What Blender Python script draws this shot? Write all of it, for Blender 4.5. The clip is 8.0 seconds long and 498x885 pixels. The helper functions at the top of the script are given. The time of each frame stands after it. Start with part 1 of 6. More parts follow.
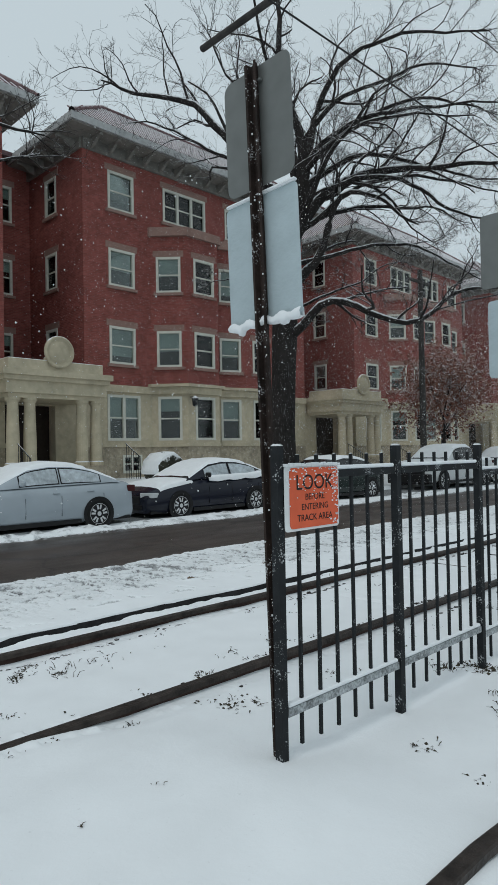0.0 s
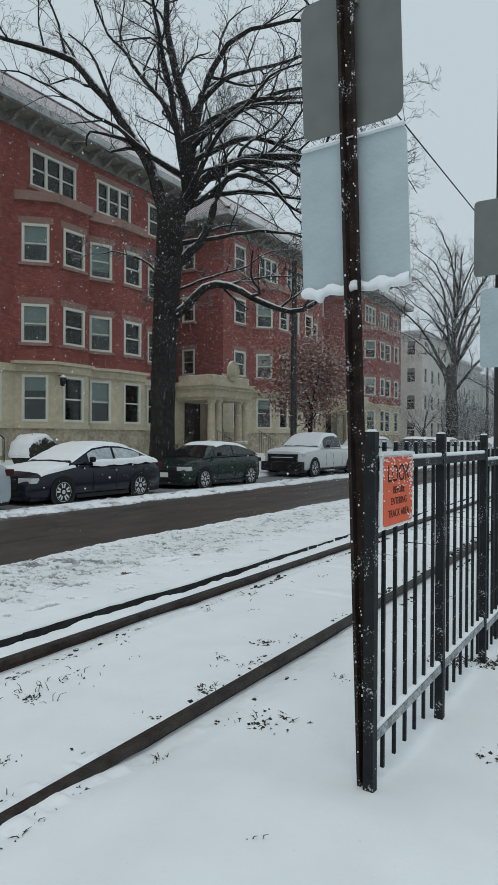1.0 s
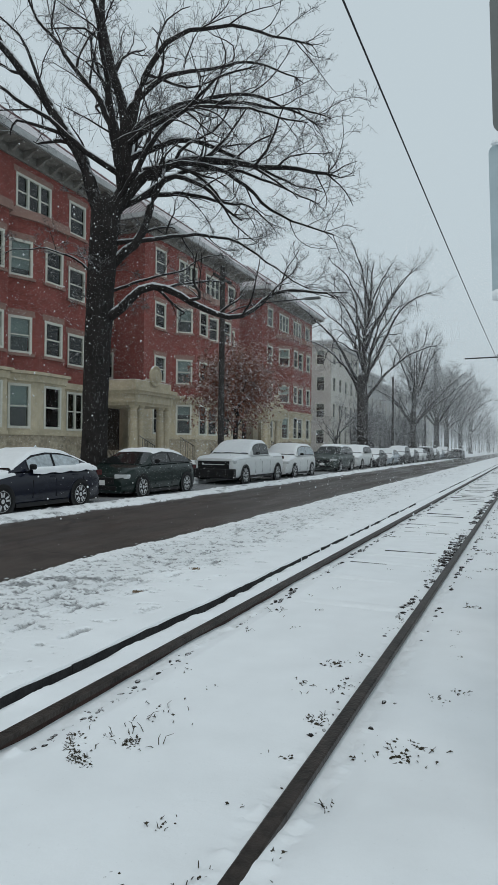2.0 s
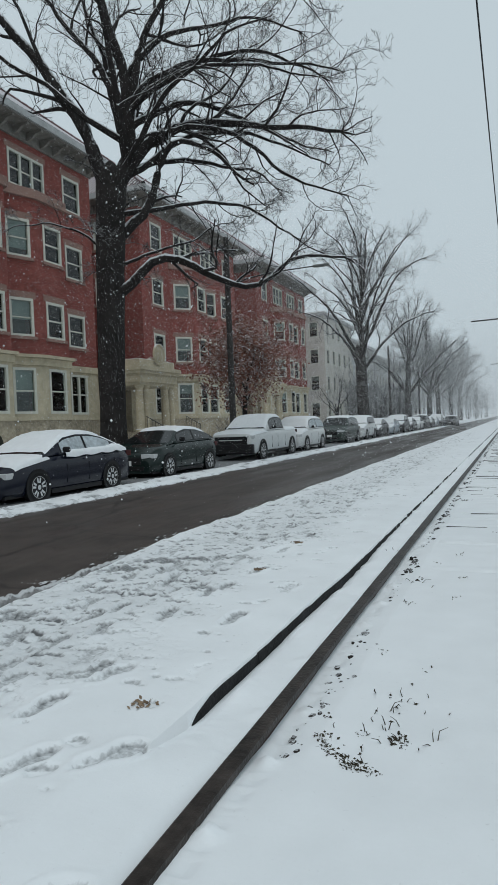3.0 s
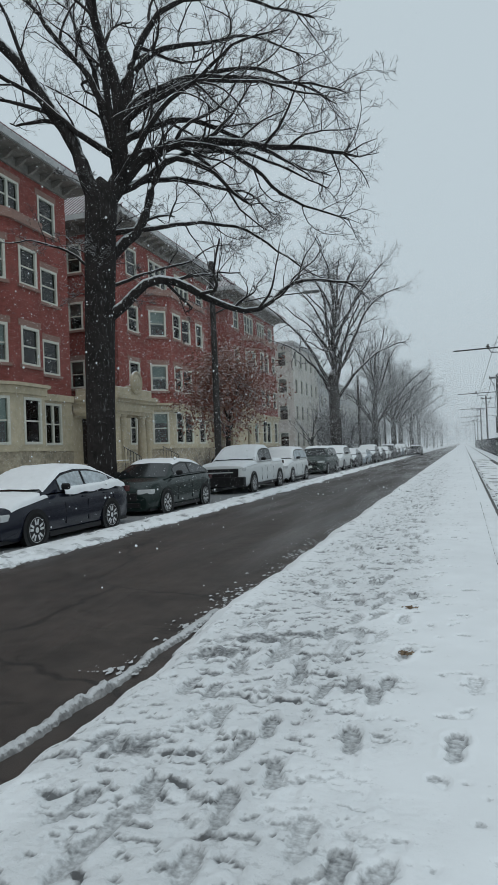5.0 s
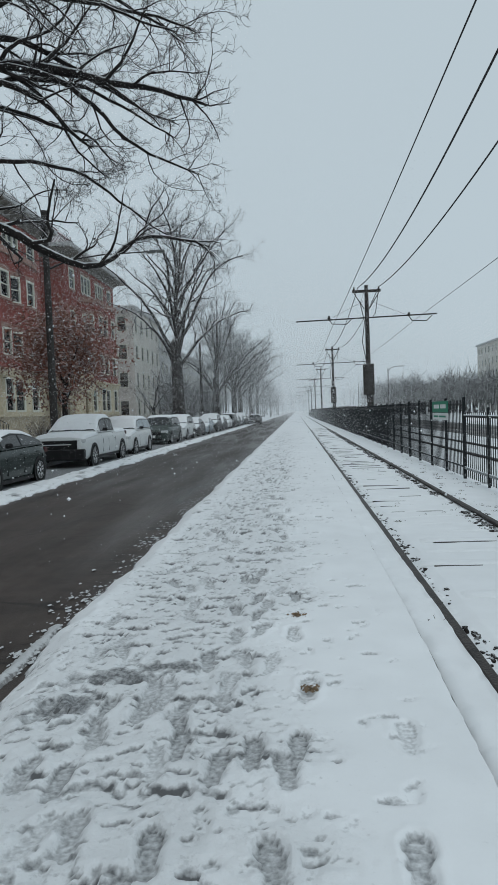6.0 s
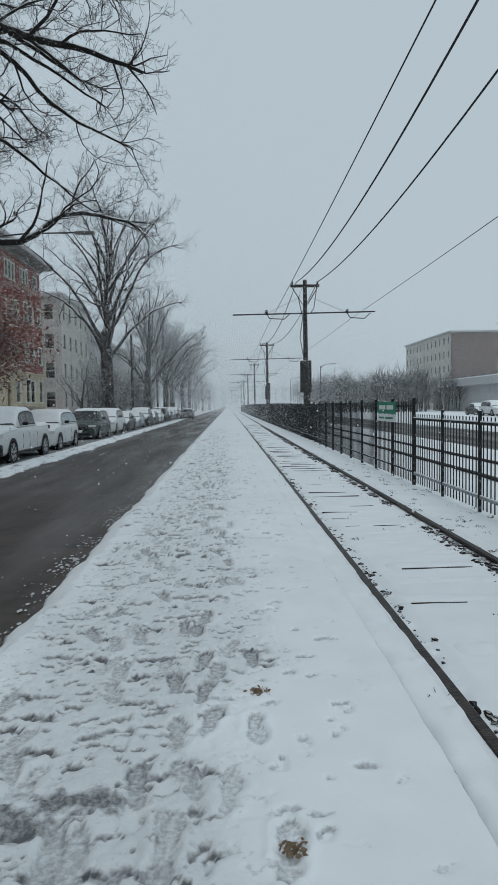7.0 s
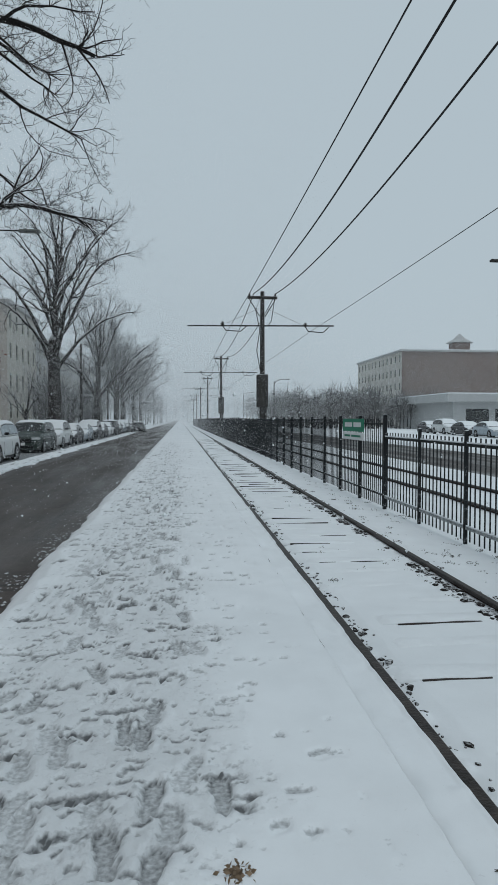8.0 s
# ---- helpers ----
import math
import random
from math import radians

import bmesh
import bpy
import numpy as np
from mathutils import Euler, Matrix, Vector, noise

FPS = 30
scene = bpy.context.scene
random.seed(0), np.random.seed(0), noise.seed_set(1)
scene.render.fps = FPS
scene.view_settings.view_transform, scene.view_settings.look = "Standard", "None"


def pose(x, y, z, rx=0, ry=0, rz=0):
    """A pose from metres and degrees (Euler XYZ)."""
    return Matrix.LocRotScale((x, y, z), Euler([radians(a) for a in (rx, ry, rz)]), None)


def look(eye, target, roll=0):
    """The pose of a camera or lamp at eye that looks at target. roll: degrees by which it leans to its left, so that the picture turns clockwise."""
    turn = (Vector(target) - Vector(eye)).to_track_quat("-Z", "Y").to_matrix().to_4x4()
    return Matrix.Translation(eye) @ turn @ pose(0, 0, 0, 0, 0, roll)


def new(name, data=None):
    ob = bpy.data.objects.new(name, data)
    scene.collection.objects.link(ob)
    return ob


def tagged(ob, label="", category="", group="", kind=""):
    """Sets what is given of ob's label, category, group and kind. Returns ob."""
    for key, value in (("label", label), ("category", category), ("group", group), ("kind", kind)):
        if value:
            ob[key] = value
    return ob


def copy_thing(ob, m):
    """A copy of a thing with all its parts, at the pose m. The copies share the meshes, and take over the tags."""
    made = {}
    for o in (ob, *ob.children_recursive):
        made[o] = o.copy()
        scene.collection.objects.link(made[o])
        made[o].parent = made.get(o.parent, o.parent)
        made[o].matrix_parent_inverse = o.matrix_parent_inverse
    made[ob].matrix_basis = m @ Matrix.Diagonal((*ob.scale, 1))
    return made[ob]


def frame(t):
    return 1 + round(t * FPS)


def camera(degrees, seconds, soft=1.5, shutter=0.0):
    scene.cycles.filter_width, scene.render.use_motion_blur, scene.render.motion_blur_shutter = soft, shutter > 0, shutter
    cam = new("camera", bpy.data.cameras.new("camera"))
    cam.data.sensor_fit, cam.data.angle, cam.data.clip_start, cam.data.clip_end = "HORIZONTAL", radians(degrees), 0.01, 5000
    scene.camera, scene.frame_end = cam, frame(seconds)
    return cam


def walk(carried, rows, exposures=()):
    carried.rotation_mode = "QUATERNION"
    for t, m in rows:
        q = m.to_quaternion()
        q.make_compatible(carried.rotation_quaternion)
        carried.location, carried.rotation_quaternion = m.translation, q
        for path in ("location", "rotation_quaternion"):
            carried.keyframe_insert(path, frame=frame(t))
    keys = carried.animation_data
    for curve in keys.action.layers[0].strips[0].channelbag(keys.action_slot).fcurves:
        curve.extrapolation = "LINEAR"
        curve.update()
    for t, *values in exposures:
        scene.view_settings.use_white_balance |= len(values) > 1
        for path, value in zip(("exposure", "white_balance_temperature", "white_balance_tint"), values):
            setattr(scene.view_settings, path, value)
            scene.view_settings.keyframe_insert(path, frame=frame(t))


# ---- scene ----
cam = camera(41.7, 8.0)
PATH = [
    (0, (4.735, 0.727, 1.446), (3.317, 2.136, 1.48), -1.0),
    (0.5, (4.158, 0.579, 1.453), (2.854, 2.095, 1.457), -0.6),
    (1, (3.611, 0.454, 1.45), (2.552, 2.15, 1.437), 0.3),
    (1.2, (3.365, 0.44, 1.479), (2.395, 2.189, 1.462), 0.7),
    (2.5, (1.763, 0.046, 1.395), (1.014, 1.9, 1.408), -0.3),
    (3, (1.061, 0.216, 1.323), (0.309, 2.069, 1.265), -2.3),
    (3.5, (0.566, 0.345, 1.37), (-0.278, 2.157, 1.326), -4.2),
    (4, (0.193, 0.376, 1.452), (-0.775, 2.126, 1.497), -7.4),
    (5.3, (-0.779, 1.255, 1.461), (-1.279, 3.192, 1.481), -2.5),
    (5.5, (-0.864, 1.469, 1.483), (-1.294, 3.422, 1.493), -3.5),
    (6, (-1.058, 2.035, 1.539), (-1.206, 4.027, 1.448), -2.1),
    (6.5, (-1.164, 2.659, 1.556), (-1.274, 4.653, 1.456), -2.0),
    (7, (-1.239, 3.272, 1.616), (-1.177, 5.268, 1.503), -0.9),
    (7.5, (-1.225, 3.928, 1.616), (-1.082, 5.922, 1.532), -0.4),
    (8, (-1.294, 4.57, 1.627), (-1.084, 6.558, 1.557), 0.1),
]
walk(cam, [(t, look(eye, target, roll)) for t, eye, target, roll in PATH],
     [(0, 0.12, 6550, 10), (4, 0.09, 6500, 10), (5.5, 0.06, 6450, 10), (7, -0.07, 6350, 10), (8, -0.12, 6350, 10)])

# ---- sky and light: flat overcast with snowfall ----
world = bpy.data.worlds.new("overcast_sky")
scene.world = world
world.use_nodes = True
wn = world.node_tree.nodes
wl = world.node_tree.links
sky = wn.new("ShaderNodeTexSky")
sky.sky_type = "NISHITA"
sky.sun_disc = False
sky.sun_elevation, sky.sun_rotation = radians(50), radians(200)
sky.dust_density, sky.air_density = 5.0, 1.0
cloud = wn.new("ShaderNodeMixRGB")
cloud.inputs["Fac"].default_value = 0.97
cloud.inputs["Color2"].default_value = (4.9, 5.75, 6.2, 1)
wl.new(sky.outputs["Color"], cloud.inputs["Color1"])
wl.new(cloud.outputs["Color"], wn["Background"].inputs["Color"])
wn["Background"].inputs["Strength"].default_value = 0.10
sun_data = bpy.data.lights.new("sun", "SUN")
sun_data.energy, sun_data.angle, sun_data.color = 0.5, radians(25), (1.0, 0.97, 0.93)
sun = new("sun", sun_data)
sun.matrix_world = look((0, 0, 40), (-8, 20, 0))


# ---- materials ----
def material(name, colour, rough=0.8, metal=0.0, vary=0.25, scale=6.0, bump=0.0, bump_scale=40.0, spec=0.2, snow=0.0, snow_low=0.35):
    """Noise-varied surface; snow > 0 lays snow on upward faces."""
    m = bpy.data.materials.new(name)
    m.use_nodes = True
    n, l = m.node_tree.nodes, m.node_tree.links
    p = n["Principled BSDF"]
    p.inputs["Roughness"].default_value = rough
    p.inputs["Metallic"].default_value = metal
    p.inputs["Specular IOR Level"].default_value = spec
    tc = n.new("ShaderNodeTexCoord")
    big, fine = n.new("ShaderNodeTexNoise"), n.new("ShaderNodeTexNoise")
    big.inputs["Scale"].default_value, big.inputs["Detail"].default_value = scale * 0.2, 4
    fine.inputs["Scale"].default_value, fine.inputs["Detail"].default_value = scale, 5
    add = n.new("ShaderNodeMath")
    add.operation = "ADD"
    for tex in (big, fine):
        l.new(tc.outputs["Object"], tex.inputs["Vector"])
    l.new(big.outputs["Fac"], add.inputs[0])
    l.new(fine.outputs["Fac"], add.inputs[1])
    ramp = n.new("ShaderNodeMapRange")
    ramp.inputs["From Min"].default_value, ramp.inputs["From Max"].default_value = 0.7, 1.3
    l.new(add.outputs[0], ramp.inputs["Value"])
    mix = n.new("ShaderNodeMixRGB")
    mix.inputs["Color1"].default_value = (*[c * (1 - vary) for c in colour], 1)
    mix.inputs["Color2"].default_value = (*[min(1, c * (1 + vary)) for c in colour], 1)
    l.new(ramp.outputs["Result"], mix.inputs["Fac"])
    out = mix.outputs["Color"]
    if snow:
        geo = n.new("ShaderNodeNewGeometry")
        sep = n.new("ShaderNodeSeparateXYZ")
        l.new(geo.outputs["Normal"], sep.inputs[0])
        wob = n.new("ShaderNodeMath")
        wob.operation = "MULTIPLY_ADD"
        wob.inputs[1].default_value = 0.8
        l.new(fine.outputs["Fac"], wob.inputs[0])
        l.new(sep.outputs["Z"], wob.inputs[2])
        lie = n.new("ShaderNodeMapRange")
        lie.inputs["From Min"].default_value, lie.inputs["From Max"].default_value = snow_low + 0.4, snow_low + 0.6
        lie.inputs["To Max"].default_value = snow
        l.new(wob.outputs[0], lie.inputs["Value"])
        top = n.new("ShaderNodeMixRGB")
        top.inputs["Color2"].default_value = (0.8, 0.83, 0.85, 1)
        l.new(lie.outputs["Result"], top.inputs["Fac"])
        l.new(out, top.inputs["Color1"])
        out = top.outputs["Color"]
    l.new(out, p.inputs["Base Color"])
    if bump:
        b, bt = n.new("ShaderNodeBump"), n.new("ShaderNodeTexNoise")
        bt.inputs["Scale"].default_value, bt.inputs["Detail"].default_value = bump_scale, 4
        b.inputs["Strength"].default_value, b.inputs["Distance"].default_value = bump, 0.02
        l.new(tc.outputs["Object"], bt.inputs["Vector"])
        l.new(bt.outputs["Fac"], b.inputs["Height"])
        l.new(b.outputs["Normal"], p.inputs["Normal"])
    return m


def snow_ground_material():
    """Fresh snow; the mesh's slush attribute marks where it is trodden wet and thin, plus shade painted into hollows.
    """
    m = material("snow_cover", (0.83, 0.86, 0.88), 0.75, vary=0.04, scale=3, bump=0.25, bump_scale=35, spec=0.25)
    n, l = m.node_tree.nodes, m.node_tree.links
    p = n["Principled BSDF"]
    base = p.inputs["Base Color"].links[0].from_socket
    at = n.new("ShaderNodeAttribute")
    at.attribute_name = "slush"
    grit = n.new("ShaderNodeTexNoise")
    grit.inputs["Scale"].default_value, grit.inputs["Detail"].default_value = 45, 6
    tc = n.new("ShaderNodeTexCoord")
    l.new(tc.outputs["Object"], grit.inputs["Vector"])
    mul = n.new("ShaderNodeMath")
    mul.operation = "MULTIPLY_ADD"
    mul.inputs[1].default_value = 1.25
    l.new(at.outputs["Fac"], mul.inputs[0])
    sub = n.new("ShaderNodeMath")
    sub.operation = "MULTIPLY_ADD"
    sub.inputs[1].default_value, sub.inputs[2].default_value = 1.4, -0.95
    l.new(grit.outputs["Fac"], sub.inputs[0])
    l.new(sub.outputs[0], mul.inputs[2])
    clamp = n.new("ShaderNodeClamp")
    l.new(mul.outputs[0], clamp.inputs["Value"])
    tr = n.new("ShaderNodeAttribute")
    tr.attribute_name = "trod"
    fleck, band_of = n.new("ShaderNodeTexNoise"), n.new("ShaderNodeMapRange")
    fleck.inputs["Scale"].default_value, fleck.inputs["Detail"].default_value, fleck.inputs["Roughness"].default_value = 14, 9, 0.72
    l.new(tc.outputs["Object"], fleck.inputs["Vector"])
    band_of.inputs["From Min"].default_value, band_of.inputs["From Max"].default_value, band_of.inputs["To Max"].default_value = 0.57, 0.64, 0.22
    l.new(fleck.outputs["Fac"], band_of.inputs["Value"])
    some = n.new("ShaderNodeMath")
    some.operation = "MULTIPLY"
    l.new(band_of.outputs["Result"], some.inputs[0])
    l.new(tr.outputs["Fac"], some.inputs[1])
    gate = n.new("ShaderNodeMath")
    gate.operation = "MAXIMUM"
    l.new(clamp.outputs[0], gate.inputs[0])
    l.new(some.outputs[0], gate.inputs[1])
    mix = n.new("ShaderNodeMixRGB")
    bump = [q for q in n if q.bl_idname == "ShaderNodeBump"][0]
    rise = n.new("ShaderNodeMath")
    rise.operation = "MULTIPLY_ADD"
    rise.inputs[1].default_value, rise.inputs[2].default_value = 0.55, 0.12
    bump.inputs["Distance"].default_value = 0.035
    crumb = bump.inputs["Height"].links[0].from_node
    crumb.inputs["Detail"].default_value, crumb.inputs["Roughness"].default_value = 8, 0.68
    l.new(tr.outputs["Fac"], rise.inputs[0])
    l.new(rise.outputs[0], bump.inputs["Strength"])
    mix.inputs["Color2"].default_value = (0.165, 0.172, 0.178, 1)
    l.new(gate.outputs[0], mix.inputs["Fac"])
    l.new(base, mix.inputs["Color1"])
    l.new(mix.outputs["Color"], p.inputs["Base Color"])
    return m


def brick_material():
    m = material("red_brick", (0.29, 0.087, 0.073), 0.85, vary=0.2, scale=5)
    n, l = m.node_tree.nodes, m.node_tree.links
    p = n["Principled BSDF"]
    base = p.inputs["Base Color"].links[0].from_socket
    geo, sep, com, add = n.new("ShaderNodeNewGeometry"), n.new("ShaderNodeSeparateXYZ"), n.new("ShaderNodeCombineXYZ"), n.new("ShaderNodeMath")
    l.new(geo.outputs["Position"], sep.inputs[0])
    l.new(sep.outputs["X"], add.inputs[0])
    l.new(sep.outputs["Y"], add.inputs[1])
    l.new(add.outputs[0], com.inputs["X"])
    l.new(sep.outputs["Z"], com.inputs["Y"])
    br = n.new("ShaderNodeTexBrick")
    br.inputs["Scale"].default_value = 1.0
    br.inputs["Brick Width"].default_value, br.inputs["Row Height"].default_value = 0.21, 0.068
    br.inputs["Mortar Size"].default_value = 0.006
    br.inputs["Color1"].default_value, br.inputs["Color2"].default_value = (1, 1, 1, 1), (0.72, 0.7, 0.7, 1)
    br.inputs["Mortar"].default_value = (0.85, 1.25, 1.3, 1)
    l.new(com.outputs[0], br.inputs["Vector"])
    mul = n.new("ShaderNodeMixRGB")
    mul.blend_type = "MULTIPLY"
    mul.inputs["Fac"].default_value = 1
    l.new(base, mul.inputs["Color1"])
    l.new(br.outputs["Color"], mul.inputs["Color2"])
    l.new(mul.outputs["Color"], p.inputs["Base Color"])
    b = n.new("ShaderNodeBump")
    b.inputs["Strength"].default_value, b.inputs["Distance"].default_value, b.invert = 0.5, 0.01, True
    l.new(br.outputs["Fac"], b.inputs["Height"])
    l.new(b.outputs["Normal"], p.inputs["Normal"])
    return m


def glass_material():
    m = bpy.data.materials.new("window_glass")
    m.use_nodes = True
    n, l = m.node_tree.nodes, m.node_tree.links
    n.remove(n["Principled BSDF"])
    mix, tr, gl, fr = n.new("ShaderNodeMixShader"), n.new("ShaderNodeBsdfTransparent"), n.new("ShaderNodeBsdfGlossy"), n.new("ShaderNodeFresnel")
    tr.inputs["Color"].default_value = (0.8, 0.86, 0.84, 1)
    gl.inputs["Roughness"].default_value = 0.04
    fr.inputs["IOR"].default_value = 1.55
    l.new(fr.outputs[0], mix.inputs[0])
    l.new(tr.outputs[0], mix.inputs[1])
    l.new(gl.outputs[0], mix.inputs[2])
    l.new(mix.outputs[0], n["Material Output"].inputs["Surface"])
    return m


SNOW = snow_ground_material()
SNOWTOP = material("settled_snow", (0.83, 0.86, 0.88), 0.75, vary=0.04, scale=8, bump=0.4, bump_scale=25, spec=0.25)
RUSTPOST = material("rusted_post", (0.028, 0.019, 0.016), 0.75, metal=0.1, vary=0.6, scale=18, bump=0.3, bump_scale=80)
SLUSH = material("grey_slush", (0.26, 0.26, 0.26), 0.5, vary=0.5, scale=30, bump=0.6, bump_scale=40, snow=0.5, snow_low=0.62)
ASPHALT = material("wet_asphalt", (0.056, 0.044, 0.038), 0.42, vary=0.35, scale=5, bump=0.25, bump_scale=120, spec=0.4)


def crack(mat):
    """Thin dark cracks and long damp streaks on the asphalt."""
    n, l = mat.node_tree.nodes, mat.node_tree.links
    p = n["Principled BSDF"]
    base = p.inputs["Base Color"].links[0].from_socket
    tc, warp, mp, vo, ed = n.new("ShaderNodeTexCoord"), n.new("ShaderNodeTexNoise"), n.new("ShaderNodeMixRGB"), n.new("ShaderNodeTexVoronoi"), n.new("ShaderNodeMapRange")
    warp.inputs["Scale"].default_value = 1.5
    mp.inputs["Fac"].default_value = 0.3
    l.new(tc.outputs["Object"], warp.inputs["Vector"])
    l.new(tc.outputs["Object"], mp.inputs["Color1"])
    l.new(warp.outputs["Color"], mp.inputs["Color2"])
    vo.feature = "DISTANCE_TO_EDGE"
    vo.inputs["Scale"].default_value = 0.45
    l.new(mp.outputs["Color"], vo.inputs["Vector"])
    ed.inputs["From Min"].default_value, ed.inputs["From Max"].default_value = 0.004, 0.012
    ed.inputs["To Min"].default_value, ed.inputs["To Max"].default_value = 0.45, 1.0
    l.new(vo.outputs["Distance"], ed.inputs["Value"])
    mul = n.new("ShaderNodeMixRGB")
    mul.blend_type = "MULTIPLY"
    mul.inputs["Fac"].default_value = 1
    l.new(base, mul.inputs["Color1"])
    l.new(ed.outputs["Result"], mul.inputs["Color2"])
    l.new(mul.outputs["Color"], p.inputs["Base Color"])
    # fine transverse cracks
    tm, tn, td, tr = n.new("ShaderNodeMapping"), n.new("ShaderNodeTexNoise"), n.new("ShaderNodeMath"), n.new("ShaderNodeMapRange")
    tm.inputs["Scale"].default_value = (0.3, 1.5, 1)
    tn.inputs["Scale"].default_value, tn.inputs["Detail"].default_value = 1.0, 3
    td.operation = "PINGPONG"
    td.inputs[1].default_value = 0.09
    tr.inputs["From Max"].default_value, tr.inputs["To Min"].default_value = 0.006, 0.5
    l.new(tc.outputs["Object"], tm.inputs["Vector"])
    l.new(tm.outputs["Vector"], tn.inputs["Vector"])
    l.new(tn.outputs["Fac"], td.inputs[0])
    l.new(td.outputs[0], tr.inputs["Value"])
    lines = n.new("ShaderNodeMixRGB")
    lines.blend_type = "MULTIPLY"
    lines.inputs["Fac"].default_value = 1
    l.new(mul.outputs["Color"], lines.inputs["Color1"])
    l.new(tr.outputs["Result"], lines.inputs["Color2"])
    l.new(lines.outputs["Color"], p.inputs["Base Color"])
    streak, sc, rg = n.new("ShaderNodeTexNoise"), n.new("ShaderNodeMapping"), n.new("ShaderNodeMapRange")
    sc.inputs["Scale"].default_value = (1.1, 0.12, 1)
    streak.inputs["Scale"].default_value, streak.inputs["Detail"].default_value = 1.0, 4
    l.new(tc.outputs["Object"], sc.inputs["Vector"])
    l.new(sc.outputs["Vector"], streak.inputs["Vector"])
    rg.inputs["From Min"].default_value, rg.inputs["From Max"].default_value = 0.35, 0.65
    rg.inputs["To Min"].default_value, rg.inputs["To Max"].default_value = 0.28, 0.62
    l.new(streak.outputs["Fac"], rg.inputs["Value"])
    l.new(rg.outputs["Result"], p.inputs["Roughness"])


crack(ASPHALT)


def speckle(mat, amount):
    """Snowflakes stuck to a dark upright."""
    n, l = mat.node_tree.nodes, mat.node_tree.links
    p = n["Principled BSDF"]
    base = p.inputs["Base Color"].links[0].from_socket
    tc, fine, patchy, both, cut, mix = n.new("ShaderNodeTexCoord"), n.new("ShaderNodeTexNoise"), n.new("ShaderNodeTexNoise"), n.new("ShaderNodeMath"), n.new("ShaderNodeMapRange"), n.new("ShaderNodeMixRGB")
    fine.inputs["Scale"].default_value, fine.inputs["Detail"].default_value = 110, 2
    patchy.inputs["Scale"].default_value, patchy.inputs["Detail"].default_value = 9, 2
    for tex in (fine, patchy):
        l.new(tc.outputs["Object"], tex.inputs["Vector"])
    l.new(fine.outputs["Fac"], both.inputs[0])
    l.new(patchy.outputs["Fac"], both.inputs[1])
    cut.inputs["From Min"].default_value, cut.inputs["From Max"].default_value, cut.inputs["To Max"].default_value = 1.18, 1.3, amount
    l.new(both.outputs[0], cut.inputs["Value"])
    mix.inputs["Color2"].default_value = (0.7, 0.73, 0.75, 1)
    l.new(cut.outputs["Result"], mix.inputs["Fac"])
    l.new(base, mix.inputs["Color1"])
    l.new(mix.outputs["Color"], p.inputs["Base Color"])


speckle(RUSTPOST, 0.7)
BRICK = brick_material()
STONE = material("limestone", (0.50, 0.44, 0.32), 0.85, vary=0.18, scale=4, bump=0.2, snow=0.9, snow_low=0.5)
STONE_DARK = material("rubble_stone", (0.35, 0.305, 0.23), 0.9, vary=0.4, scale=7, bump=0.6, bump_scale=8)
TRIMSTONE = material("window_stone", (0.29, 0.185, 0.155), 0.85, vary=0.15, scale=5, snow=0.9, snow_low=0.5)
PAINT = material("cream_paint", (0.6, 0.6, 0.53), 0.6, vary=0.08, scale=8, snow=0.9, snow_low=0.6)
BLIND = material("window_blind", (0.52, 0.55, 0.53), 0.9, vary=0.12, scale=4)
# Darkness of unlit rooms, put into the colour of unseen surfaces.
DARKROOM = material("dark_room_backing", (0.10, 0.09, 0.08), 0.9, vary=0.3)
GLASS = glass_material()
ROOFTILE = material("roof_tile", (0.17, 0.11, 0.115), 0.8, vary=0.35, scale=8, snow=0.6, snow_low=0.50)
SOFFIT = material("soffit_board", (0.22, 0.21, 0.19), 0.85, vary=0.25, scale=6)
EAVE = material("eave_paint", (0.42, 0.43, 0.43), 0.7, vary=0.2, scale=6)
BARK = material("wet_bark", (0.026, 0.023, 0.022), 0.9, vary=0.4, scale=9, bump=0.8, bump_scale=14, snow=0.8, snow_low=0.3)
def furrow(mat):
    """Long upright furrows and wind-plastered snow on a trunk."""
    n, l = mat.node_tree.nodes, mat.node_tree.links
    p = n["Principled BSDF"]
    tc, mp, wv, b = n.new("ShaderNodeTexCoord"), n.new("ShaderNodeMapping"), n.new("ShaderNodeTexNoise"), n.new("ShaderNodeBump")
    mp.inputs["Scale"].default_value = (16, 16, 4.5)
    wv.inputs["Scale"].default_value, wv.inputs["Detail"].default_value = 1.0, 5
    b.inputs["Strength"].default_value, b.inputs["Distance"].default_value = 1.0, 0.06
    l.new(tc.outputs["Object"], mp.inputs["Vector"])
    l.new(mp.outputs["Vector"], wv.inputs["Vector"])
    l.new(wv.outputs["Fac"], b.inputs["Height"])
    l.new(b.outputs["Normal"], p.inputs["Normal"])
    base = p.inputs["Base Color"].links[0].from_socket
    cut = n.new("ShaderNodeMapRange")
    cut.inputs["From Min"].default_value, cut.inputs["From Max"].default_value, cut.inputs["To Max"].default_value = 0.62, 0.74, 0.22
    l.new(wv.outputs["Fac"], cut.inputs["Value"])
    mix = n.new("ShaderNodeMixRGB")
    mix.inputs["Color2"].default_value = (0.55, 0.57, 0.58, 1)
    l.new(cut.outputs["Result"], mix.inputs["Fac"])
    l.new(base, mix.inputs["Color1"])
    l.new(mix.outputs["Color"], p.inputs["Base Color"])


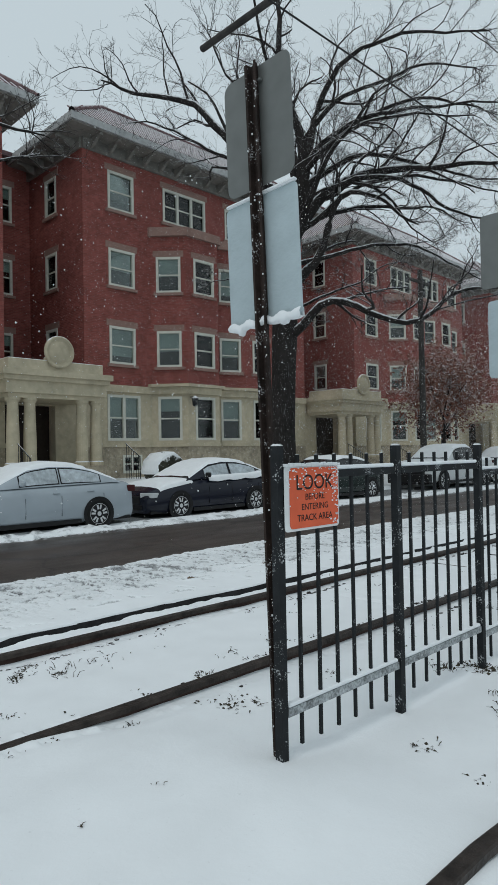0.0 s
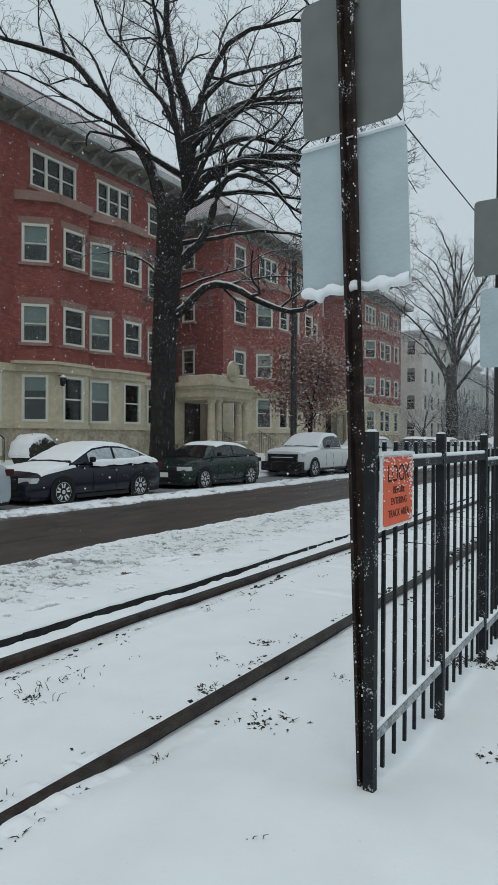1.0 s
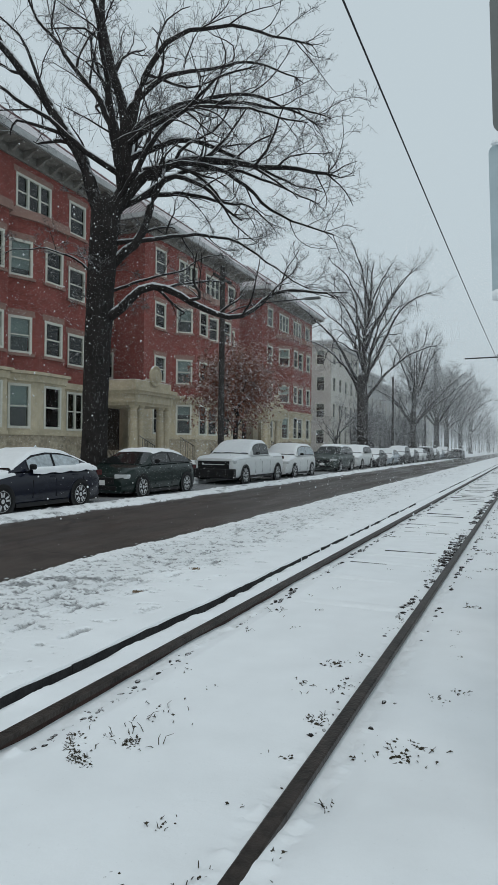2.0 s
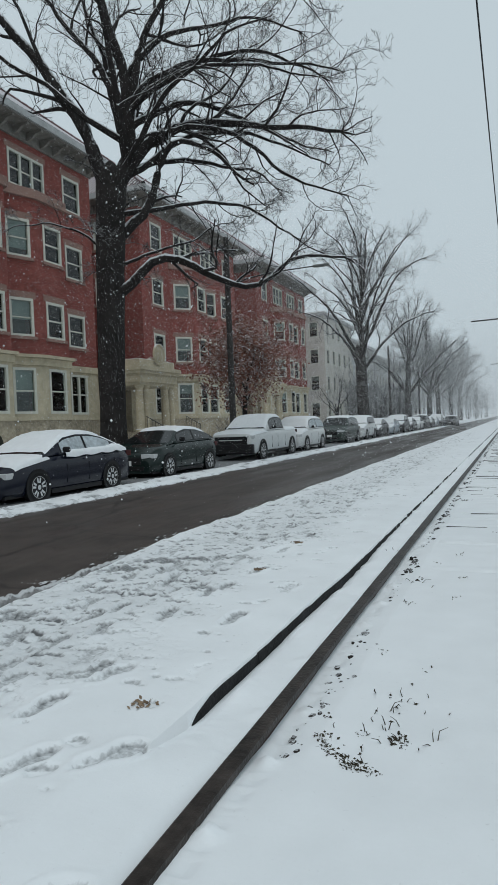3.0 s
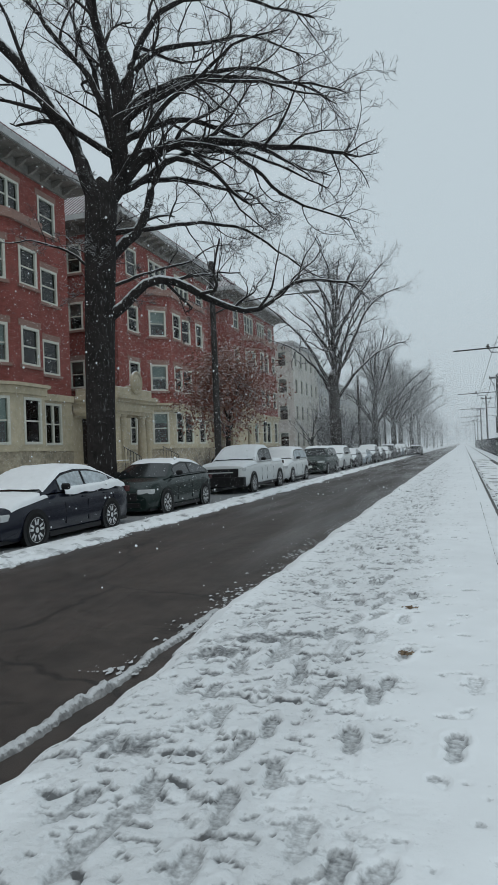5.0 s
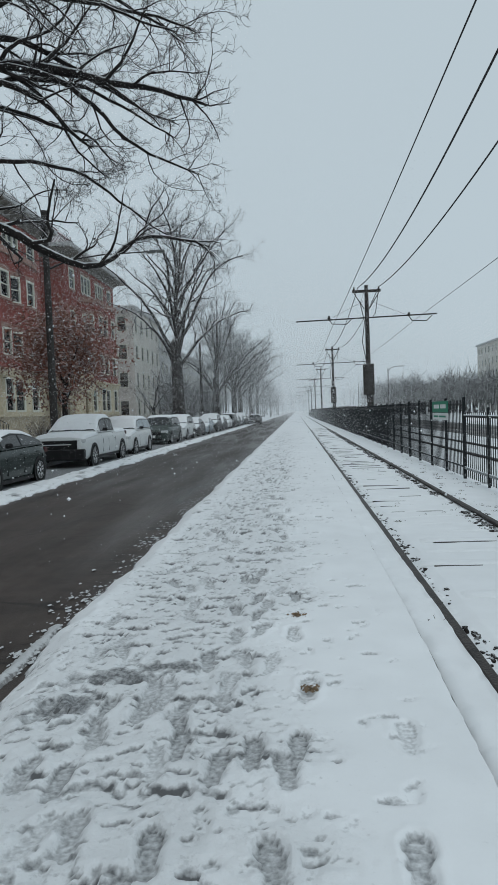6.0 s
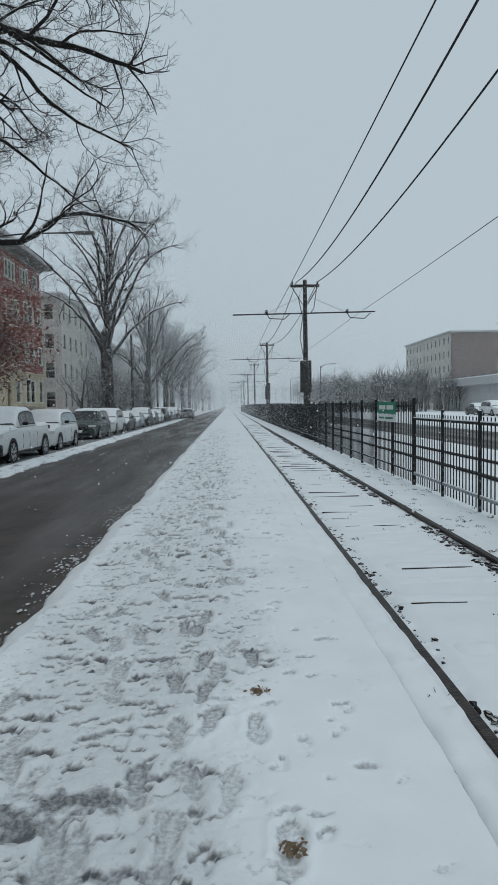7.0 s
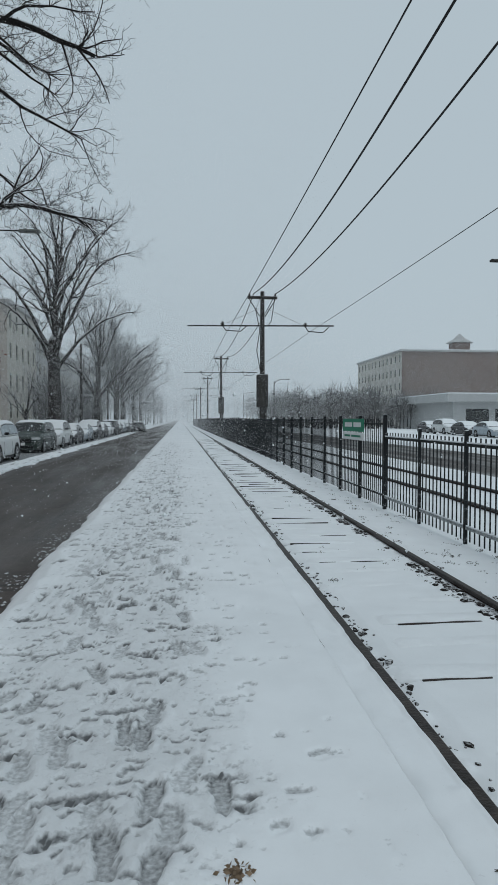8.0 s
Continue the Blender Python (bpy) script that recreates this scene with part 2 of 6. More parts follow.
furrow(BARK)
TRUNKBARK = material("wet_trunk_bark", (0.026, 0.023, 0.022), 0.9, vary=0.4, scale=9, snow=0.5, snow_low=0.75)
furrow(TRUNKBARK)
TWIG = material("snowy_twig", (0.036, 0.032, 0.031), 0.9, vary=0.3, scale=9, snow=0.8, snow_low=0.42)
# Bark and twigs step paler with distance, some haze put into their colour.
MIDBARK = material("hazed_bark", (0.04, 0.037, 0.036), 0.9, vary=0.35, scale=7, bump=0.6, bump_scale=12, snow=0.75, snow_low=0.35)
MIDTWIG = material("hazed_twig", (0.05, 0.047, 0.047), 0.9, vary=0.3, scale=5, snow=0.75, snow_low=0.4)
FARBARK = material("far_hazed_bark", (0.05, 0.048, 0.047), 0.9, vary=0.3, scale=5, snow=0.8, snow_low=0.35)
FARTWIG = material("far_hazed_twig", (0.07, 0.068, 0.068), 0.9, vary=0.3, scale=3, snow=0.8, snow_low=0.35)
IRON = material("black_painted_iron", (0.013, 0.015, 0.017), 0.6, vary=0.4, scale=20, spec=0.2, snow=0.85, snow_low=0.55)
speckle(IRON, 0.6)
STEEL = material("rusty_rail", (0.045, 0.026, 0.021), 0.7, metal=0.1, vary=0.45, scale=14, bump=0.3, bump_scale=60)
RAILHEAD = material("worn_rail_head", (0.041, 0.033, 0.029), 0.45, metal=0.3, vary=0.6, scale=16, bump=0.3, bump_scale=50)
GALV = material("sign_back_metal", (0.17, 0.18, 0.175), 0.5, metal=0.3, vary=0.12, scale=9)
FROST = material("frosted_sign_back", (0.42, 0.5, 0.53), 0.6, vary=0.10, scale=6, bump=0.2)
ORANGE = material("orange_sign_face", (0.72, 0.13, 0.06), 0.6, vary=0.08, scale=12)
GREEN = material("green_sign_face", (0.02, 0.22, 0.13), 0.5, vary=0.08, scale=12)
WHITE = material("white_sheet", (0.75, 0.77, 0.77), 0.6, vary=0.08, scale=10)
INK = material("black_lettering", (0.02, 0.02, 0.02), 0.7, vary=0.1)
POLE = material("weathered_pole", (0.05, 0.047, 0.045), 0.85, vary=0.35, scale=12, bump=0.4, snow=0.7, snow_low=0.6)
WIRE = material("wire", (0.03, 0.03, 0.032), 0.6, vary=0.1)
EDGING = material("wet_black_edging", (0.022, 0.022, 0.023), 0.8, vary=0.5, scale=15, bump=0.5)
FROSTIRON = material("frosted_iron", (0.33, 0.35, 0.36), 0.8, vary=0.7, scale=70, bump=0.4)
TIMBER = material("dark_timber", (0.05, 0.042, 0.038), 0.85, vary=0.4, scale=15, bump=0.4)
DOORWOOD = material("dark_door", (0.03, 0.022, 0.018), 0.6, vary=0.3)
WEED = material("dead_weed", (0.05, 0.043, 0.03), 0.9, vary=0.5, scale=20)
BALLAST = material("ballast_stone", (0.03, 0.026, 0.024), 0.9, vary=0.5, scale=12, snow=0.7, snow_low=0.85)


# ---- mesh helpers ----
def mesh_of(name, verts, faces, mat, smooth=False):
    me = bpy.data.meshes.new(name)
    me.from_pydata([tuple(v) for v in verts], [], [tuple(f) for f in faces])
    me.materials.append(mat)
    if smooth:
        me.polygons.foreach_set("use_smooth", [True] * len(me.polygons))
    me.update()
    return me


def part(name, bm, mat, parent, label="", bevel=0.0, smooth=False):
    """Link a bmesh as one mesh object under a thing or a part."""
    if bevel:
        bmesh.ops.bevel(bm, geom=bm.edges[:], offset=bevel, segments=1, affect="EDGES", profile=0.7)
    bmesh.ops.recalc_face_normals(bm, faces=bm.faces[:])
    me = bpy.data.meshes.new(name)
    bm.to_mesh(me)
    bm.free()
    me.materials.append(mat)
    if smooth:
        me.polygons.foreach_set("use_smooth", [True] * len(me.polygons))
    return child(name, me, parent, label)


def child(name, me, parent, label="", m=None):
    ob = new(name, me)
    ob.parent = parent
    if m is not None:
        ob.matrix_basis = m
    if label:
        tagged(ob, label)
    return ob


def box(bm, x0, x1, y0, y1, z0, z1):
    vs = [bm.verts.new((x, y, z)) for x in (x0, x1) for y in (y0, y1) for z in (z0, z1)]
    for f in ((0, 1, 3, 2), (4, 6, 7, 5), (0, 4, 5, 1), (2, 3, 7, 6), (0, 2, 6, 4), (1, 5, 7, 3)):
        bm.faces.new([vs[i] for i in f])


def boxes(*dims):
    bm = bmesh.new()
    for d in dims:
        box(bm, *d)
    return bm


def lathe(profile, sides=20, centre=(0, 0, 0)):
    """Turn (radius, z) pairs round the z axis."""
    bm = bmesh.new()
    rings = []
    for r, z in profile:
        rings.append([bm.verts.new((centre[0] + r * math.cos(2 * math.pi * i / sides), centre[1] + r * math.sin(2 * math.pi * i / sides), centre[2] + z)) for i in range(sides)])
    for a, b in zip(rings, rings[1:]):
        for i in range(sides):
            j = (i + 1) % sides
            bm.faces.new((a[i], a[j], b[j], b[i]))
    bm.faces.new(rings[0][::-1])
    bm.faces.new(rings[-1])
    return bm


def extrude_poly(points, z0, z1):
    """A prism over a plan polygon."""
    bm = bmesh.new()
    low = [bm.verts.new((x, y, z0)) for x, y in points]
    top = [bm.verts.new((x, y, z1)) for x, y in points]
    bm.faces.new(low[::-1])
    bm.faces.new(top)
    for i in range(len(points)):
        j = (i + 1) % len(points)
        bm.faces.new((low[i], low[j], top[j], top[i]))
    return bm


def tube(points, radii, sides=6):
    """Vertices and faces of a tapered tube along a polyline."""
    verts, faces = [], []
    pts = [Vector(p) for p in points]
    for i, p in enumerate(pts):
        d = (pts[min(i + 1, len(pts) - 1)] - pts[max(i - 1, 0)]).normalized()
        a = d.orthogonal().normalized() if abs(d.z) > 0.95 else d.cross(Vector((0, 0, 1))).normalized()
        b = d.cross(a)
        r = radii[i] if hasattr(radii, "__len__") else radii
        for k in range(sides):
            w = 2 * math.pi * k / sides
            verts.append(p + r * (math.cos(w) * a + math.sin(w) * b))
    for i in range(len(pts) - 1):
        for k in range(sides):
            j = (k + 1) % sides
            faces.append((i * sides + k, i * sides + j, (i + 1) * sides + j, (i + 1) * sides + k))
    return verts, faces


class Bundle:
    """Collects many tubes into one mesh."""

    def __init__(self):
        self.verts, self.faces = [], []

    def add(self, verts, faces):
        o = len(self.verts)
        self.verts += verts
        self.faces += [tuple(i + o for i in f) for f in faces]

    def mesh(self, name, mat, smooth=True):
        return mesh_of(name, self.verts, self.faces, mat, smooth)


def thing(name, label, category, group="", kind="", at=(0, 0, 0), turn=0.0):
    ob = tagged(new(name), label, category, group, kind)
    ob.empty_display_size = 0.2
    ob.matrix_basis = pose(*at, 0, 0, turn)
    return ob


# ---- ground: one sheet of snow from the tracks to the horizon ----
rng = np.random.default_rng(5)


def wave(y, seed, length):
    """A smooth wandering of about -1 to 1 along y."""
    r = np.random.default_rng(seed)
    out = np.zeros_like(np.asarray(y, float))
    for k in range(5):
        out += np.sin(np.asarray(y) * (2 * math.pi / length) * (1.0 + 0.83 * k) + r.uniform(0, 6.28)) / (1 + 0.6 * k)
    return out / 2.2


def value_noise(x, y, cell, seed):
    """Smooth lattice noise, 0 to 1."""
    r = np.random.default_rng(seed)
    tab = r.random((256, 256))
    fx, fy = x / cell, y / cell
    ix, iy = np.floor(fx).astype(int), np.floor(fy).astype(int)
    tx, ty = fx - ix, fy - iy
    tx, ty = tx * tx * (3 - 2 * tx), ty * ty * (3 - 2 * ty)
    a, b = tab[ix % 256, iy % 256], tab[(ix + 1) % 256, iy % 256]
    c, d = tab[ix % 256, (iy + 1) % 256], tab[(ix + 1) % 256, (iy + 1) % 256]
    return (a * (1 - tx) + b * tx) * (1 - ty) + (c * (1 - tx) + d * tx) * ty


PROFILE_X = [-400, -60, -18, -13, -10.0, -9.78, -9.70, -7.3, -7.12, -7.03, -3.2, -2.98, -2.86, -2.70, -1.2, -0.36, -0.290, -0.285, -0.2, -0.06, -0.03, -0.014, 0.07, 0.24, 1.38, 1.5, 1.57, 1.75, 2.4, 3.5, 6.2, 7.4, 7.8, 8.1, 14.2, 14.6, 15, 40, 400]
PROFILE_Z = [0.7, 0.6, 0.55, 0.4, 0.08, 0.05, -0.08, -0.075, -0.085, -0.22, -0.22, -0.17, -0.06, 0.02, 0.040, 0.036, 0.031, -0.05, -0.014, -0.010, 0.001, -0.06, -0.09, -0.055, -0.05, -0.06, -0.09, -0.06, -0.08, -0.075, -0.08, -0.05, -0.02, -0.22, -0.22, 0.0, 0.05, 0.1, 0.1]


def edge_swing(y):
    """How far the path edging stands off its line near the crossing."""
    return 0.06 * np.clip((6.0 - np.asarray(y, float)) / 3.2, 0, 1)


def ground_height(x, y):
    shift = np.where((x < -2.3) & (x > -4.5), -0.12 * np.clip((6.8 - y) / 1.2, 0, 1) + 0.05 * wave(y, 3, 6.0) + 0.03 * wave(y, 4, 0.9), 0)
    shift = np.where((x < -6.0) & (x > -7.8), 0.14 * wave(y, 6, 5.0) + 0.06 * wave(y, 7, 0.7), shift)
    shift = np.where((x > -0.5) & (x < -0.12), edge_swing(y), shift)
    h = np.interp(x + shift, PROFILE_X, PROFILE_Z)
    fade = np.clip((y - 6.0) / 3.0, 0, 1) * ((x > -0.45) & (x < -0.06))
    h = h * (1 - fade) + np.interp(x, [-0.45, -0.290, -0.285, -0.06], [0.038, 0.031, -0.014, -0.008]) * fade
    # the kerb edge beside the street rail lies under snow at the crossing
    ramp = np.clip((2.95 - y) / 0.7, 0, 1)
    ramp = ramp * ramp * (3 - 2 * ramp)
    zone = np.clip((x + 0.7) / 0.25, 0, 1) * np.clip((2.0 - x) / 0.3, 0, 1)
    cover = np.interp(x, [-0.7, -0.45, -0.1, -0.045, 0.05, 0.3, 1.3, 1.44, 1.55, 1.9], [0.05, 0.05, 0.008, -0.025, -0.035, -0.025, -0.025, -0.006, -0.01, -0.03])
    h = h * (1 - ramp * zone) + cover * ramp * zone
    bank = np.clip((3.6 - y) / 0.9, 0, 1)
    h = h + bank * bank * (3 - 2 * bank) * np.interp(x, [1.6, 2.1, 2.9, 3.4, 8, 9], [0, 0.09, 0.09, 0.05, 0.05, 0])
    h = h + np.where((y < 60) & (y > 2.6), 0.012 * np.clip(wave(y, 60, 0.6) + 0.2 * wave(y, 61, 0.13), -1, 1) * np.exp(-((x + 0.075) / 0.04) ** 2), 0)
    # snow drifted unevenly against the edging and the track side of the rail
    h = h + np.where((y < 60) & (y > 2.6), (0.016 * np.clip(wave(y, 62, 0.9) + 0.3 * wave(y, 63, 0.2), -1, 1) + 0.004) * np.exp(-((x + 0.25) / 0.05) ** 2), 0)
    h = h + np.where((y < 60) & (y > 1.0), 0.035 * np.clip(wave(y, 64, 0.5) + 0.5 * wave(y, 65, 0.11) - 0.1, -0.4, 1) * np.exp(-((x - 0.085) / 0.035) ** 2), 0)
    h = h + np.where((y < 60) & (y > 1.0), 0.03 * np.clip(wave(y, 66, 0.5) + 0.5 * wave(y, 67, 0.11) - 0.1, -0.4, 1) * (np.exp(-((x - 1.415) / 0.03) ** 2) + np.exp(-((x - 1.585) / 0.03) ** 2)), 0)
    # lumpy ploughed snow along the parked cars
    h = h + np.where((x > -7.9) & (x < -6.9) & (y < 110), 0.09 * (value_noise(x, y, 0.2, 71) - 0.5) + 0.05 * (value_noise(x, y, 0.07, 72) - 0.5), 0)
    near = (y < 90) & (x > -30) & (x < 30)
    h = h + np.where(near, 0.018 * (value_noise(x, y, 0.9, 11) - 0.5) + 0.008 * (value_noise(x, y, 0.22, 12) - 0.5), 0)
    return h


FEET = []
for k in range(230):
    lane = rng.choice([-2.25, -1.95, -1.6, -1.3], p=[0.2, 0.3, 0.3, 0.2])
    FEET.append((lane + rng.normal(0, 0.12), rng.uniform(0.2, 24), rng.normal(0, 0.22) + (math.pi if rng.random() < 0.5 else 0), rng.uniform(0.6, 1.0)))
FEET += [(fx, fy, 0.15 * math.sin(17 * fx), 1.0) for fx, fy in ((-1.62, 4.21), (-1.19, 4.14), (-0.7, 4.15), (-2.42, 3.87), (-1.08, 3.13), (-1.04, 2.66), (-2.07, 2.42), (-1.42, 7.3), (-1.57, 6.98), (-1.49, 7.85), (-1.12, 7.31), (-1.4, 6.84), (-1.45, 4.75), (-1.65, 4.95), (-1.3, 4.85), (-1.05, 5.5), (-1.1, 4.9), (-1.15, 4.7))]
FEET += [(-1.04, 5.53, 0.1, 0.7), (-2.2, 3.3, 0.2, 1.0), (-2.0, 3.0, 0.1, 0.9), (-1.8, 2.7, -0.2, 1.0), (-2.35, 2.75, 0.3, 1.0)]
FEET += [(-0.45, 2.35, 0.5, 0.8), (-0.75, 2.2, 0.35, 0.9), (-0.62, 1.7, 0.6, 0.9), (-0.2, 1.6, 0.5, 0.5), (0.2, 1.75, 0.9, 0.7), (-0.6, 5.0, 0.05, 0.6), (-0.95, 3.1, 0.3, 0.8)]


def treading(x, y):
    """Footprints and trampled snow on the path: depth in metres, and wetness that also holds painted shade."""
    depth, wet = np.zeros_like(x), np.zeros_like(x)
    mask = np.clip(1 - np.abs(x + 1.92 - 0.12 * wave(y, 9, 7) - 0.5 * (value_noise(x, y, 0.35, 28) - 0.5)) / 0.98, 0, 1) * np.clip((y + 1) / 1.0, 0, 1) * np.clip((60 - y) / 30, 0, 1)
    zone = np.minimum(1, mask * 2.2)
    beside = np.clip((x + 1.3) / 0.3, 0, 1) * np.clip((-0.42 - x) / 0.2, 0, 1) * (y > 2) * (y < 40)

    def pits(px, py, cell, seed, low, width):
        q = value_noise(px, py * 1.25, cell, seed) * 0.68 + value_noise(px, py, cell * 0.36, seed + 50) * 0.32
        q = np.clip((q - low) / width, 0, 1)
        return q * q * (3 - 2 * q)

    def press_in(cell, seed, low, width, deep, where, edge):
        """Steep little hollows, with shade painted as wetness on their far wall."""
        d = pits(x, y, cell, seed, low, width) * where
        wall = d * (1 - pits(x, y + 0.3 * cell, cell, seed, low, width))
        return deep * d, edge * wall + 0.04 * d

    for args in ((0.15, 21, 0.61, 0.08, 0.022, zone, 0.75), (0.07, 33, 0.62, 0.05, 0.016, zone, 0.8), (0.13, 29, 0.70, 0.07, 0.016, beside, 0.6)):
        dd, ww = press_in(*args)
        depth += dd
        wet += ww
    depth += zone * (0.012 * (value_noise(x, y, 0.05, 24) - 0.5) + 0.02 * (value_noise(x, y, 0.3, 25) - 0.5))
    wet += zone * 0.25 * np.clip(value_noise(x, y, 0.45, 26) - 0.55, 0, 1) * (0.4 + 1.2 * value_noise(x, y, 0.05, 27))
    for fx, fy, turn, deep in FEET:
        sel = (np.abs(x - fx) < 0.25) & (np.abs(y - fy) < 0.25)
        if not sel.any():
            continue
        dx, dy = x[sel] - fx, y[sel] - fy
        u, v = dx * math.cos(turn) - dy * math.sin(turn), dx * math.sin(turn) + dy * math.cos(turn)
        half = np.interp(v, [-0.16, -0.14, -0.09, -0.03, 0.06, 0.12, 0.155, 0.165], [0, 0.03, 0.042, 0.036, 0.054, 0.046, 0.02, 0.0])
        q = np.abs(u) - half
        q = q + 0.02 * (value_noise(x[sel], y[sel], 0.05, 34) - 0.5)
        press = np.clip((0.006 - q) / 0.012, 0, 1) * (np.abs(v) < 0.17)
        depth[sel] = np.where(press > 0.1, press * (0.03 + 0.002 * np.sin(v * 150)) * deep, depth[sel])
        rim = np.clip(1 - np.abs(q - 0.03) / 0.02, 0, 1) * (np.abs(v) < 0.2)
        depth[sel] -= rim * 0.007
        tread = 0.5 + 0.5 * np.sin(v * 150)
        # wet grey print; its darker far edge is shade put into the wetness
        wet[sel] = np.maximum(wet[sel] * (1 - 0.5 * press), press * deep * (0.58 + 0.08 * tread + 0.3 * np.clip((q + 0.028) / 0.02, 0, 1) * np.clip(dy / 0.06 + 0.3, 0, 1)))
    # one worn-through patch of grey slush
    for px, py, ru, rv in ((-2.15, 5.72, 0.34, 0.12), (-1.9, 5.82, 0.22, 0.12), (-2.35, 5.35, 0.2, 0.16), (-2.25, 3.9, 0.2, 0.12)):
        q = ((x - px) / ru) ** 2 + ((y - py) / rv) ** 2 + 1.6 * (value_noise(x, y, 0.09, 31) - 0.5) + 0.8 * (value_noise(x, y, 0.04, 32) - 0.5)
        wet = np.maximum(wet, 0.85 * np.clip(1.2 - q, 0, 1))
    return depth, wet, np.minimum(1, mask * 2.2)


def spaced(*runs):
    out = []
    for a, b, step in runs:
        out += list(np.arange(a, b, step))
    return np.array(sorted(set(np.round(out, 4))))


def build_ground():
    xs = spaced((-400, -60, 40), (-60, -20, 5), (-20, -10.2, 0.8), (-10.2, -9.5, 0.06), (-9.5, -8.0, 0.25), (-8.0, -6.8, 0.05), (-6.8, -3.3, 0.7), (-3.3, -2.6, 0.023), (-2.6, -0.4, 0.016), (-0.4, -0.36, 0.02), (-0.36, -0.27, 0.005), (-0.27, -0.25, 0.01), (-0.25, -0.06, 0.02), (-0.06, 0.0, 0.008), (0.0, 0.3, 0.02), (0.3, 1.34, 0.08), (1.34, 1.8, 0.025), (1.8, 2.9, 0.09), (2.9, 7.3, 0.3), (7.3, 8.3, 0.1), (8.3, 14, 1), (14, 16, 0.2), (16, 60, 4), (60, 440, 40))
    ys = spaced((-60, -4, 6), (-4, 0.4, 0.2), (0.4, 8, 0.016), (8, 10, 0.026), (10, 16, 0.065), (16, 30, 0.14), (30, 60, 0.45), (60, 120, 1.5), (120, 400, 20), (400, 3200, 200))
    X, Y = np.meshgrid(xs, ys)
    H = ground_height(X, Y)
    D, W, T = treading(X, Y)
    H = H - D
    # thin wet snow at the road margins
    W = np.maximum(W, np.clip((-0.10 - H) / 0.05, 0, 1) * ((X > -3.4) & (X < -2.6)) * 0.9)
    W = np.maximum(W, 0.55 * np.clip((-0.085 - H) / 0.05, 0, 1) * ((X > -7.6) & (X < -6.8)))
    gaps = value_noise(X, Y, 0.25, 51) * 0.6 + value_noise(X, Y, 0.08, 52) * 0.4
    W = np.maximum(W, 0.95 * ((X > -9.72) & (X < -7.9)) * (Y > 4) * (Y < 110))
    W = np.maximum(W, np.clip(gaps - 0.52, 0, 1) * 2.4 * ((X >= -7.9) & (X < -6.9)))
    ny, nx = X.shape
    verts = np.stack([X, Y, H], -1).reshape(-1, 3)
    i = np.arange(nx * (ny - 1)).reshape(ny - 1, nx)[:, :-1].ravel()
    faces = np.stack([i, i + 1, i + nx + 1, i + nx], -1)
    me = bpy.data.meshes.new("ground")
    me.vertices.add(len(verts))
    me.vertices.foreach_set("co", verts.ravel())
    me.loops.add(faces.size)
    me.loops.foreach_set("vertex_index", faces.ravel())
    me.polygons.add(len(faces))
    me.polygons.foreach_set("loop_start", np.arange(0, faces.size, 4))
    me.polygons.foreach_set("use_smooth", np.ones(len(faces), bool))
    me.materials.append(SNOW)
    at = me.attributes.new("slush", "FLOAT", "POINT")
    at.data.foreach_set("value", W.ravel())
    tr = me.attributes.new("trod", "FLOAT", "POINT")
    tr.data.foreach_set("value", T.ravel())
    me.update(calc_edges=True)
    return tagged(new("ground", me), "snow-covered ground with trodden footprints along a path", "ground", kind="structure")


build_ground()


def strip(x0, x1, y0, y1, z, nx, ny, mat, name):
    xs, ys = np.linspace(x0, x1, nx), np.linspace(y0, y1, ny)
    verts = [(x, y, z + 0.012 * math.sin(0.7 * x + 0.13 * y)) for y in ys for x in xs]
    faces = [(j * nx + i, j * nx + i + 1, (j + 1) * nx + i + 1, (j + 1) * nx + i) for j in range(ny - 1) for i in range(nx - 1)]
    return new(name, mesh_of(name, verts, faces, mat, True))


tagged(strip(-7.6, -2.7, -60, 900, -0.135, 12, 160, ASPHALT, "road"), "wet dark asphalt street between snowy margins", "road", kind="structure")
tagged(strip(7.9, 14.4, -60, 900, -0.15, 8, 120, ASPHALT, "road"), "wet asphalt street beyond the fence", "road", kind="structure")


# ---- tracks ----
def track_two(y):
    return 3.6 + 0.9 * min(1.0, max(0.0, (y - 3) / 14))


def sweep_section(name, section, centre, mat, parent):
    """A closed section swept along the street."""
    ys = [-20, -5, 0, 3, 6, 9, 12, 15, 18, 25, 40, 80, 150, 300, 700]
    n = len(section)
    verts, faces = [], []
    for y in ys:
        verts += [(centre(y) + dx, y, dz) for dx, dz in section]
    for j in range(len(ys) - 1):
        for i in range(n):
            k = (i + 1) % n
            faces.append((j * n + i, j * n + k, (j + 1) * n + k, (j + 1) * n + i))
    return child(name, mesh_of(name, verts, faces, mat), parent)


def rail(name, centre, label):
    """A flat-bottomed rail: foot and web, and the worn head."""
    t = thing(name, label, "rail", "rails of the tram tracks")
    sweep_section("web", [(-0.07, -0.15), (0.07, -0.15), (0.07, -0.135), (0.012, -0.12), (0.012, -0.041), (-0.012, -0.041), (-0.012, -0.12), (-0.07, -0.135)], centre, STEEL, t)
    sweep_section("head", [(-0.036, -0.036), (0.012, -0.04), (0.036, -0.036), (0.036, -0.006), (0.028, 0.0), (-0.028, 0.0), (-0.036, -0.006)], centre, RAILHEAD, t)
    return t


for c in (0.0, 1.5):
    rail("rail", lambda y, c=c: c, "rusty steel tram rail half sunk in snow")
for c in (0.0, 1.5):
    rail("rail", lambda y, c=c: track_two(y) + c, "rusty steel tram rail beyond the iron fence")


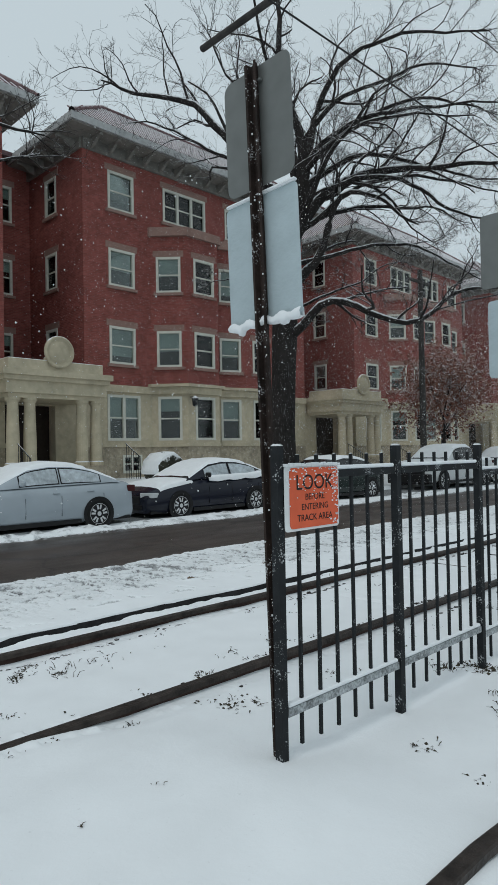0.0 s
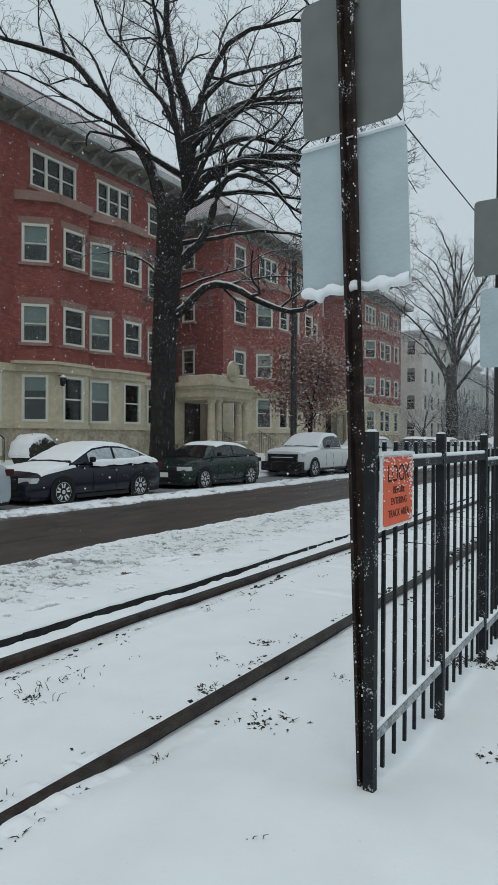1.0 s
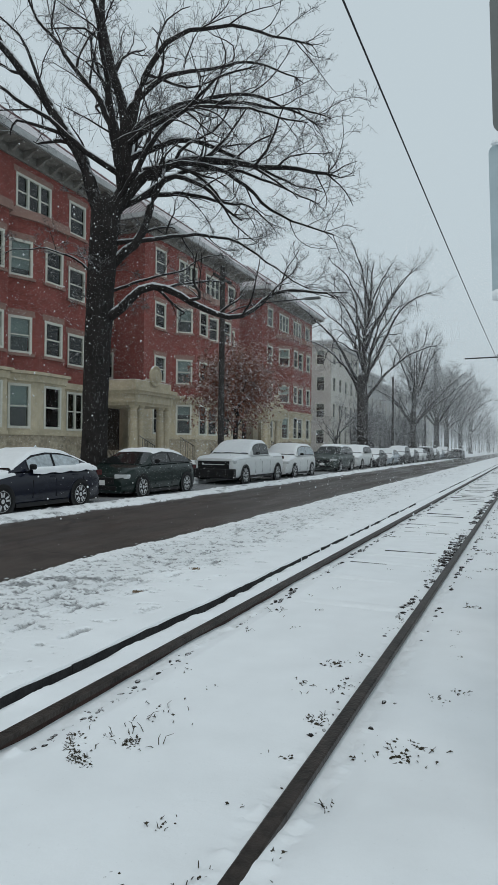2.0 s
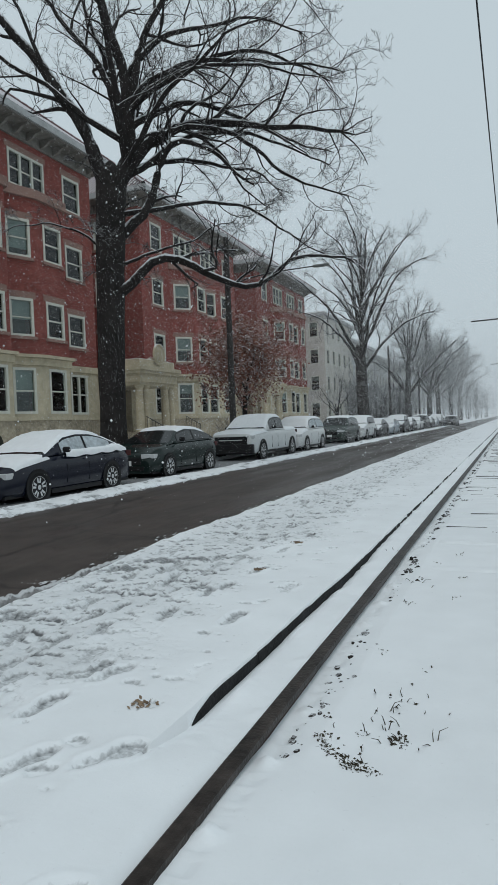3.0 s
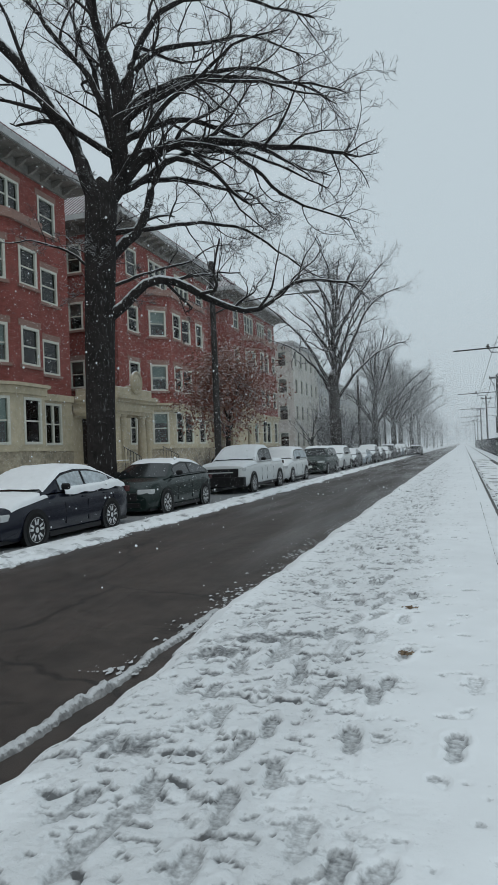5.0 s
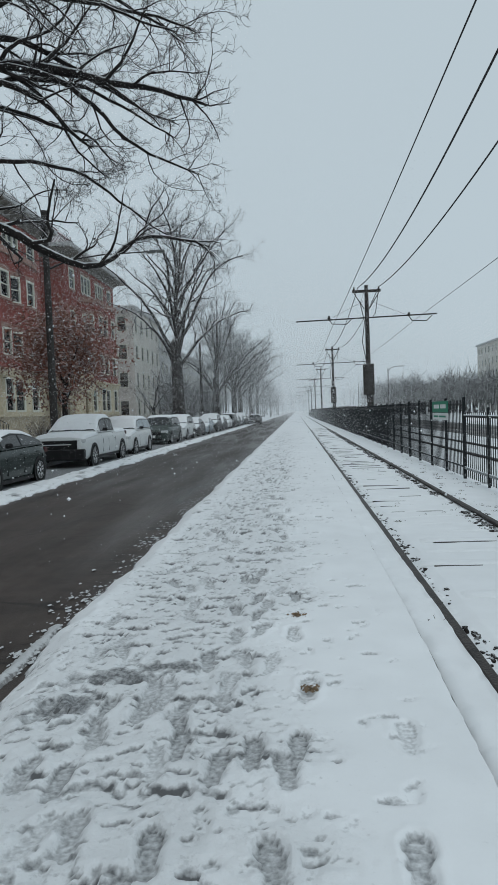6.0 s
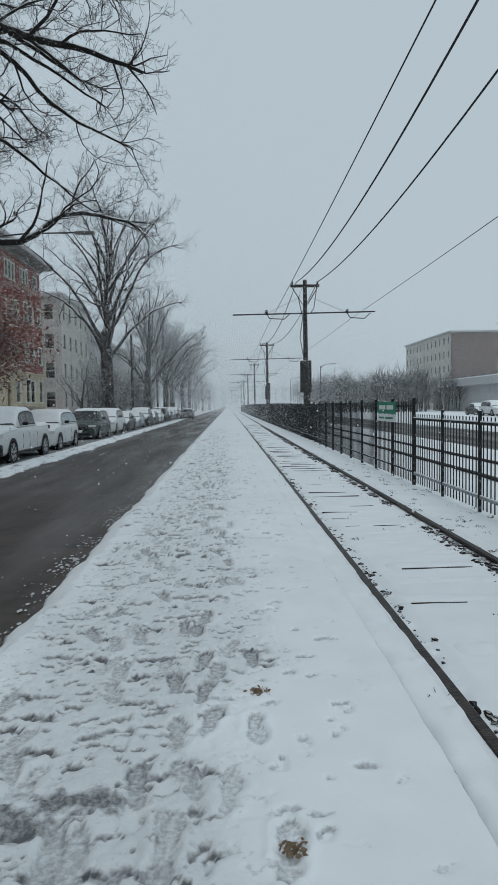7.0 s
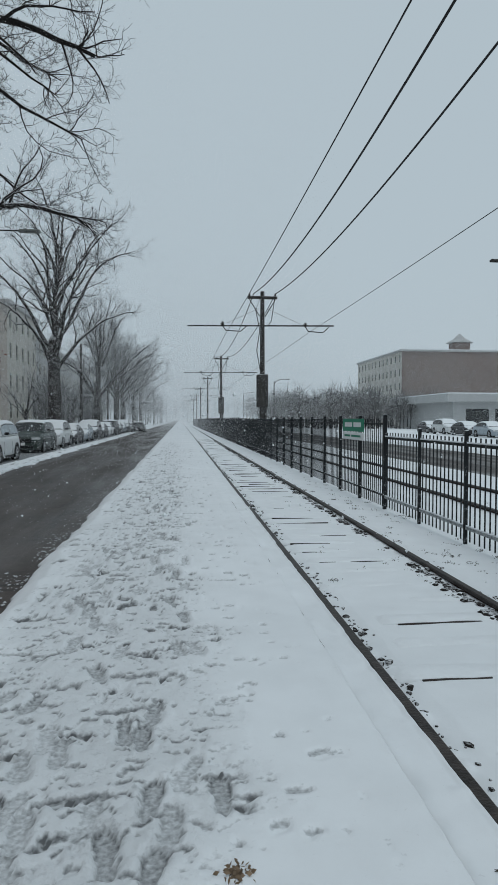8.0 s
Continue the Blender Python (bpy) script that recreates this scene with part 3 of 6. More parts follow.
def edge_board():
    """The dark broken edge of the path beside the rail."""
    b = Bundle()
    y = 2.75
    r = random.Random(8)
    while y < 70:
        length = r.uniform(0.7, 1.6)
        x = -0.294 + r.uniform(-0.002, 0.003)
        top = 0.018 + r.uniform(-0.008, 0.006)
        if r.random() < 0.8 or y < 9:
            n = 6
            vs, fs = [], []
            for i in range(n + 1):
                yy = y + length * i / n
                z = top + r.uniform(-0.008, 0.006) - 0.09 * max(0.0, 1 - (yy - 2.75) / 0.35) ** 1.5
                w = 0.018 + r.uniform(-0.002, 0.003)
                q = x - float(edge_swing(yy))
                vs += [(q - 0.03, yy, -0.12), (q + w, yy, -0.12), (q + w - 0.008, yy, z), (q - 0.03, yy, z)]
            for i in range(n):
                for k in range(4):
                    m = (k + 1) % 4
                    fs.append((i * 4 + k, i * 4 + m, i * 4 + 4 + m, i * 4 + 4 + k))
            fs += [(0, 1, 2, 3), (n * 4 + 3, n * 4 + 2, n * 4 + 1, n * 4)]
            b.add([Vector(v) for v in vs], fs)
        y += length - 0.01 if y < 7 else length + r.uniform(0.0, 0.3)
    return tagged(new("path_edging", b.mesh("path_edging", EDGING, False)), "dark broken edging between the path and the rail", "edging", kind="structure")


edge_board()


# ---- iron fence between the tracks ----
FX = 2.605
POSTS = [3.03, 4.06, 5.1, 6.25, 7.4, 8.55, 9.7, 10.85, 12.0, 13.15, 14.9, 16.72]


def cap_bar(x, half, z0, z1, tip):
    bm = boxes((x - half, x + half, -half, half, z0, z1))
    bmesh.ops.bevel(bm, geom=[e for e in bm.edges if abs(e.verts[0].co.z - e.verts[1].co.z) < 1e-4 and e.verts[0].co.z > z1 - 0.01], offset=tip, segments=1, affect="EDGES")
    return bm


def raw_mesh(name, bm, mat):
    bmesh.ops.recalc_face_normals(bm, faces=bm.faces[:])
    me = bpy.data.meshes.new(name)
    bm.to_mesh(me)
    bm.free()
    me.materials.append(mat)
    return me


def iron_fence():
    low = thing("iron_fence", "black iron picket fence with snow along its rails", "fence", at=(FX, 3.03, 0))
    tall = thing("iron_fence", "taller black iron picket fence running along the tram track", "fence", at=(FX, 16.72, 0))
    post_low = raw_mesh("post", cap_bar(0, 0.0225, -0.25, 1.49, 0.01), IRON)
    post_tall = raw_mesh("post", cap_bar(0, 0.031, -0.3, 1.73, 0.012), IRON)
    picket_low = raw_mesh("picket", cap_bar(0, 0.0078, 0.02, 1.44, 0.004), IRON)
    picket_tall = raw_mesh("picket", cap_bar(0, 0.0078, -0.04, 1.66, 0.004), IRON)
    for y in POSTS[:-1]:
        child("post", post_low, low, "", pose(0, y - 3.03, 0))
    for a, b in zip(POSTS, POSTS[1:]):
        n = round((b - a) / 0.146)
        drop = 0.0 if a < 5 else -0.05
        for i in range(1, n):
            child("picket", picket_low, low, "", pose(0, a - 3.03 + (b - a) * i / n, drop))
        for z in (0.2, 1.335):
            part("fence_rail", boxes((-0.018, 0.018, a - 3.03 + 0.033, b - 3.03 - 0.033, z - 0.02 + drop, z + 0.02 + drop)), FROSTIRON if z < 1 else IRON, low, "frost-coated lower rail" if z < 1 else "")
            snowy = boxes((-0.017, 0.017, a - 3.03 + 0.04, b - 3.03 - 0.04, z + 0.021 + drop, z + 0.042 + drop))
            bmesh.ops.bevel(snowy, geom=snowy.edges[:], offset=0.006, segments=1, affect="EDGES")
            part("snow_line", snowy, SNOWTOP, low, "thin line of snow")
    y = 16.72
    k = 0
    far = Bundle()
    while y < 200:
        if y < 48:
            child("post", post_tall, tall, "", pose(0, y - 16.72, 0))
        else:
            far.add([Vector((x, y - 16.72 + d, z)) for x in (-0.04, 0.04) for d in (-0.04, 0.04) for z in (-0.3, 1.78)], [(0, 1, 3, 2), (4, 6, 7, 5), (0, 4, 5, 1), (2, 3, 7, 6), (1, 5, 7, 3)])
        for i in range(1, 13):
            yy = y - 16.72 + 1.75 * i / 13
            if k < 180:
                child("picket", picket_tall, tall, "", pose(0, yy, 0))
                k += 1
            else:
                far.add([Vector((x, yy + d, z)) for x in (-0.01, 0.01) for d in (-0.01, 0.01) for z in (-0.04, 1.7)], [(0, 1, 3, 2), (4, 6, 7, 5), (0, 4, 5, 1), (2, 3, 7, 6)])
        y += 1.75
    for z in (0.18, 1.55):
        part("fence_rail", boxes((-0.018, 0.018, 0.035, 182, z - 0.02, z + 0.02)), IRON, tall)
    tagged(child("fence_distance", far.mesh("fence_distance", IRON, False), tall), kind="stuff")


iron_fence()


# ---- signs ----
def plate(w, h, t, corner):
    """A thin upright plate with rounded corners, in the x-z plane, centred."""
    pts = []
    for cx, cz, a0 in ((w / 2 - corner, h / 2 - corner, 0), (-w / 2 + corner, h / 2 - corner, 90), (-w / 2 + corner, -h / 2 + corner, 180), (w / 2 - corner, -h / 2 + corner, 270)):
        for k in range(5):
            a = radians(a0 + 22.5 * k)
            pts.append((cx + corner * math.cos(a), cz + corner * math.sin(a)))
    bm = bmesh.new()
    f = [bm.verts.new((x, -t / 2, z)) for x, z in pts]
    b = [bm.verts.new((x, t / 2, z)) for x, z in pts]
    bm.faces.new(f)
    bm.faces.new(b[::-1])
    for i in range(len(pts)):
        j = (i + 1) % len(pts)
        bm.faces.new((f[j], f[i], b[i], b[j]))
    return bm


def shifted(bm, x=0, y=0, z=0, rz=0.0):
    bmesh.ops.transform(bm, matrix=pose(x, y, z, 0, 0, rz), verts=bm.verts[:])
    return bm


def channel_post(height):
    """Perforated U-channel post, open towards -y."""
    line = [(-0.038, -0.03), (-0.024, -0.03), (-0.018, 0.0), (0.018, 0.0), (0.024, -0.03), (0.038, -0.03), (0.038, -0.024), (0.028, -0.024), (0.022, 0.006), (-0.022, 0.006), (-0.028, -0.024), (-0.038, -0.024)]
    return extrude_poly(line, -0.3, height)


def sign_post():
    s = thing("sign_post", "rusty perforated channel post carrying two sign plates seen from behind", "sign", at=(2.585, 3.06, 0))
    s.matrix_basis = pose(2.585, 3.06, 0, 0, -2.0, 0)
    part("post", channel_post(3.40), RUSTPOST, s, "dark rusted channel post")
    holes = bmesh.new()
    r = random.Random(6)
    for i in range(70):
        z = r.uniform(0.1, 3.35)
        x = r.choice([0.03, -0.03, 0.0, 0.024]) + r.uniform(-0.005, 0.005)
        w = r.uniform(0.001, 0.003)
        box(holes, x - w, x + w, -0.034, -0.028, z - w, z + w * 2)
    tagged(part("snow_specks", holes, SNOWTOP, s, "snow caught in the post's holes"), kind="stuff")
    p = part("sign_plate", shifted(plate(0.46, 0.61, 0.004, 0.05), 0.0, 0.012, 3.085), GALV, s, "grey metal back of a sign")
    part("bolt", lathe([(0.012, 0), (0.012, 0.01)], 8, (0.04, -0.002, 3.3)), GALV, p)
    q = part("sign_plate", shifted(plate(0.49, 0.64, 0.004, 0.03), -0.005, 0.012, 2.415), FROST, s, "snow-frosted back of a sign")
    line = []
    r = random.Random(3)
    for i in range(40):
        x = -0.25 + 0.49 * i / 39
        line.append((x, 2.118 + 0.008 * math.sin(i * 0.7) + r.uniform(0, 0.005), 2.088 - 0.012 * abs(math.sin(i * 0.31)) - (0.02 if i in (6, 7, 29, 30, 31) else 0)))
    bm = bmesh.new()
    rows = []
    for x, hi, lo in line:
        rows.append([bm.verts.new(v) for v in ((x, -0.004, hi), (x, -0.016, (hi + lo) / 2), (x, -0.008, lo), (x, 0.022, lo), (x, 0.02, hi))])
    for p0, p1 in zip(rows, rows[1:]):
        for k in range(4):
            bm.faces.new((p0[k], p0[k + 1], p1[k + 1], p1[k]))
    part("snow_rim", bm, SNOWTOP, q, "ragged rim of stuck snow", smooth=True)
    bm = boxes((-0.24, 0.235, -0.006, 0.022, 2.733, 2.75))
    bmesh.ops.bevel(bm, geom=bm.edges[:], offset=0.006, segments=2, affect="EDGES")
    part("snow_rim", bm, SNOWTOP, q, "snow along the sign's top edge")


sign_post()


def words(text, size, mat, name, parent, m):
    cu = bpy.data.curves.new(name, "FONT")
    cu.body, cu.size, cu.align_x, cu.align_y, cu.extrude = text, size, "CENTER", "CENTER", 0.0006
    tmp = new(name, cu)
    dg = bpy.context.evaluated_depsgraph_get()
    me = bpy.data.meshes.new_from_object(tmp.evaluated_get(dg))
    bpy.data.objects.remove(tmp)
    me.materials.clear()
    me.materials.append(mat)
    return child(name, me, parent, "", m)


def warning_sign():
    s = thing("warning_sign", "orange LOOK warning sign frosted with snow on the fence", "sign", at=(FX + 0.03, 3.255, 1.225))
    s.matrix_basis = pose(FX + 0.03, 3.255, 1.225, 0, 0, 90)
    part("backing", plate(0.42, 0.32, 0.003, 0.02), WHITE, s, "white sign sheet")
    part("face", shifted(plate(0.375, 0.295, 0.003, 0.02), 0.012, -0.004, 0), ORANGE, s, "orange panel")
    for i, (text, size, z) in enumerate((("LOOK", 0.105, 0.072), ("BEFORE", 0.044, 0.002), ("ENTERING", 0.044, -0.047), ("TRACK AREA", 0.046, -0.1))):
        words(text, size, INK, "lettering", s, pose(0.012, -0.0062, z, 90, 0, 0))
    fl = bmesh.new()
    r = random.Random(4)
    for i in range(170):
        x, z = r.uniform(-0.2, 0.2), 0.155 - abs(r.gauss(0, 0.06)) - 0.1 * (r.random() < 0.1)
        if r.random() < 0.3:
            x = 0.2 - abs(r.gauss(0, 0.03))
            z = r.uniform(-0.14, 0.14)
        w = r.uniform(0.0015, 0.004)
        box(fl, x - w, x + w, -0.010, -0.006, z - w, z + w)
    for i in range(22):
        x = -0.2 + 0.4 * i / 21
        box(fl, x - 0.011, x + 0.011, -0.012, 0.006, 0.155, 0.165 + r.uniform(0, 0.008))
    tagged(part("stuck_snow", fl, SNOWTOP, s, "wet snow stuck to the sign"), kind="stuff")


warning_sign()


def green_sign():
    s = thing("station_sign", "small green and white sign mounted on the fence", "sign", at=(FX - 0.05, 19.2, 1.46))
    s.matrix_basis = pose(FX - 0.06, 18.85, 1.41, 0, 0, -90)
    part("panel", shifted(plate(1.75, 0.28, 0.01, 0.02), 0, 0, 0.1), GREEN, s, "green panel")
    part("panel", shifted(plate(1.75, 0.17, 0.01, 0.02), 0, 0, -0.14), WHITE, s, "white lower panel")
    for x0, x1, z, h, mat in ((-0.68, -0.05, 0.11, 0.05, WHITE), (0.08, 0.68, 0.11, 0.05, WHITE), (-0.7, -0.2, -0.14, 0.022, GREEN), (-0.1, 0.65, -0.14, 0.022, GREEN)):
        part("lettering_bar", boxes((x0, x1, -0.009, -0.006, z - h, z + h)), mat, s)


green_sign()


# ---- overhead line poles ----
def line_pole(y, box_on=False, near=False):
    s = thing("overhead_line_pole", "dark pole with crossarm and bracket arm for tram wires", "pole", "overhead line poles", at=(2.65 if near else 2.84, y, -0.1))
    part("pole", lathe([(0.14, -0.3), (0.13, 3.0), (0.10, 8.15)], 12), POLE, s)
    part("crossarm", boxes((-0.75, 0.75, -0.06, 0.06, 7.78, 7.92)), POLE, s, bevel=0.01)
    vs, fs = tube([(-3.75, 0, 6.4), (3.65, 0, 6.5)], 0.04, 8)
    child("bracket_arm", mesh_of("bracket_arm", vs, fs, POLE, True), s)
    for x in (-0.65, 0.65):
        part("insulator", lathe([(0.03, 7.92), (0.055, 7.96), (0.03, 8.0), (0.055, 8.04), (0.03, 8.08)], 8, (x, 0, 0)), POLE, s)
        vs, fs = tube([(x, 0, 7.75), (x * 0.2, -0.02, 6.9)], 0.025, 5)
        child("brace", mesh_of("brace", vs, fs, POLE, True), s)
    for x, side in ((-2.0, 1), (2.2, 1)):
        vs, fs = tube([(x - 0.1, 0, 6.55), (x, 0, 6.42), (x + 0.15, 0, 6.2), (x + 0.9, 0, 6.15), (x + 1.2, 0, 6.42)], 0.028, 6)
        child("hanger", mesh_of("hanger", vs, fs, POLE, True), s)
        part("insulator", lathe([(0.05, 6.42), (0.08, 6.5), (0.05, 6.56), (0.07, 6.62)], 8, (x, 0, 0)), POLE, s)
        vs, fs = tube([(x * 0.9, 0, 6.55), (x * 0.1, 0, 7.3)], 0.008, 4)
        child("stay_wire", mesh_of("stay_wire", vs, fs, WIRE), s)
    if box_on:
        part("switch_box", boxes((-0.27, 0.27, -0.24, 0.24, 2.35, 4.0)), POLE, s, "dark ribbed switch box", bevel=0.03)
        for i in range(9):
            part("rib", boxes((-0.28, 0.28, -0.25, 0.25, 2.5 + i * 0.17, 2.53 + i * 0.17)), POLE, s)
        part("conduit", lathe([(0.06, 0.0), (0.06, 2.4)], 8, (0.16, -0.1, 0)), POLE, s)
        vs, fs = tube([(-0.1, -0.14, 7.9), (-0.35, -0.1, 7.2), (-0.15, -0.16, 6.2), (-0.3, -0.15, 5.2), (-0.1, -0.2, 4.0)], 0.022, 5)
        child("cable", mesh_of("cable", vs, fs, WIRE, True), s)
        vs, fs = tube([(0.62, 0, 7.8), (0.45, -0.05, 6.7), (0.25, -0.1, 6.4)], 0.02, 5)
        child("cable", mesh_of("cable", vs, fs, WIRE, True), s)
    if near:
        p = part("sign_plate", shifted(plate(0.5, 0.58, 0.004, 0.03), 0.0, -0.19, 3.09), GALV, s, "grey back of a sign plate")
        part("sign_plate", shifted(plate(0.36, 0.6, 0.004, 0.03), -0.02, -0.19, 2.4), FROST, s, "frosted back of a sign plate")
    return s


POLE_Y = [5.85, 37.4, 70.5, 103, 136, 170, 205]
for k, y in enumerate(POLE_Y):
    line_pole(y, box_on=(k in (1, 2)), near=(k == 0))


def overhead_wire(label, points, sag, radius):
    """One wire object for each span between poles."""
    for (x0, y0, z0), (x1, y1, z1) in zip(points, points[1:]):
        pts = []
        for i in range(25):
            t = i / 24
            pts.append((x0 + (x1 - x0) * t, y0 + (y1 - y0) * t, z0 + (z1 - z0) * t - sag * 4 * t * (1 - t)))
        vs, fs = tube(pts, radius, 5)
        tagged(new("overhead_wire", mesh_of("overhead_wire", vs, fs, WIRE, True)), label, "wire", "overhead wires")


LINE_Y = [-26] + POLE_Y
overhead_wire("thin dark contact wire over the tram track", [(0.82, -26, 5.55), (0.82, 5.85, 5.5), (0.92, 37.4, 5.8)] + [(0.95, y, 6.0) for y in POLE_Y[2:]], 0.10, 0.010)
overhead_wire("thin dark contact wire over the farther track", [(5.3, y, 6.1) for y in LINE_Y], 0.06, 0.010)
overhead_wire("thick black feeder cable sagging between poles", [(2.4, y, 7.95) for y in LINE_Y], 0.95, 0.022)
overhead_wire("thick black feeder cable sagging between poles", [(3.5, y, 7.95) for y in LINE_Y], 0.8, 0.022)


# ---- red-brick apartment blocks ----
# Local frame of a block: x grows towards the street (0 is the main wall face), y runs along the street, z up.
PLAN = [(0, 0), (0, 3.25), (1.1, 4.35), (1.1, 6.15), (0.55, 6.4), (1.1, 7.86), (1.1, 9.7), (0, 10.6), (0, 13.35)]
FLOORS = [(5.0, 6.5), (8.2, 9.7), (11.35, 12.9)]


def wall_panel(name, a, b, z0, z1, holes, mat, parent, thick=0.35, label=""):
    """An upright wall from plan point a to b, its outside on the right hand going from a to b, with openings (s0, s1, z0, z1) cut through."""
    a, b = Vector((*a, 0)), Vector((*b, 0))
    length = (b - a).length
    d = (b - a) / length
    n = Vector((d.y, -d.x, 0))
    ss = sorted({0.0, length, *[h[0] for h in holes], *[h[1] for h in holes]})
    zs = sorted({z0, z1, *[h[2] for h in holes], *[h[3] for h in holes]})
    bm = bmesh.new()

    def at(s, z, depth):
        p = a + d * s - n * depth
        return bm.verts.new((p.x, p.y, z))

    for s0, s1 in zip(ss, ss[1:]):
        for q0, q1 in zip(zs, zs[1:]):
            sm, qm = (s0 + s1) / 2, (q0 + q1) / 2
            if any(h[0] < sm < h[1] and h[2] < qm < h[3] for h in holes):
                continue
            bm.faces.new((at(s0, q0, 0), at(s1, q0, 0), at(s1, q1, 0), at(s0, q1, 0)))
            bm.faces.new((at(s0, q1, thick), at(s1, q1, thick), at(s1, q0, thick), at(s0, q0, thick)))
    for s0, s1, q0, q1 in holes:
        bm.faces.new((at(s0, q0, 0), at(s0, q0, thick), at(s1, q0, thick), at(s1, q0, 0)))
        bm.faces.new((at(s0, q1, 0), at(s1, q1, 0), at(s1, q1, thick), at(s0, q1, thick)))
        bm.faces.new((at(s0, q0, 0), at(s0, q1, 0), at(s0, q1, thick), at(s0, q0, thick)))
        bm.faces.new((at(s1, q0, 0), at(s1, q0, thick), at(s1, q1, thick), at(s1, q1, 0)))
    me = bpy.data.meshes.new(name)
    bm.to_mesh(me)
    bm.free()
    me.materials.append(mat)
    return child(name, me, parent, label)


MESHES = {}


def shared(key, build):
    if key not in MESHES:
        MESHES[key] = build()
    return MESHES[key]


def window(parent, a, b, s0, s1, z0, z1, lights=1, stone=True, blind=0.5):
    """A sash window in the wall a to b: frame, sill, lintel, two panes a light, blind."""
    a, b = Vector((*a, 0)), Vector((*b, 0))
    d = (b - a).normalized()
    w, h = round(s1 - s0, 3), round(z1 - z0, 3)
    p = a + d * (s0 + s1) / 2
    m = pose(p.x, p.y, z0, 0, 0, math.degrees(math.atan2(d.y, d.x)))

    def frame_mesh():
        bm = bmesh.new()
        t = 0.075
        rings = []
        for e, y in ((0.03, 0.10), (0.03, -0.03), (-t, -0.03), (-t, 0.10)):
            rings.append([bm.verts.new((x, y, z)) for x, z in ((-w / 2 - e, -e), (w / 2 + e, -e), (w / 2 + e, h + e), (-w / 2 - e, h + e))])
        for k in range(4):
            r0, r1 = rings[k], rings[(k + 1) % 4]
            for q in range(4):
                bm.faces.new((r0[q], r0[(q + 1) % 4], r1[(q + 1) % 4], r1[q]))
        return raw_mesh("window", bm, PAINT)

    win = child("window", shared(("f", w, h, lights), frame_mesh), parent, "", m)
    for i in range(1, lights):
        child("mullion", shared(("m", h), lambda: raw_mesh("mullion", boxes((-0.06, 0.06, -0.02, 0.09, 0.076, h - 0.076)), PAINT)), win, "", pose(-w / 2 + w * i / lights, 0, 0))
    if stone:
        child("sill", shared(("s", w), lambda: raw_mesh("sill", boxes((-w / 2 - 0.14, w / 2 + 0.14, -0.09, 0.1, -0.14, -0.021)), TRIMSTONE)), win)
        child("lintel", shared(("l", w), lambda: raw_mesh("lintel", boxes((-w / 2 - 0.16, w / 2 + 0.16, -0.015, 0.1, 0.031, 0.30)), TRIMSTONE)), win, "", pose(0, 0, h))
    for i in range(lights):
        x0, x1 = -w / 2 + w * i / lights + 0.05, -w / 2 + w * (i + 1) / lights - 0.05
        mid = h * 0.5
        pw = round(x1 - x0, 3)
        child("meeting_rail", shared(("r", pw), lambda: raw_mesh("meeting_rail", boxes((-pw / 2, pw / 2, 0.03, 0.09, -0.03, 0.03)), PAINT)), win, "", pose((x0 + x1) / 2, 0, mid))
        pane = shared(("p", pw, h), lambda: raw_mesh("pane", boxes((-pw / 2, pw / 2, 0.056, 0.062, 0.03, mid - 0.03)), GLASS))
        child("pane", pane, win, "", pose((x0 + x1) / 2, 0, 0))
        child("pane", pane, win, "", pose((x0 + x1) / 2, 0.0, mid))
        if blind > 0.05:
            bh = round(h * blind, 2)
            child("blind", shared(("b", pw, bh), lambda: raw_mesh("blind", boxes((-pw / 2, pw / 2, 0.11, 0.118, -bh, 0)), BLIND)), win, "", pose((x0 + x1) / 2, 0, h - 0.05))
    return win


def offset_plan(plan, out):
    """The plan line pushed outwards."""
    res = []
    for i, (x, y) in enumerate(plan):
        n = Vector((0, 0))
        for j in (i - 1, i):
            if 0 <= j < len(plan) - 1:
                d = Vector((plan[j + 1][0] - plan[j][0], plan[j + 1][1] - plan[j][1])).normalized()
                n += Vector((d.y, -d.x))
        n = n / max(0.6, n.length) if n.length > 1e-6 else n
        k = out
        res.append((x + n.x * k, y + n.y * k))
    return res


def band(name, plan, out, z0, z1, mat, parent, label="", depth=0.3):
    line = offset_plan(plan, out)
    back = [(-depth, line[-1][1]), (-depth, line[0][1])]
    return part(name, extrude_poly(line + back, z0, z1), mat, parent, label)


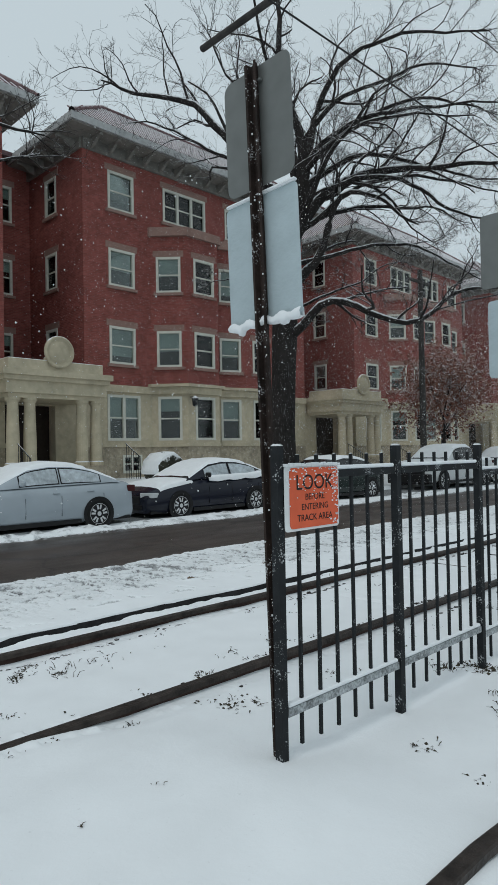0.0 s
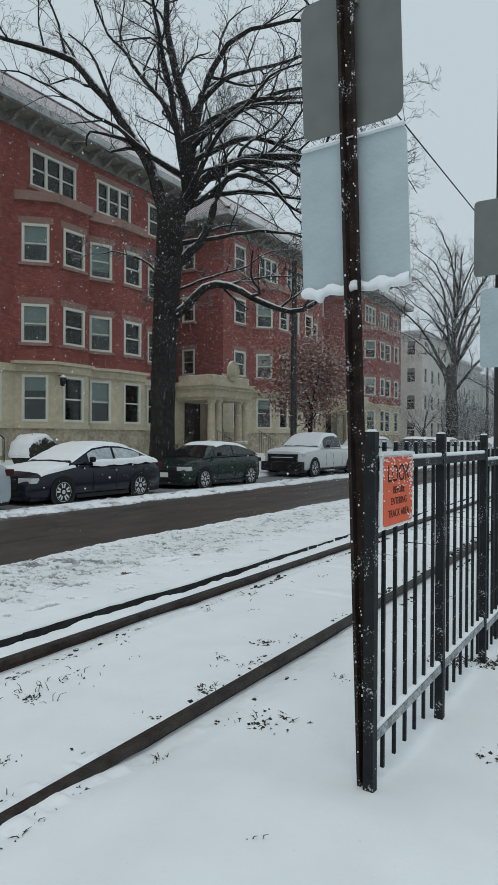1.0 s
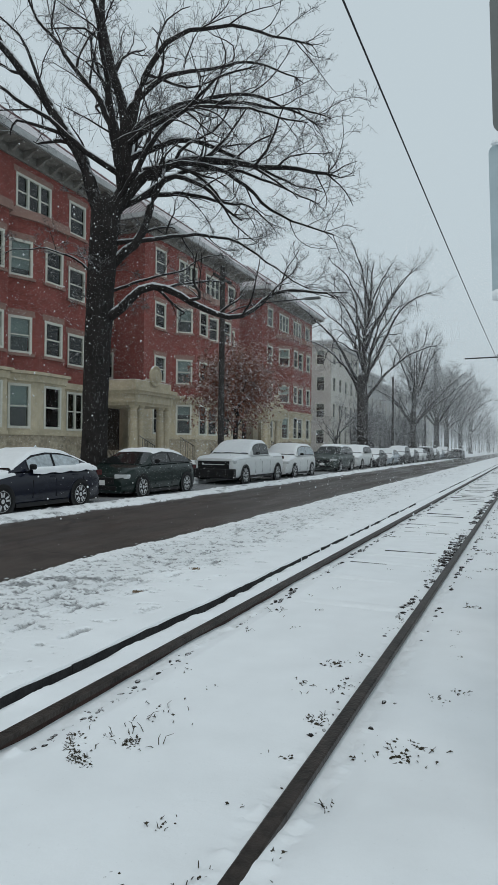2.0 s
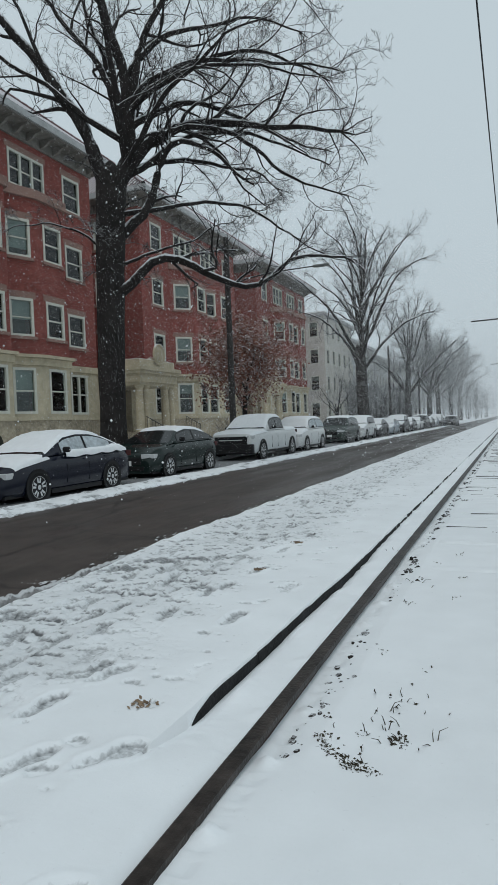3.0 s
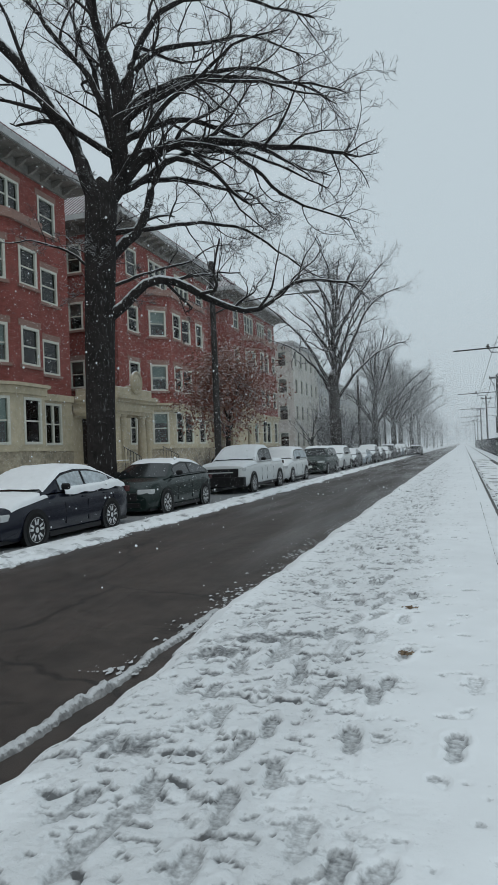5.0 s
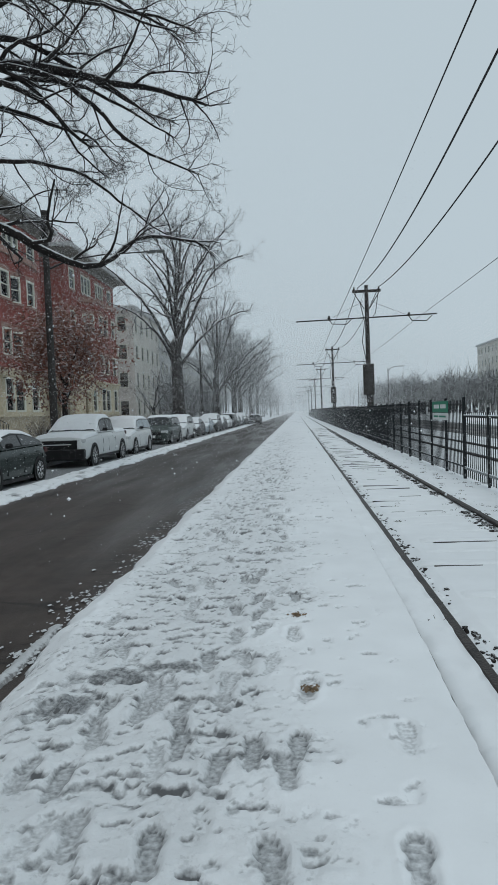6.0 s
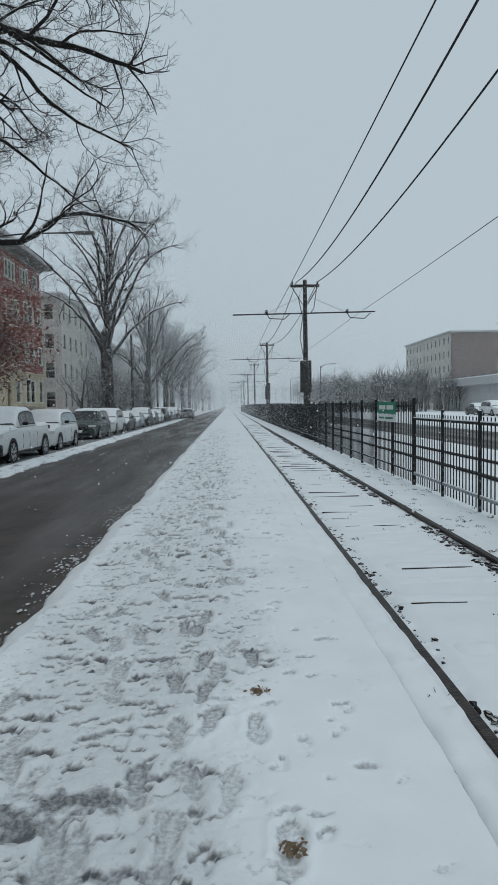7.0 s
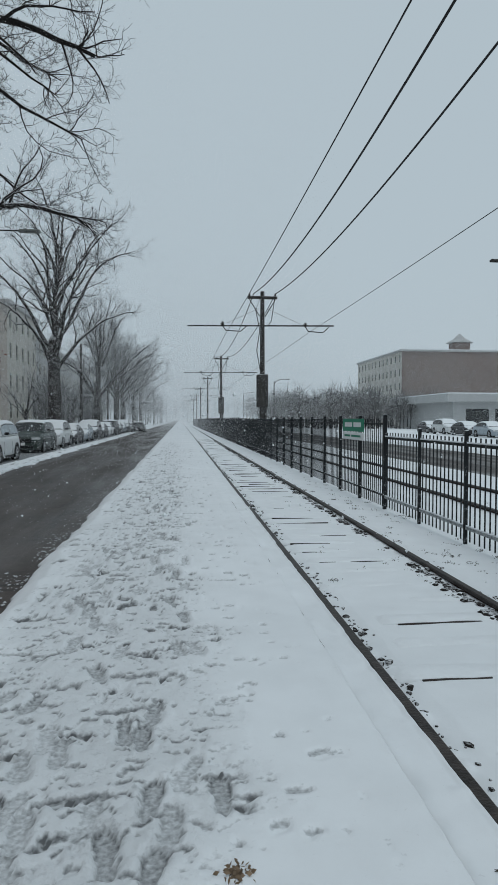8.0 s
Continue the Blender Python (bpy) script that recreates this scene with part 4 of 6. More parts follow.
def roof(parent, y0, y1, depth, z_eave, rise, over):
    """Hipped tile roof with rows of barrel tiles on its street and end slopes."""
    x0, x1 = -depth - over, over
    inset = 3.4
    e = [(x1, y0), (x1, y1), (x0, y1), (x0, y0)]
    t = [(x1 - inset, y0 + inset), (x1 - inset, y1 - inset), (x0 + inset, y1 - inset), (x0 + inset, y0 + inset)]
    bm = bmesh.new()
    lo = [bm.verts.new((x, y, z_eave)) for x, y in e]
    hi = [bm.verts.new((x, y, z_eave + rise)) for x, y in t]
    bm.faces.new(hi)
    bm.faces.new(lo[::-1])
    for i in range(4):
        j = (i + 1) % 4
        bm.faces.new((lo[i], lo[j], hi[j], hi[i]))
    r = part("roof", bm, ROOFTILE, parent, "hipped tile roof dusted with snow")
    slope = math.hypot(inset, rise)
    ang = math.degrees(math.atan2(rise, inset))

    def tile_mesh(k):
        length = slope * k / 6
        vs, fs = [], []
        for i in (0, 1):
            for q in range(5):
                a = math.pi * q / 4
                vs.append((-length * i, 0.085 * math.cos(a), 0.06 * math.sin(a)))
        for q in range(4):
            fs.append((q, q + 1, q + 6, q + 5))
        fs.append((0, 1, 2, 3, 4))
        return mesh_of("roof_tile", vs, fs, ROOFTILE, False)

    n = int((y1 - y0 - 0.2) / 0.26)
    for i in range(n):
        y = y0 + 0.2 + i * 0.26
        run = min(1.0, (y - y0) / inset, (y1 - y) / inset)
        k = max(1, round(run * 6))
        child("roof_tile", shared(("tile", k), lambda: tile_mesh(k)), r, "", pose(x1, y, z_eave + 0.01, 0, ang, 0))
    for i in range(int(inset * 2 / 0.26)):
        x = x1 - 0.2 - i * 0.26
        run = min(1.0, (x1 - x) / inset)
        k = max(1, round(run * 6))
        child("roof_tile", shared(("tile", k), lambda: tile_mesh(k)), r, "", pose(x, y0, z_eave + 0.01, 0, ang, -90))
    hip = tube([(x1, y0, z_eave + 0.05), (x1 - inset, y0 + inset, z_eave + rise + 0.05), (x1 - inset, y1 - inset, z_eave + rise + 0.05), (x1, y1, z_eave + 0.05)], 0.12, 8)
    child("hip_tiles", mesh_of("hip_tiles", *hip, ROOFTILE, True), r)


def apartment_block():
    hs = thing("apartment_house", "four-storey red brick apartment house on a limestone ground floor", "house", "brick apartment houses in a row", at=(-18.05, 14.3, 0.4))
    rr = random.Random(12)
    top = 13.9
    for i, (a, b) in enumerate(zip(PLAN, PLAN[1:])):
        a_, b_ = Vector(a), Vector(b)
        L = (b_ - a_).length
        if L < 0.3:
            continue
        wins = []
        bay = i in (1, 2, 3, 4, 5, 6)
        spots = {0: [(1.19, 2.4)], 7: [(0.63, 1.84)], 1: [(L * 0.5 - 0.5, L * 0.5 + 0.5)], 4: [(L * 0.5 - 0.5, L * 0.5 + 0.5)], 2: [(0.42, 1.53)], 5: [(0.48, 1.58)]}.get(i, [])
        for s0, s1 in spots:
            for z0, z1 in (FLOORS[:2] if bay else FLOORS):
                wins.append((s0, s1, z0 - 0.16, z1 - 0.16))
        gw = {0: [(1.05, 2.6, 1.7, 3.52, 2)], 7: [(0.6, 1.85, 1.7, 3.52, 2)], 1: [(L * 0.5 - 0.48, L * 0.5 + 0.48, 1.7, 3.52, 1)], 4: [(L * 0.5 - 0.48, L * 0.5 + 0.48, 1.7, 3.52, 1)], 2: [(0.42, 1.5, 1.7, 3.52, 1)], 5: [(0.48, 1.55, 1.7, 3.52, 1)]}.get(i, [])
        z_top = 10.45 if bay else top
        wall_panel("brick_wall", a, b, 3.75, z_top, wins, BRICK, hs)
        for s0, s1, z0, z1 in wins:
            window(hs, a, b, s0, s1, z0, z1, 1, True, rr.choice([0.3, 0.5, 0.52, 0.75, 0.5]))
        wall_panel("stone_wall", a, b, 1.45, 3.75, [g[:4] for g in gw], STONE, hs, label="cream limestone wall")
        for s0, s1, z0, z1, n in gw:
            window(hs, a, b, s0, s1, z0, z1, n, False, rr.choice([0.0, 0.3, 0.5]))
        cellar = [(1.75, 2.65, 0.35, 1.05)] if i == 0 else []
        wall_panel("base_wall", a, b, -0.3, 1.45, cellar, STONE_DARK, hs, label="rough stone base")
        for g in cellar:
            window(hs, a, b, *g, 2, False, 0.0)
    # fourth floor set back over each bay, with a three-light window
    for y0, y1, sides in ((3.25, 6.95, (0.75, 3.15)), (6.95, 10.6, (0.75, 2.95))):
        hole = (sides[0], sides[1], 11.3, 12.75)
        wall_panel("brick_wall", (0, y0), (0, y1), 10.45, top, [hole], BRICK, hs)
        window(hs, (0, y0), (0, y1), *hole, 3, True, 0.5)
    for pl in (PLAN[1:5], PLAN[4:8]):
        line = offset_plan(pl, 0.16)
        part("bay_roof", extrude_poly([(-0.1, line[0][1])] + line + [(-0.1, line[-1][1])], 10.45, 10.82), TRIMSTONE, hs, "stone ledge over the bay")
        line = offset_plan(pl, 0.28)
        part("bay_cap", extrude_poly([(-0.1, line[0][1])] + line + [(-0.1, line[-1][1])], 3.96, 4.08), STONE, hs, "stone cap with a line of snow")
    band("cornice", PLAN, 0.12, 3.66, 3.95, STONE, hs, "limestone cornice")
    band("string_course", PLAN, 0.06, 1.40, 1.56, STONE, hs)
    # ends and back of the house, floors inside
    side_holes = [(2.1, 3.0, z0 - 0.1, z1 - 0.1) for z0, z1 in FLOORS] + [(5.2, 6.1, z0 - 0.1, z1 - 0.1) for z0, z1 in FLOORS]
    la = (-9.0, 0)
    wall_panel("brick_wall", la, (0, 0), 3.75, top, [(9 - h[1], 9 - h[0], h[2], h[3]) for h in side_holes], BRICK, hs)
    for h in side_holes:
        window(hs, la, (0, 0), 9 - h[1], 9 - h[0], h[2], h[3], 1, True, 0.4)
    wall_panel("stone_wall", la, (0, 0), -0.3, 3.75, [], STONE, hs)
    wall_panel("brick_wall", (0, 13.35), (-9, 13.35), -0.3, top, [], BRICK, hs)
    wall_panel("brick_wall", (-9, 13.35), (-9, 0), -0.3, top, [], BRICK, hs)
    # unseen floors and a backing, added in dark colour behind the panes
    for z in (0.9, 4.0, 7.2, 10.5):
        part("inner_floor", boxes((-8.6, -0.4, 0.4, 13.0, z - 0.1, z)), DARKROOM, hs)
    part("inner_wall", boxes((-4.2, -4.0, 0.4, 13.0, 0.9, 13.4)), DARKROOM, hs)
    # recessed court beside the house
    back = [(1.0, 2.0, z0 - 0.1, z1 - 0.1) for z0, z1 in FLOORS] + [(3.0, 3.9, z0 - 0.1, z1 - 0.1) for z0, z1 in FLOORS]
    wall_panel("brick_wall", (-4.5, -4.75), (-4.5, 0), 3.75, top, back, BRICK, hs)
    for h in back:
        window(hs, (-4.5, -4.75), (-4.5, 0), *h, 1, True, 0.3)
    part("court_roof", boxes((-9.0, -3.9, -4.75, -0.6, 13.9, 14.1)), ROOFTILE, hs)
    part("court_back", boxes((-9.0, -8.8, -4.75, -0.01, 3.75, 13.9)), BRICK, hs)
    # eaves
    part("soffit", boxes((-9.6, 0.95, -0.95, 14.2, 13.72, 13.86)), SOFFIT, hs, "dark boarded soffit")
    part("fascia", boxes((0.95, 1.03, -1.03, 14.28, 13.78, 14.06)), EAVE, hs, "grey painted gutter board")
    part("fascia", boxes((-9.6, 0.95, -1.03, -0.95, 13.78, 14.06)), EAVE, hs, "grey painted gutter board")
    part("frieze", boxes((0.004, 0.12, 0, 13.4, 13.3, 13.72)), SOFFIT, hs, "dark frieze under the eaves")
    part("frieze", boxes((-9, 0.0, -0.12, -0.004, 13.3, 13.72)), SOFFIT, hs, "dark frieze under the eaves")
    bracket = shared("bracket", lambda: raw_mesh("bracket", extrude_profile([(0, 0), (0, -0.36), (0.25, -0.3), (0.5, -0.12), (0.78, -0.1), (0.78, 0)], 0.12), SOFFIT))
    for i in range(16):
        child("bracket", bracket, hs, "", pose(0.12, 0.35 + i * 0.85, 13.715))
    for i in range(6):
        child("bracket", bracket, hs, "", pose(-0.4 - i * 0.85, -0.12, 13.715, 0, 0, -90))
    roof(hs, -1.0, 14.25, 9.0, 14.02, 2.65, 1.0)
    portico(hs)
    return hs


def extrude_profile(points, width):
    """An upright profile in x-z, given a width along y."""
    bm = bmesh.new()
    a = [bm.verts.new((x, -width / 2, z)) for x, z in points]
    b = [bm.verts.new((x, width / 2, z)) for x, z in points]
    bm.faces.new(a)
    bm.faces.new(b[::-1])
    for i in range(len(points)):
        j = (i + 1) % len(points)
        bm.faces.new((a[j], a[i], b[i], b[j]))
    return bm


def portico(hs):
    """Stone entrance porch with paired columns, parapet and round medallion."""
    xf = 2.05
    y0, y1 = -4.2, -0.42
    p = part("portico", boxes((-0.2, xf + 0.15, y0, y1, 3.2, 3.62), (-0.2, xf + 0.05, y0 + 0.1, y1 - 0.1, 3.05, 3.2), (-0.2, xf + 0.25, y0 - 0.1, y1 + 0.1, 3.62, 3.78), (-0.2, xf + 0.34, y0 - 0.18, y1 + 0.18, 3.78, 3.98)), STONE, hs, "limestone entrance porch")
    part("parapet", boxes((-0.1, xf + 0.1, y0 + 0.1, y1 - 0.1, 3.985, 4.36), (xf - 0.3, xf + 0.1, -2.66, -1.96, 4.364, 4.5)), STONE, p, bevel=0.02)
    med = lathe([(0.02, 0.0), (0.52, 0.0), (0.56, 0.05), (0.55, 0.13), (0.48, 0.15), (0.44, 0.09), (0.36, 0.1), (0.3, 0.17), (0.16, 0.15), (0.02, 0.2)], 28)
    bmesh.ops.transform(med, matrix=pose(xf + 0.11, (y0 + y1) / 2, 4.66, 0, 90, 0), verts=med.verts[:])
    part("medallion", med, STONE, p, "carved round stone medallion", smooth=True)
    col = shared("column", lambda: raw_mesh("column", lathe([(0.27, 0.0), (0.27, 0.12), (0.22, 0.16), (0.215, 0.9), (0.18, 2.15), (0.21, 2.2), (0.25, 2.25), (0.25, 2.33)], 18), STONE))
    for y in (-3.85, -3.25, -1.28, -0.7):
        child("column", col, p, "", pose(xf - 0.15, y, 0.72))
    part("step", boxes((-0.3, xf + 0.2, y0, y1, 0.1, 0.72), (xf + 0.2, xf + 0.5, y0 + 0.6, y1 - 0.6, 0.1, 0.54), (xf + 0.5, xf + 0.8, y0 + 0.6, y1 - 0.6, 0.1, 0.36)), STONE_DARK, p)
    wall_panel("stone_wall", (-0.25, -4.75), (-0.25, -0.02), -0.3, 3.9, [(1.4, 3.6, 0.73, 3.0)], STONE, hs)
    d = part("entrance_door", boxes((-0.9, -0.84, -3.4, -1.1, 0.73, 3.05)), DOORWOOD, hs, "dark wooden entrance door")
    part("door_panel", boxes((-0.838, -0.82, -3.2, -2.35, 0.95, 2.7), (-0.838, -0.82, -2.15, -1.3, 0.95, 2.7)), DOORWOOD, d)
    for y in (-4.3, -0.1):
        vs, fs = tube([(xf + 0.2, y + 0.45, 1.5), (xf + 1.1, y + 0.45, 1.0), (xf + 1.1, y + 0.45, 0.2)], 0.02, 6)
        child("handrail", mesh_of("handrail", vs, fs, IRON, True), p)
        for k in range(6):
            part("baluster", boxes((xf + 0.25 + k * 0.15 - 0.008, xf + 0.25 + k * 0.15 + 0.008, y + 0.442, y + 0.458, 0.2, 1.46 - k * 0.083)), IRON, p)


block = apartment_block()
for step in (-16.6, 17.93, 35.86):
    copy_thing(block, pose(-18.05, 14.3 + step, 0.4))


# ---- farther houses along the street ----
def plain_house(name, label, x, y, width, depth, height, wall_mat, floors, bays, front_mat=None):
    hs = thing(name, label, "house", at=(x, y, 0))
    holes = []
    fh = (height - 1.0) / floors
    n = bays
    for i in range(n):
        c = width * (i + 0.5) / n
        for f in range(floors):
            holes.append((c - 0.55, c + 0.55, 1.0 + f * fh + 0.7, 1.0 + f * fh + 2.3))
    wall_panel("wall", (0, 0), (0, width), -0.3, height, holes, front_mat or wall_mat, hs)
    for h in holes:
        window(hs, (0, 0), (0, width), *h, 1, False, 0.4)
    sh = [(depth * q - 0.5, depth * q + 0.5, 1.0 + f * fh + 0.7, 1.0 + f * fh + 2.3) for q in (0.35, 0.7, 0.9) for f in range(floors)]
    wall_panel("wall", (-depth, 0), (0, 0), -0.3, height, sh, wall_mat, hs)
    for h in sh:
        window(hs, (-depth, 0), (0, 0), *h, 1, False, 0.3)
    wall_panel("wall", (0, width), (-depth, width), -0.3, height, [], wall_mat, hs)
    wall_panel("wall", (-depth, width), (-depth, 0), -0.3, height, [], wall_mat, hs)
    part("cornice", boxes((-depth, 0.35, -0.35, width + 0.35, height, height + 0.35)), EAVE, hs, "projecting cornice")
    part("roof", boxes((-depth - 0.2, 0.2, -0.2, width + 0.2, height + 0.354, height + 0.5)), SNOWTOP, hs, "snow-covered flat roof")
    # unseen solid backing, added so the rooms read dark
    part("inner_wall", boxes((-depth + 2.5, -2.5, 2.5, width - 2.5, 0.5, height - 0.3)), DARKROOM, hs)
    return hs


PALE = material("pale_render", (0.56, 0.54, 0.50), 0.9, vary=0.12, scale=3)
GREYWALL = material("grey_render", (0.42, 0.43, 0.43), 0.9, vary=0.12, scale=3)
BROWNBRICK = material("brown_brick", (0.21, 0.165, 0.15), 0.9, vary=0.15, scale=3)
plain_house("apartment_house", "pale cream four-storey apartment house with flat roof", -17.6, 69.0, 12.5, 12, 12.6, PALE, 4, 5)
plain_house("apartment_house", "grey four-storey apartment house with flat roof", -18.5, 84.0, 16, 12, 11.5, GREYWALL, 4, 6)
plain_house("apartment_house", "grey apartment house down the street", -19, 104.0, 22, 12, 11.0, GREYWALL, 4, 8)
plain_house("apartment_house", "grey apartment house down the street", -19, 130.0, 30, 12, 11.0, GREYWALL, 4, 8)


# ---- trees ----
def bare_tree(name, label, at, trunk_r, fork, limbs, seed, mats, levels=4, detail=1.0, lean=(0, 0), flare=1.35, taper=-0.18):
    """A bare street tree: tapered trunk, main limbs (height, azimuth, elevations along it, length, radius; the first is the leader), branches and twigs."""
    bark, twig = mats[:2]
    r = random.Random(seed)
    t = thing(name, label, "tree", at=at)
    pts, rad = [], []
    for i in range(12):
        q = i / 11
        pts.append((lean[0] * q * q + 0.05 * math.sin(3 * q + seed), lean[1] * q + 0.05 * math.cos(4 * q), -0.4 + (fork + 0.4) * q))
        rad.append(trunk_r * (flare - (flare - 1) * min(1, q * 5)) * (1 + taper * q))
    # rounded shoulder under the fork
    for rise, share in ((0.3, 0.76), (0.6, 0.42), (0.78, 0.1)):
        pts.append((pts[11][0], pts[11][1], pts[11][2] + rise * trunk_r * 2))
        rad.append(rad[11] * share)
    vs, fs = tube(pts, rad, 16)
    vs = [v + Vector((v.x, v.y, 0)) * 0.08 * noise.noise(Vector((v.x * 4, v.y * 4, v.z * 0.8))) for v in vs]
    child("trunk", mesh_of("trunk", vs, fs, mats[-1] if len(mats) > 2 else bark, True), t)
    twigs = Bundle()

    def sweep(start, direction, length, r0, r1, steps, wob, tropism):
        d = Vector(direction).normalized()
        p = Vector(start)
        bend = Vector((0, 0, 0))
        out = [p.copy()]
        dirs = [d.copy()]
        for i in range(steps):
            bend = 0.45 * bend + Vector((r.gauss(0, wob), r.gauss(0, wob), r.gauss(0, wob * 0.8)))
            d = d + bend + Vector((0, 0, tropism(i / steps)))
            d.normalize()
            p = p + d * (length / steps)
            out.append(p.copy())
            dirs.append(d.copy())
        radii = [r0 + (r1 - r0) * (i / steps) ** 0.8 for i in range(steps + 1)]
        return out, dirs, radii

    def branch(start, direction, length, r0, level, up):
        steps = 2 if level == levels else (9, 7, 5, 3, 2)[level]
        out, dirs, radii = sweep(start, direction, length, r0, max(0.003, r0 * 0.3), steps, (0.17, 0.21, 0.24, 0.26, 0.3)[level], lambda q: up)
        twigs.add(*tube(out, radii, 5 if level < 2 else 3))
        spawn(out, dirs, radii, length, level)

    def spawn(out, dirs, radii, length, level):
        if level + 1 > levels:
            return
        count = max(2, round((10, 6.4, 4.5, 3)[level] * detail * (min(1.15, max(0.55, length / 5)) if level == 0 else 1)))
        for k in range(count):
            q = 0.2 + 0.8 * (k + r.random()) / count
            f = q * (len(out) - 1)
            i = min(int(f), len(out) - 2)
            p = out[i].lerp(out[i + 1], f - i)
            d = dirs[i]
            side = d.cross(Vector((r.gauss(0, 1), r.gauss(0, 1), r.gauss(0, 1)))).normalized()
            ang = radians(r.uniform(28, 66))
            nd = d * math.cos(ang) + side * math.sin(ang) + Vector((0, 0, 0.1))
            branch(p, nd, length * r.uniform(0.34, 0.62) * (1.15 - 0.5 * q), max(0.0055, radii[i] * r.uniform(0.38, 0.62)), level + 1, (0.04, 0.05, 0.06, 0.06, 0.06)[level])

    def crooked(start, az, els, length, r0, steps=20):
        """A limb that follows its elevations in turn, with kinks and a wandering azimuth."""
        p, a, out, dirs = Vector(start), radians(az), [Vector(start)], []
        kink, side = 0.0, 0.0
        for i in range(steps):
            f = i / (steps - 1) * (len(els) - 1)
            k = min(int(f), len(els) - 2)
            e = els[k] + (els[k + 1] - els[k]) * (f - k)
            kink = 0.6 * kink + r.gauss(0, 6.5)
            side = 0.75 * side + r.gauss(0, 0.10)
            e = radians(e + kink)
            dd = Vector((math.cos(a + side) * math.cos(e), math.sin(a + side) * math.cos(e), math.sin(e)))
            dirs.append(dd)
            p = p + dd * (length / steps)
            out.append(p.copy())
        dirs.append(dirs[-1])
        radii = [r0 * (1 - 0.82 * (i / steps) ** 0.75) if i < steps else max(0.006, r0 * 0.1) for i in range(steps + 1)]
        return out, dirs, radii

    leader = []
    for h, az, els, length, lr in limbs:
        if h > fork and leader:
            start = min(leader, key=lambda v: abs(v.z - h))
        else:
            q = (min(h, fork) + 0.4) / (fork + 0.4)
            start = Vector((lean[0] * q * q, lean[1] * q, h - 0.25))
        out, dirs, radii = crooked(start, az, els, length, lr)
        if not leader:
            leader = out
        vs, fs = tube(out, radii, 10)
        child("limb", mesh_of("limb", vs, fs, bark, True), t)
        spawn(out, dirs, radii, length * 0.62, 0)
        for k in range(4):
            w = Vector((r.gauss(0, 0.45), r.gauss(0, 0.45), r.gauss(0, 0.4)))
            branch(out[-2], dirs[-1] + w, length * 0.14 * r.uniform(0.7, 1.3), max(0.008, radii[-2] * 0.7), 2, 0.0)
    tagged(child("crown", twigs.mesh("crown", twig), t, "fine bare twigs edged with snow"), kind="stuff")
    return t


# azimuth 0 points to the tracks (+x), 90 along the street
MAIN_LIMBS = [
    (8.9, 22, (58, 84, 100, 104, 92, 86), 10.5, 0.27),
    (8.6, 205, (66, 64, 52, 40, 32, 28), 11.5, 0.27),
    (8.8, 24, (50, 52, 34, 2, -16, -22, -12, -6), 8.8, 0.25),
    (10.3, 25, (36, 10, -18, -26, -8), 7.6, 0.13),
    (10.7, 40, (38, 14, -10, -16, 0), 7.4, 0.13),
    (11.2, 14, (56, 18, -12, -20, -28), 7.4, 0.13),
    (9.3, 36, (22, 30, 10, -12, -22), 7.6, 0.12),
    (8.2, 30, (16, 24, 6, -12, -26, -18), 7.6, 0.10),
    (10.4, 200, (72, 62, 50, 58, 66), 8.5, 0.14),
    (10.2, 212, (40, 30, 34, 22, 10), 7.5, 0.12),
    (10.6, 26, (86, 80, 58, 34, 4, -10, -6), 9.5, 0.16),
    (11.0, 18, (48, 28, 4, -16, -18), 7.2, 0.13),
    (12.0, 34, (62, 40, 14, -6, -16), 7.0, 0.12),
    (10.2, 30, (28, 6, -40, -52, -28), 5.6, 0.10),
    (10.9, 8, (34, 14, -8, -22, -18), 6.6, 0.11),
    (7.3, 24, (38, 42, 66, 60, -20, -48, -30), 6.8, 0.20),
    (5.5, 22, (44, 30, -24, -14, 32, 12, -4), 8.8, 0.185),
    (6.4, 40, (30, 10, 25, 5), 4.6, 0.07),
    (6.8, 190, (50, 30, 12, -5), 4.2, 0.06),
    (9.4, 112, (60, 52, 45, 30), 8.0, 0.15),
    (9.6, 292, (62, 58, 48, 40), 7.5, 0.14),
    (9.0, 60, (45, 30, 14, 0, -8), 7.5, 0.13),
    (9.2, 345, (50, 36, 18, 2, -8), 7.0, 0.12),
    (9.8, 160, (66, 60, 62, 52), 8.5, 0.14),
]
# thin shoots along the upper trunk
MAIN_LIMBS += [(5.6 + 0.42 * k, 20 + 137.5 * k, (48, 34, 12, -6), 1.7 + 0.3 * (k % 3), 0.03) for k in range(8)]
bare_tree("street_tree", "large bare old street tree with snow along its limbs", (-10.5, 17.5, 0.05), 0.385, 9.0, MAIN_LIMBS, 4, (BARK, TWIG, TRUNKBARK), lean=(0.1, 0.35), detail=0.9, flare=1.25, taper=0.22)


bare_tree("street_tree", "bare street tree reaching its snowy twigs over the pavement", (-11.2, 3.2, 0.05), 0.36, 6.0, [(6.0, 100, (75, 68, 60), 9.0, 0.2), (6.0, 80, (60, 50, 30, 10), 7.5, 0.16), (5.6, 95, (45, 32, 15), 7.5, 0.14), (5.2, 110, (30, 22, 5), 6.5, 0.12), (6.0, 200, (60, 55, 45), 9.0, 0.18), (6.0, 290, (55, 50, 40), 8.0, 0.16), (6.0, 20, (65, 60, 50), 6.0, 0.16)], 17, (BARK, TWIG), levels=3, detail=1.1)


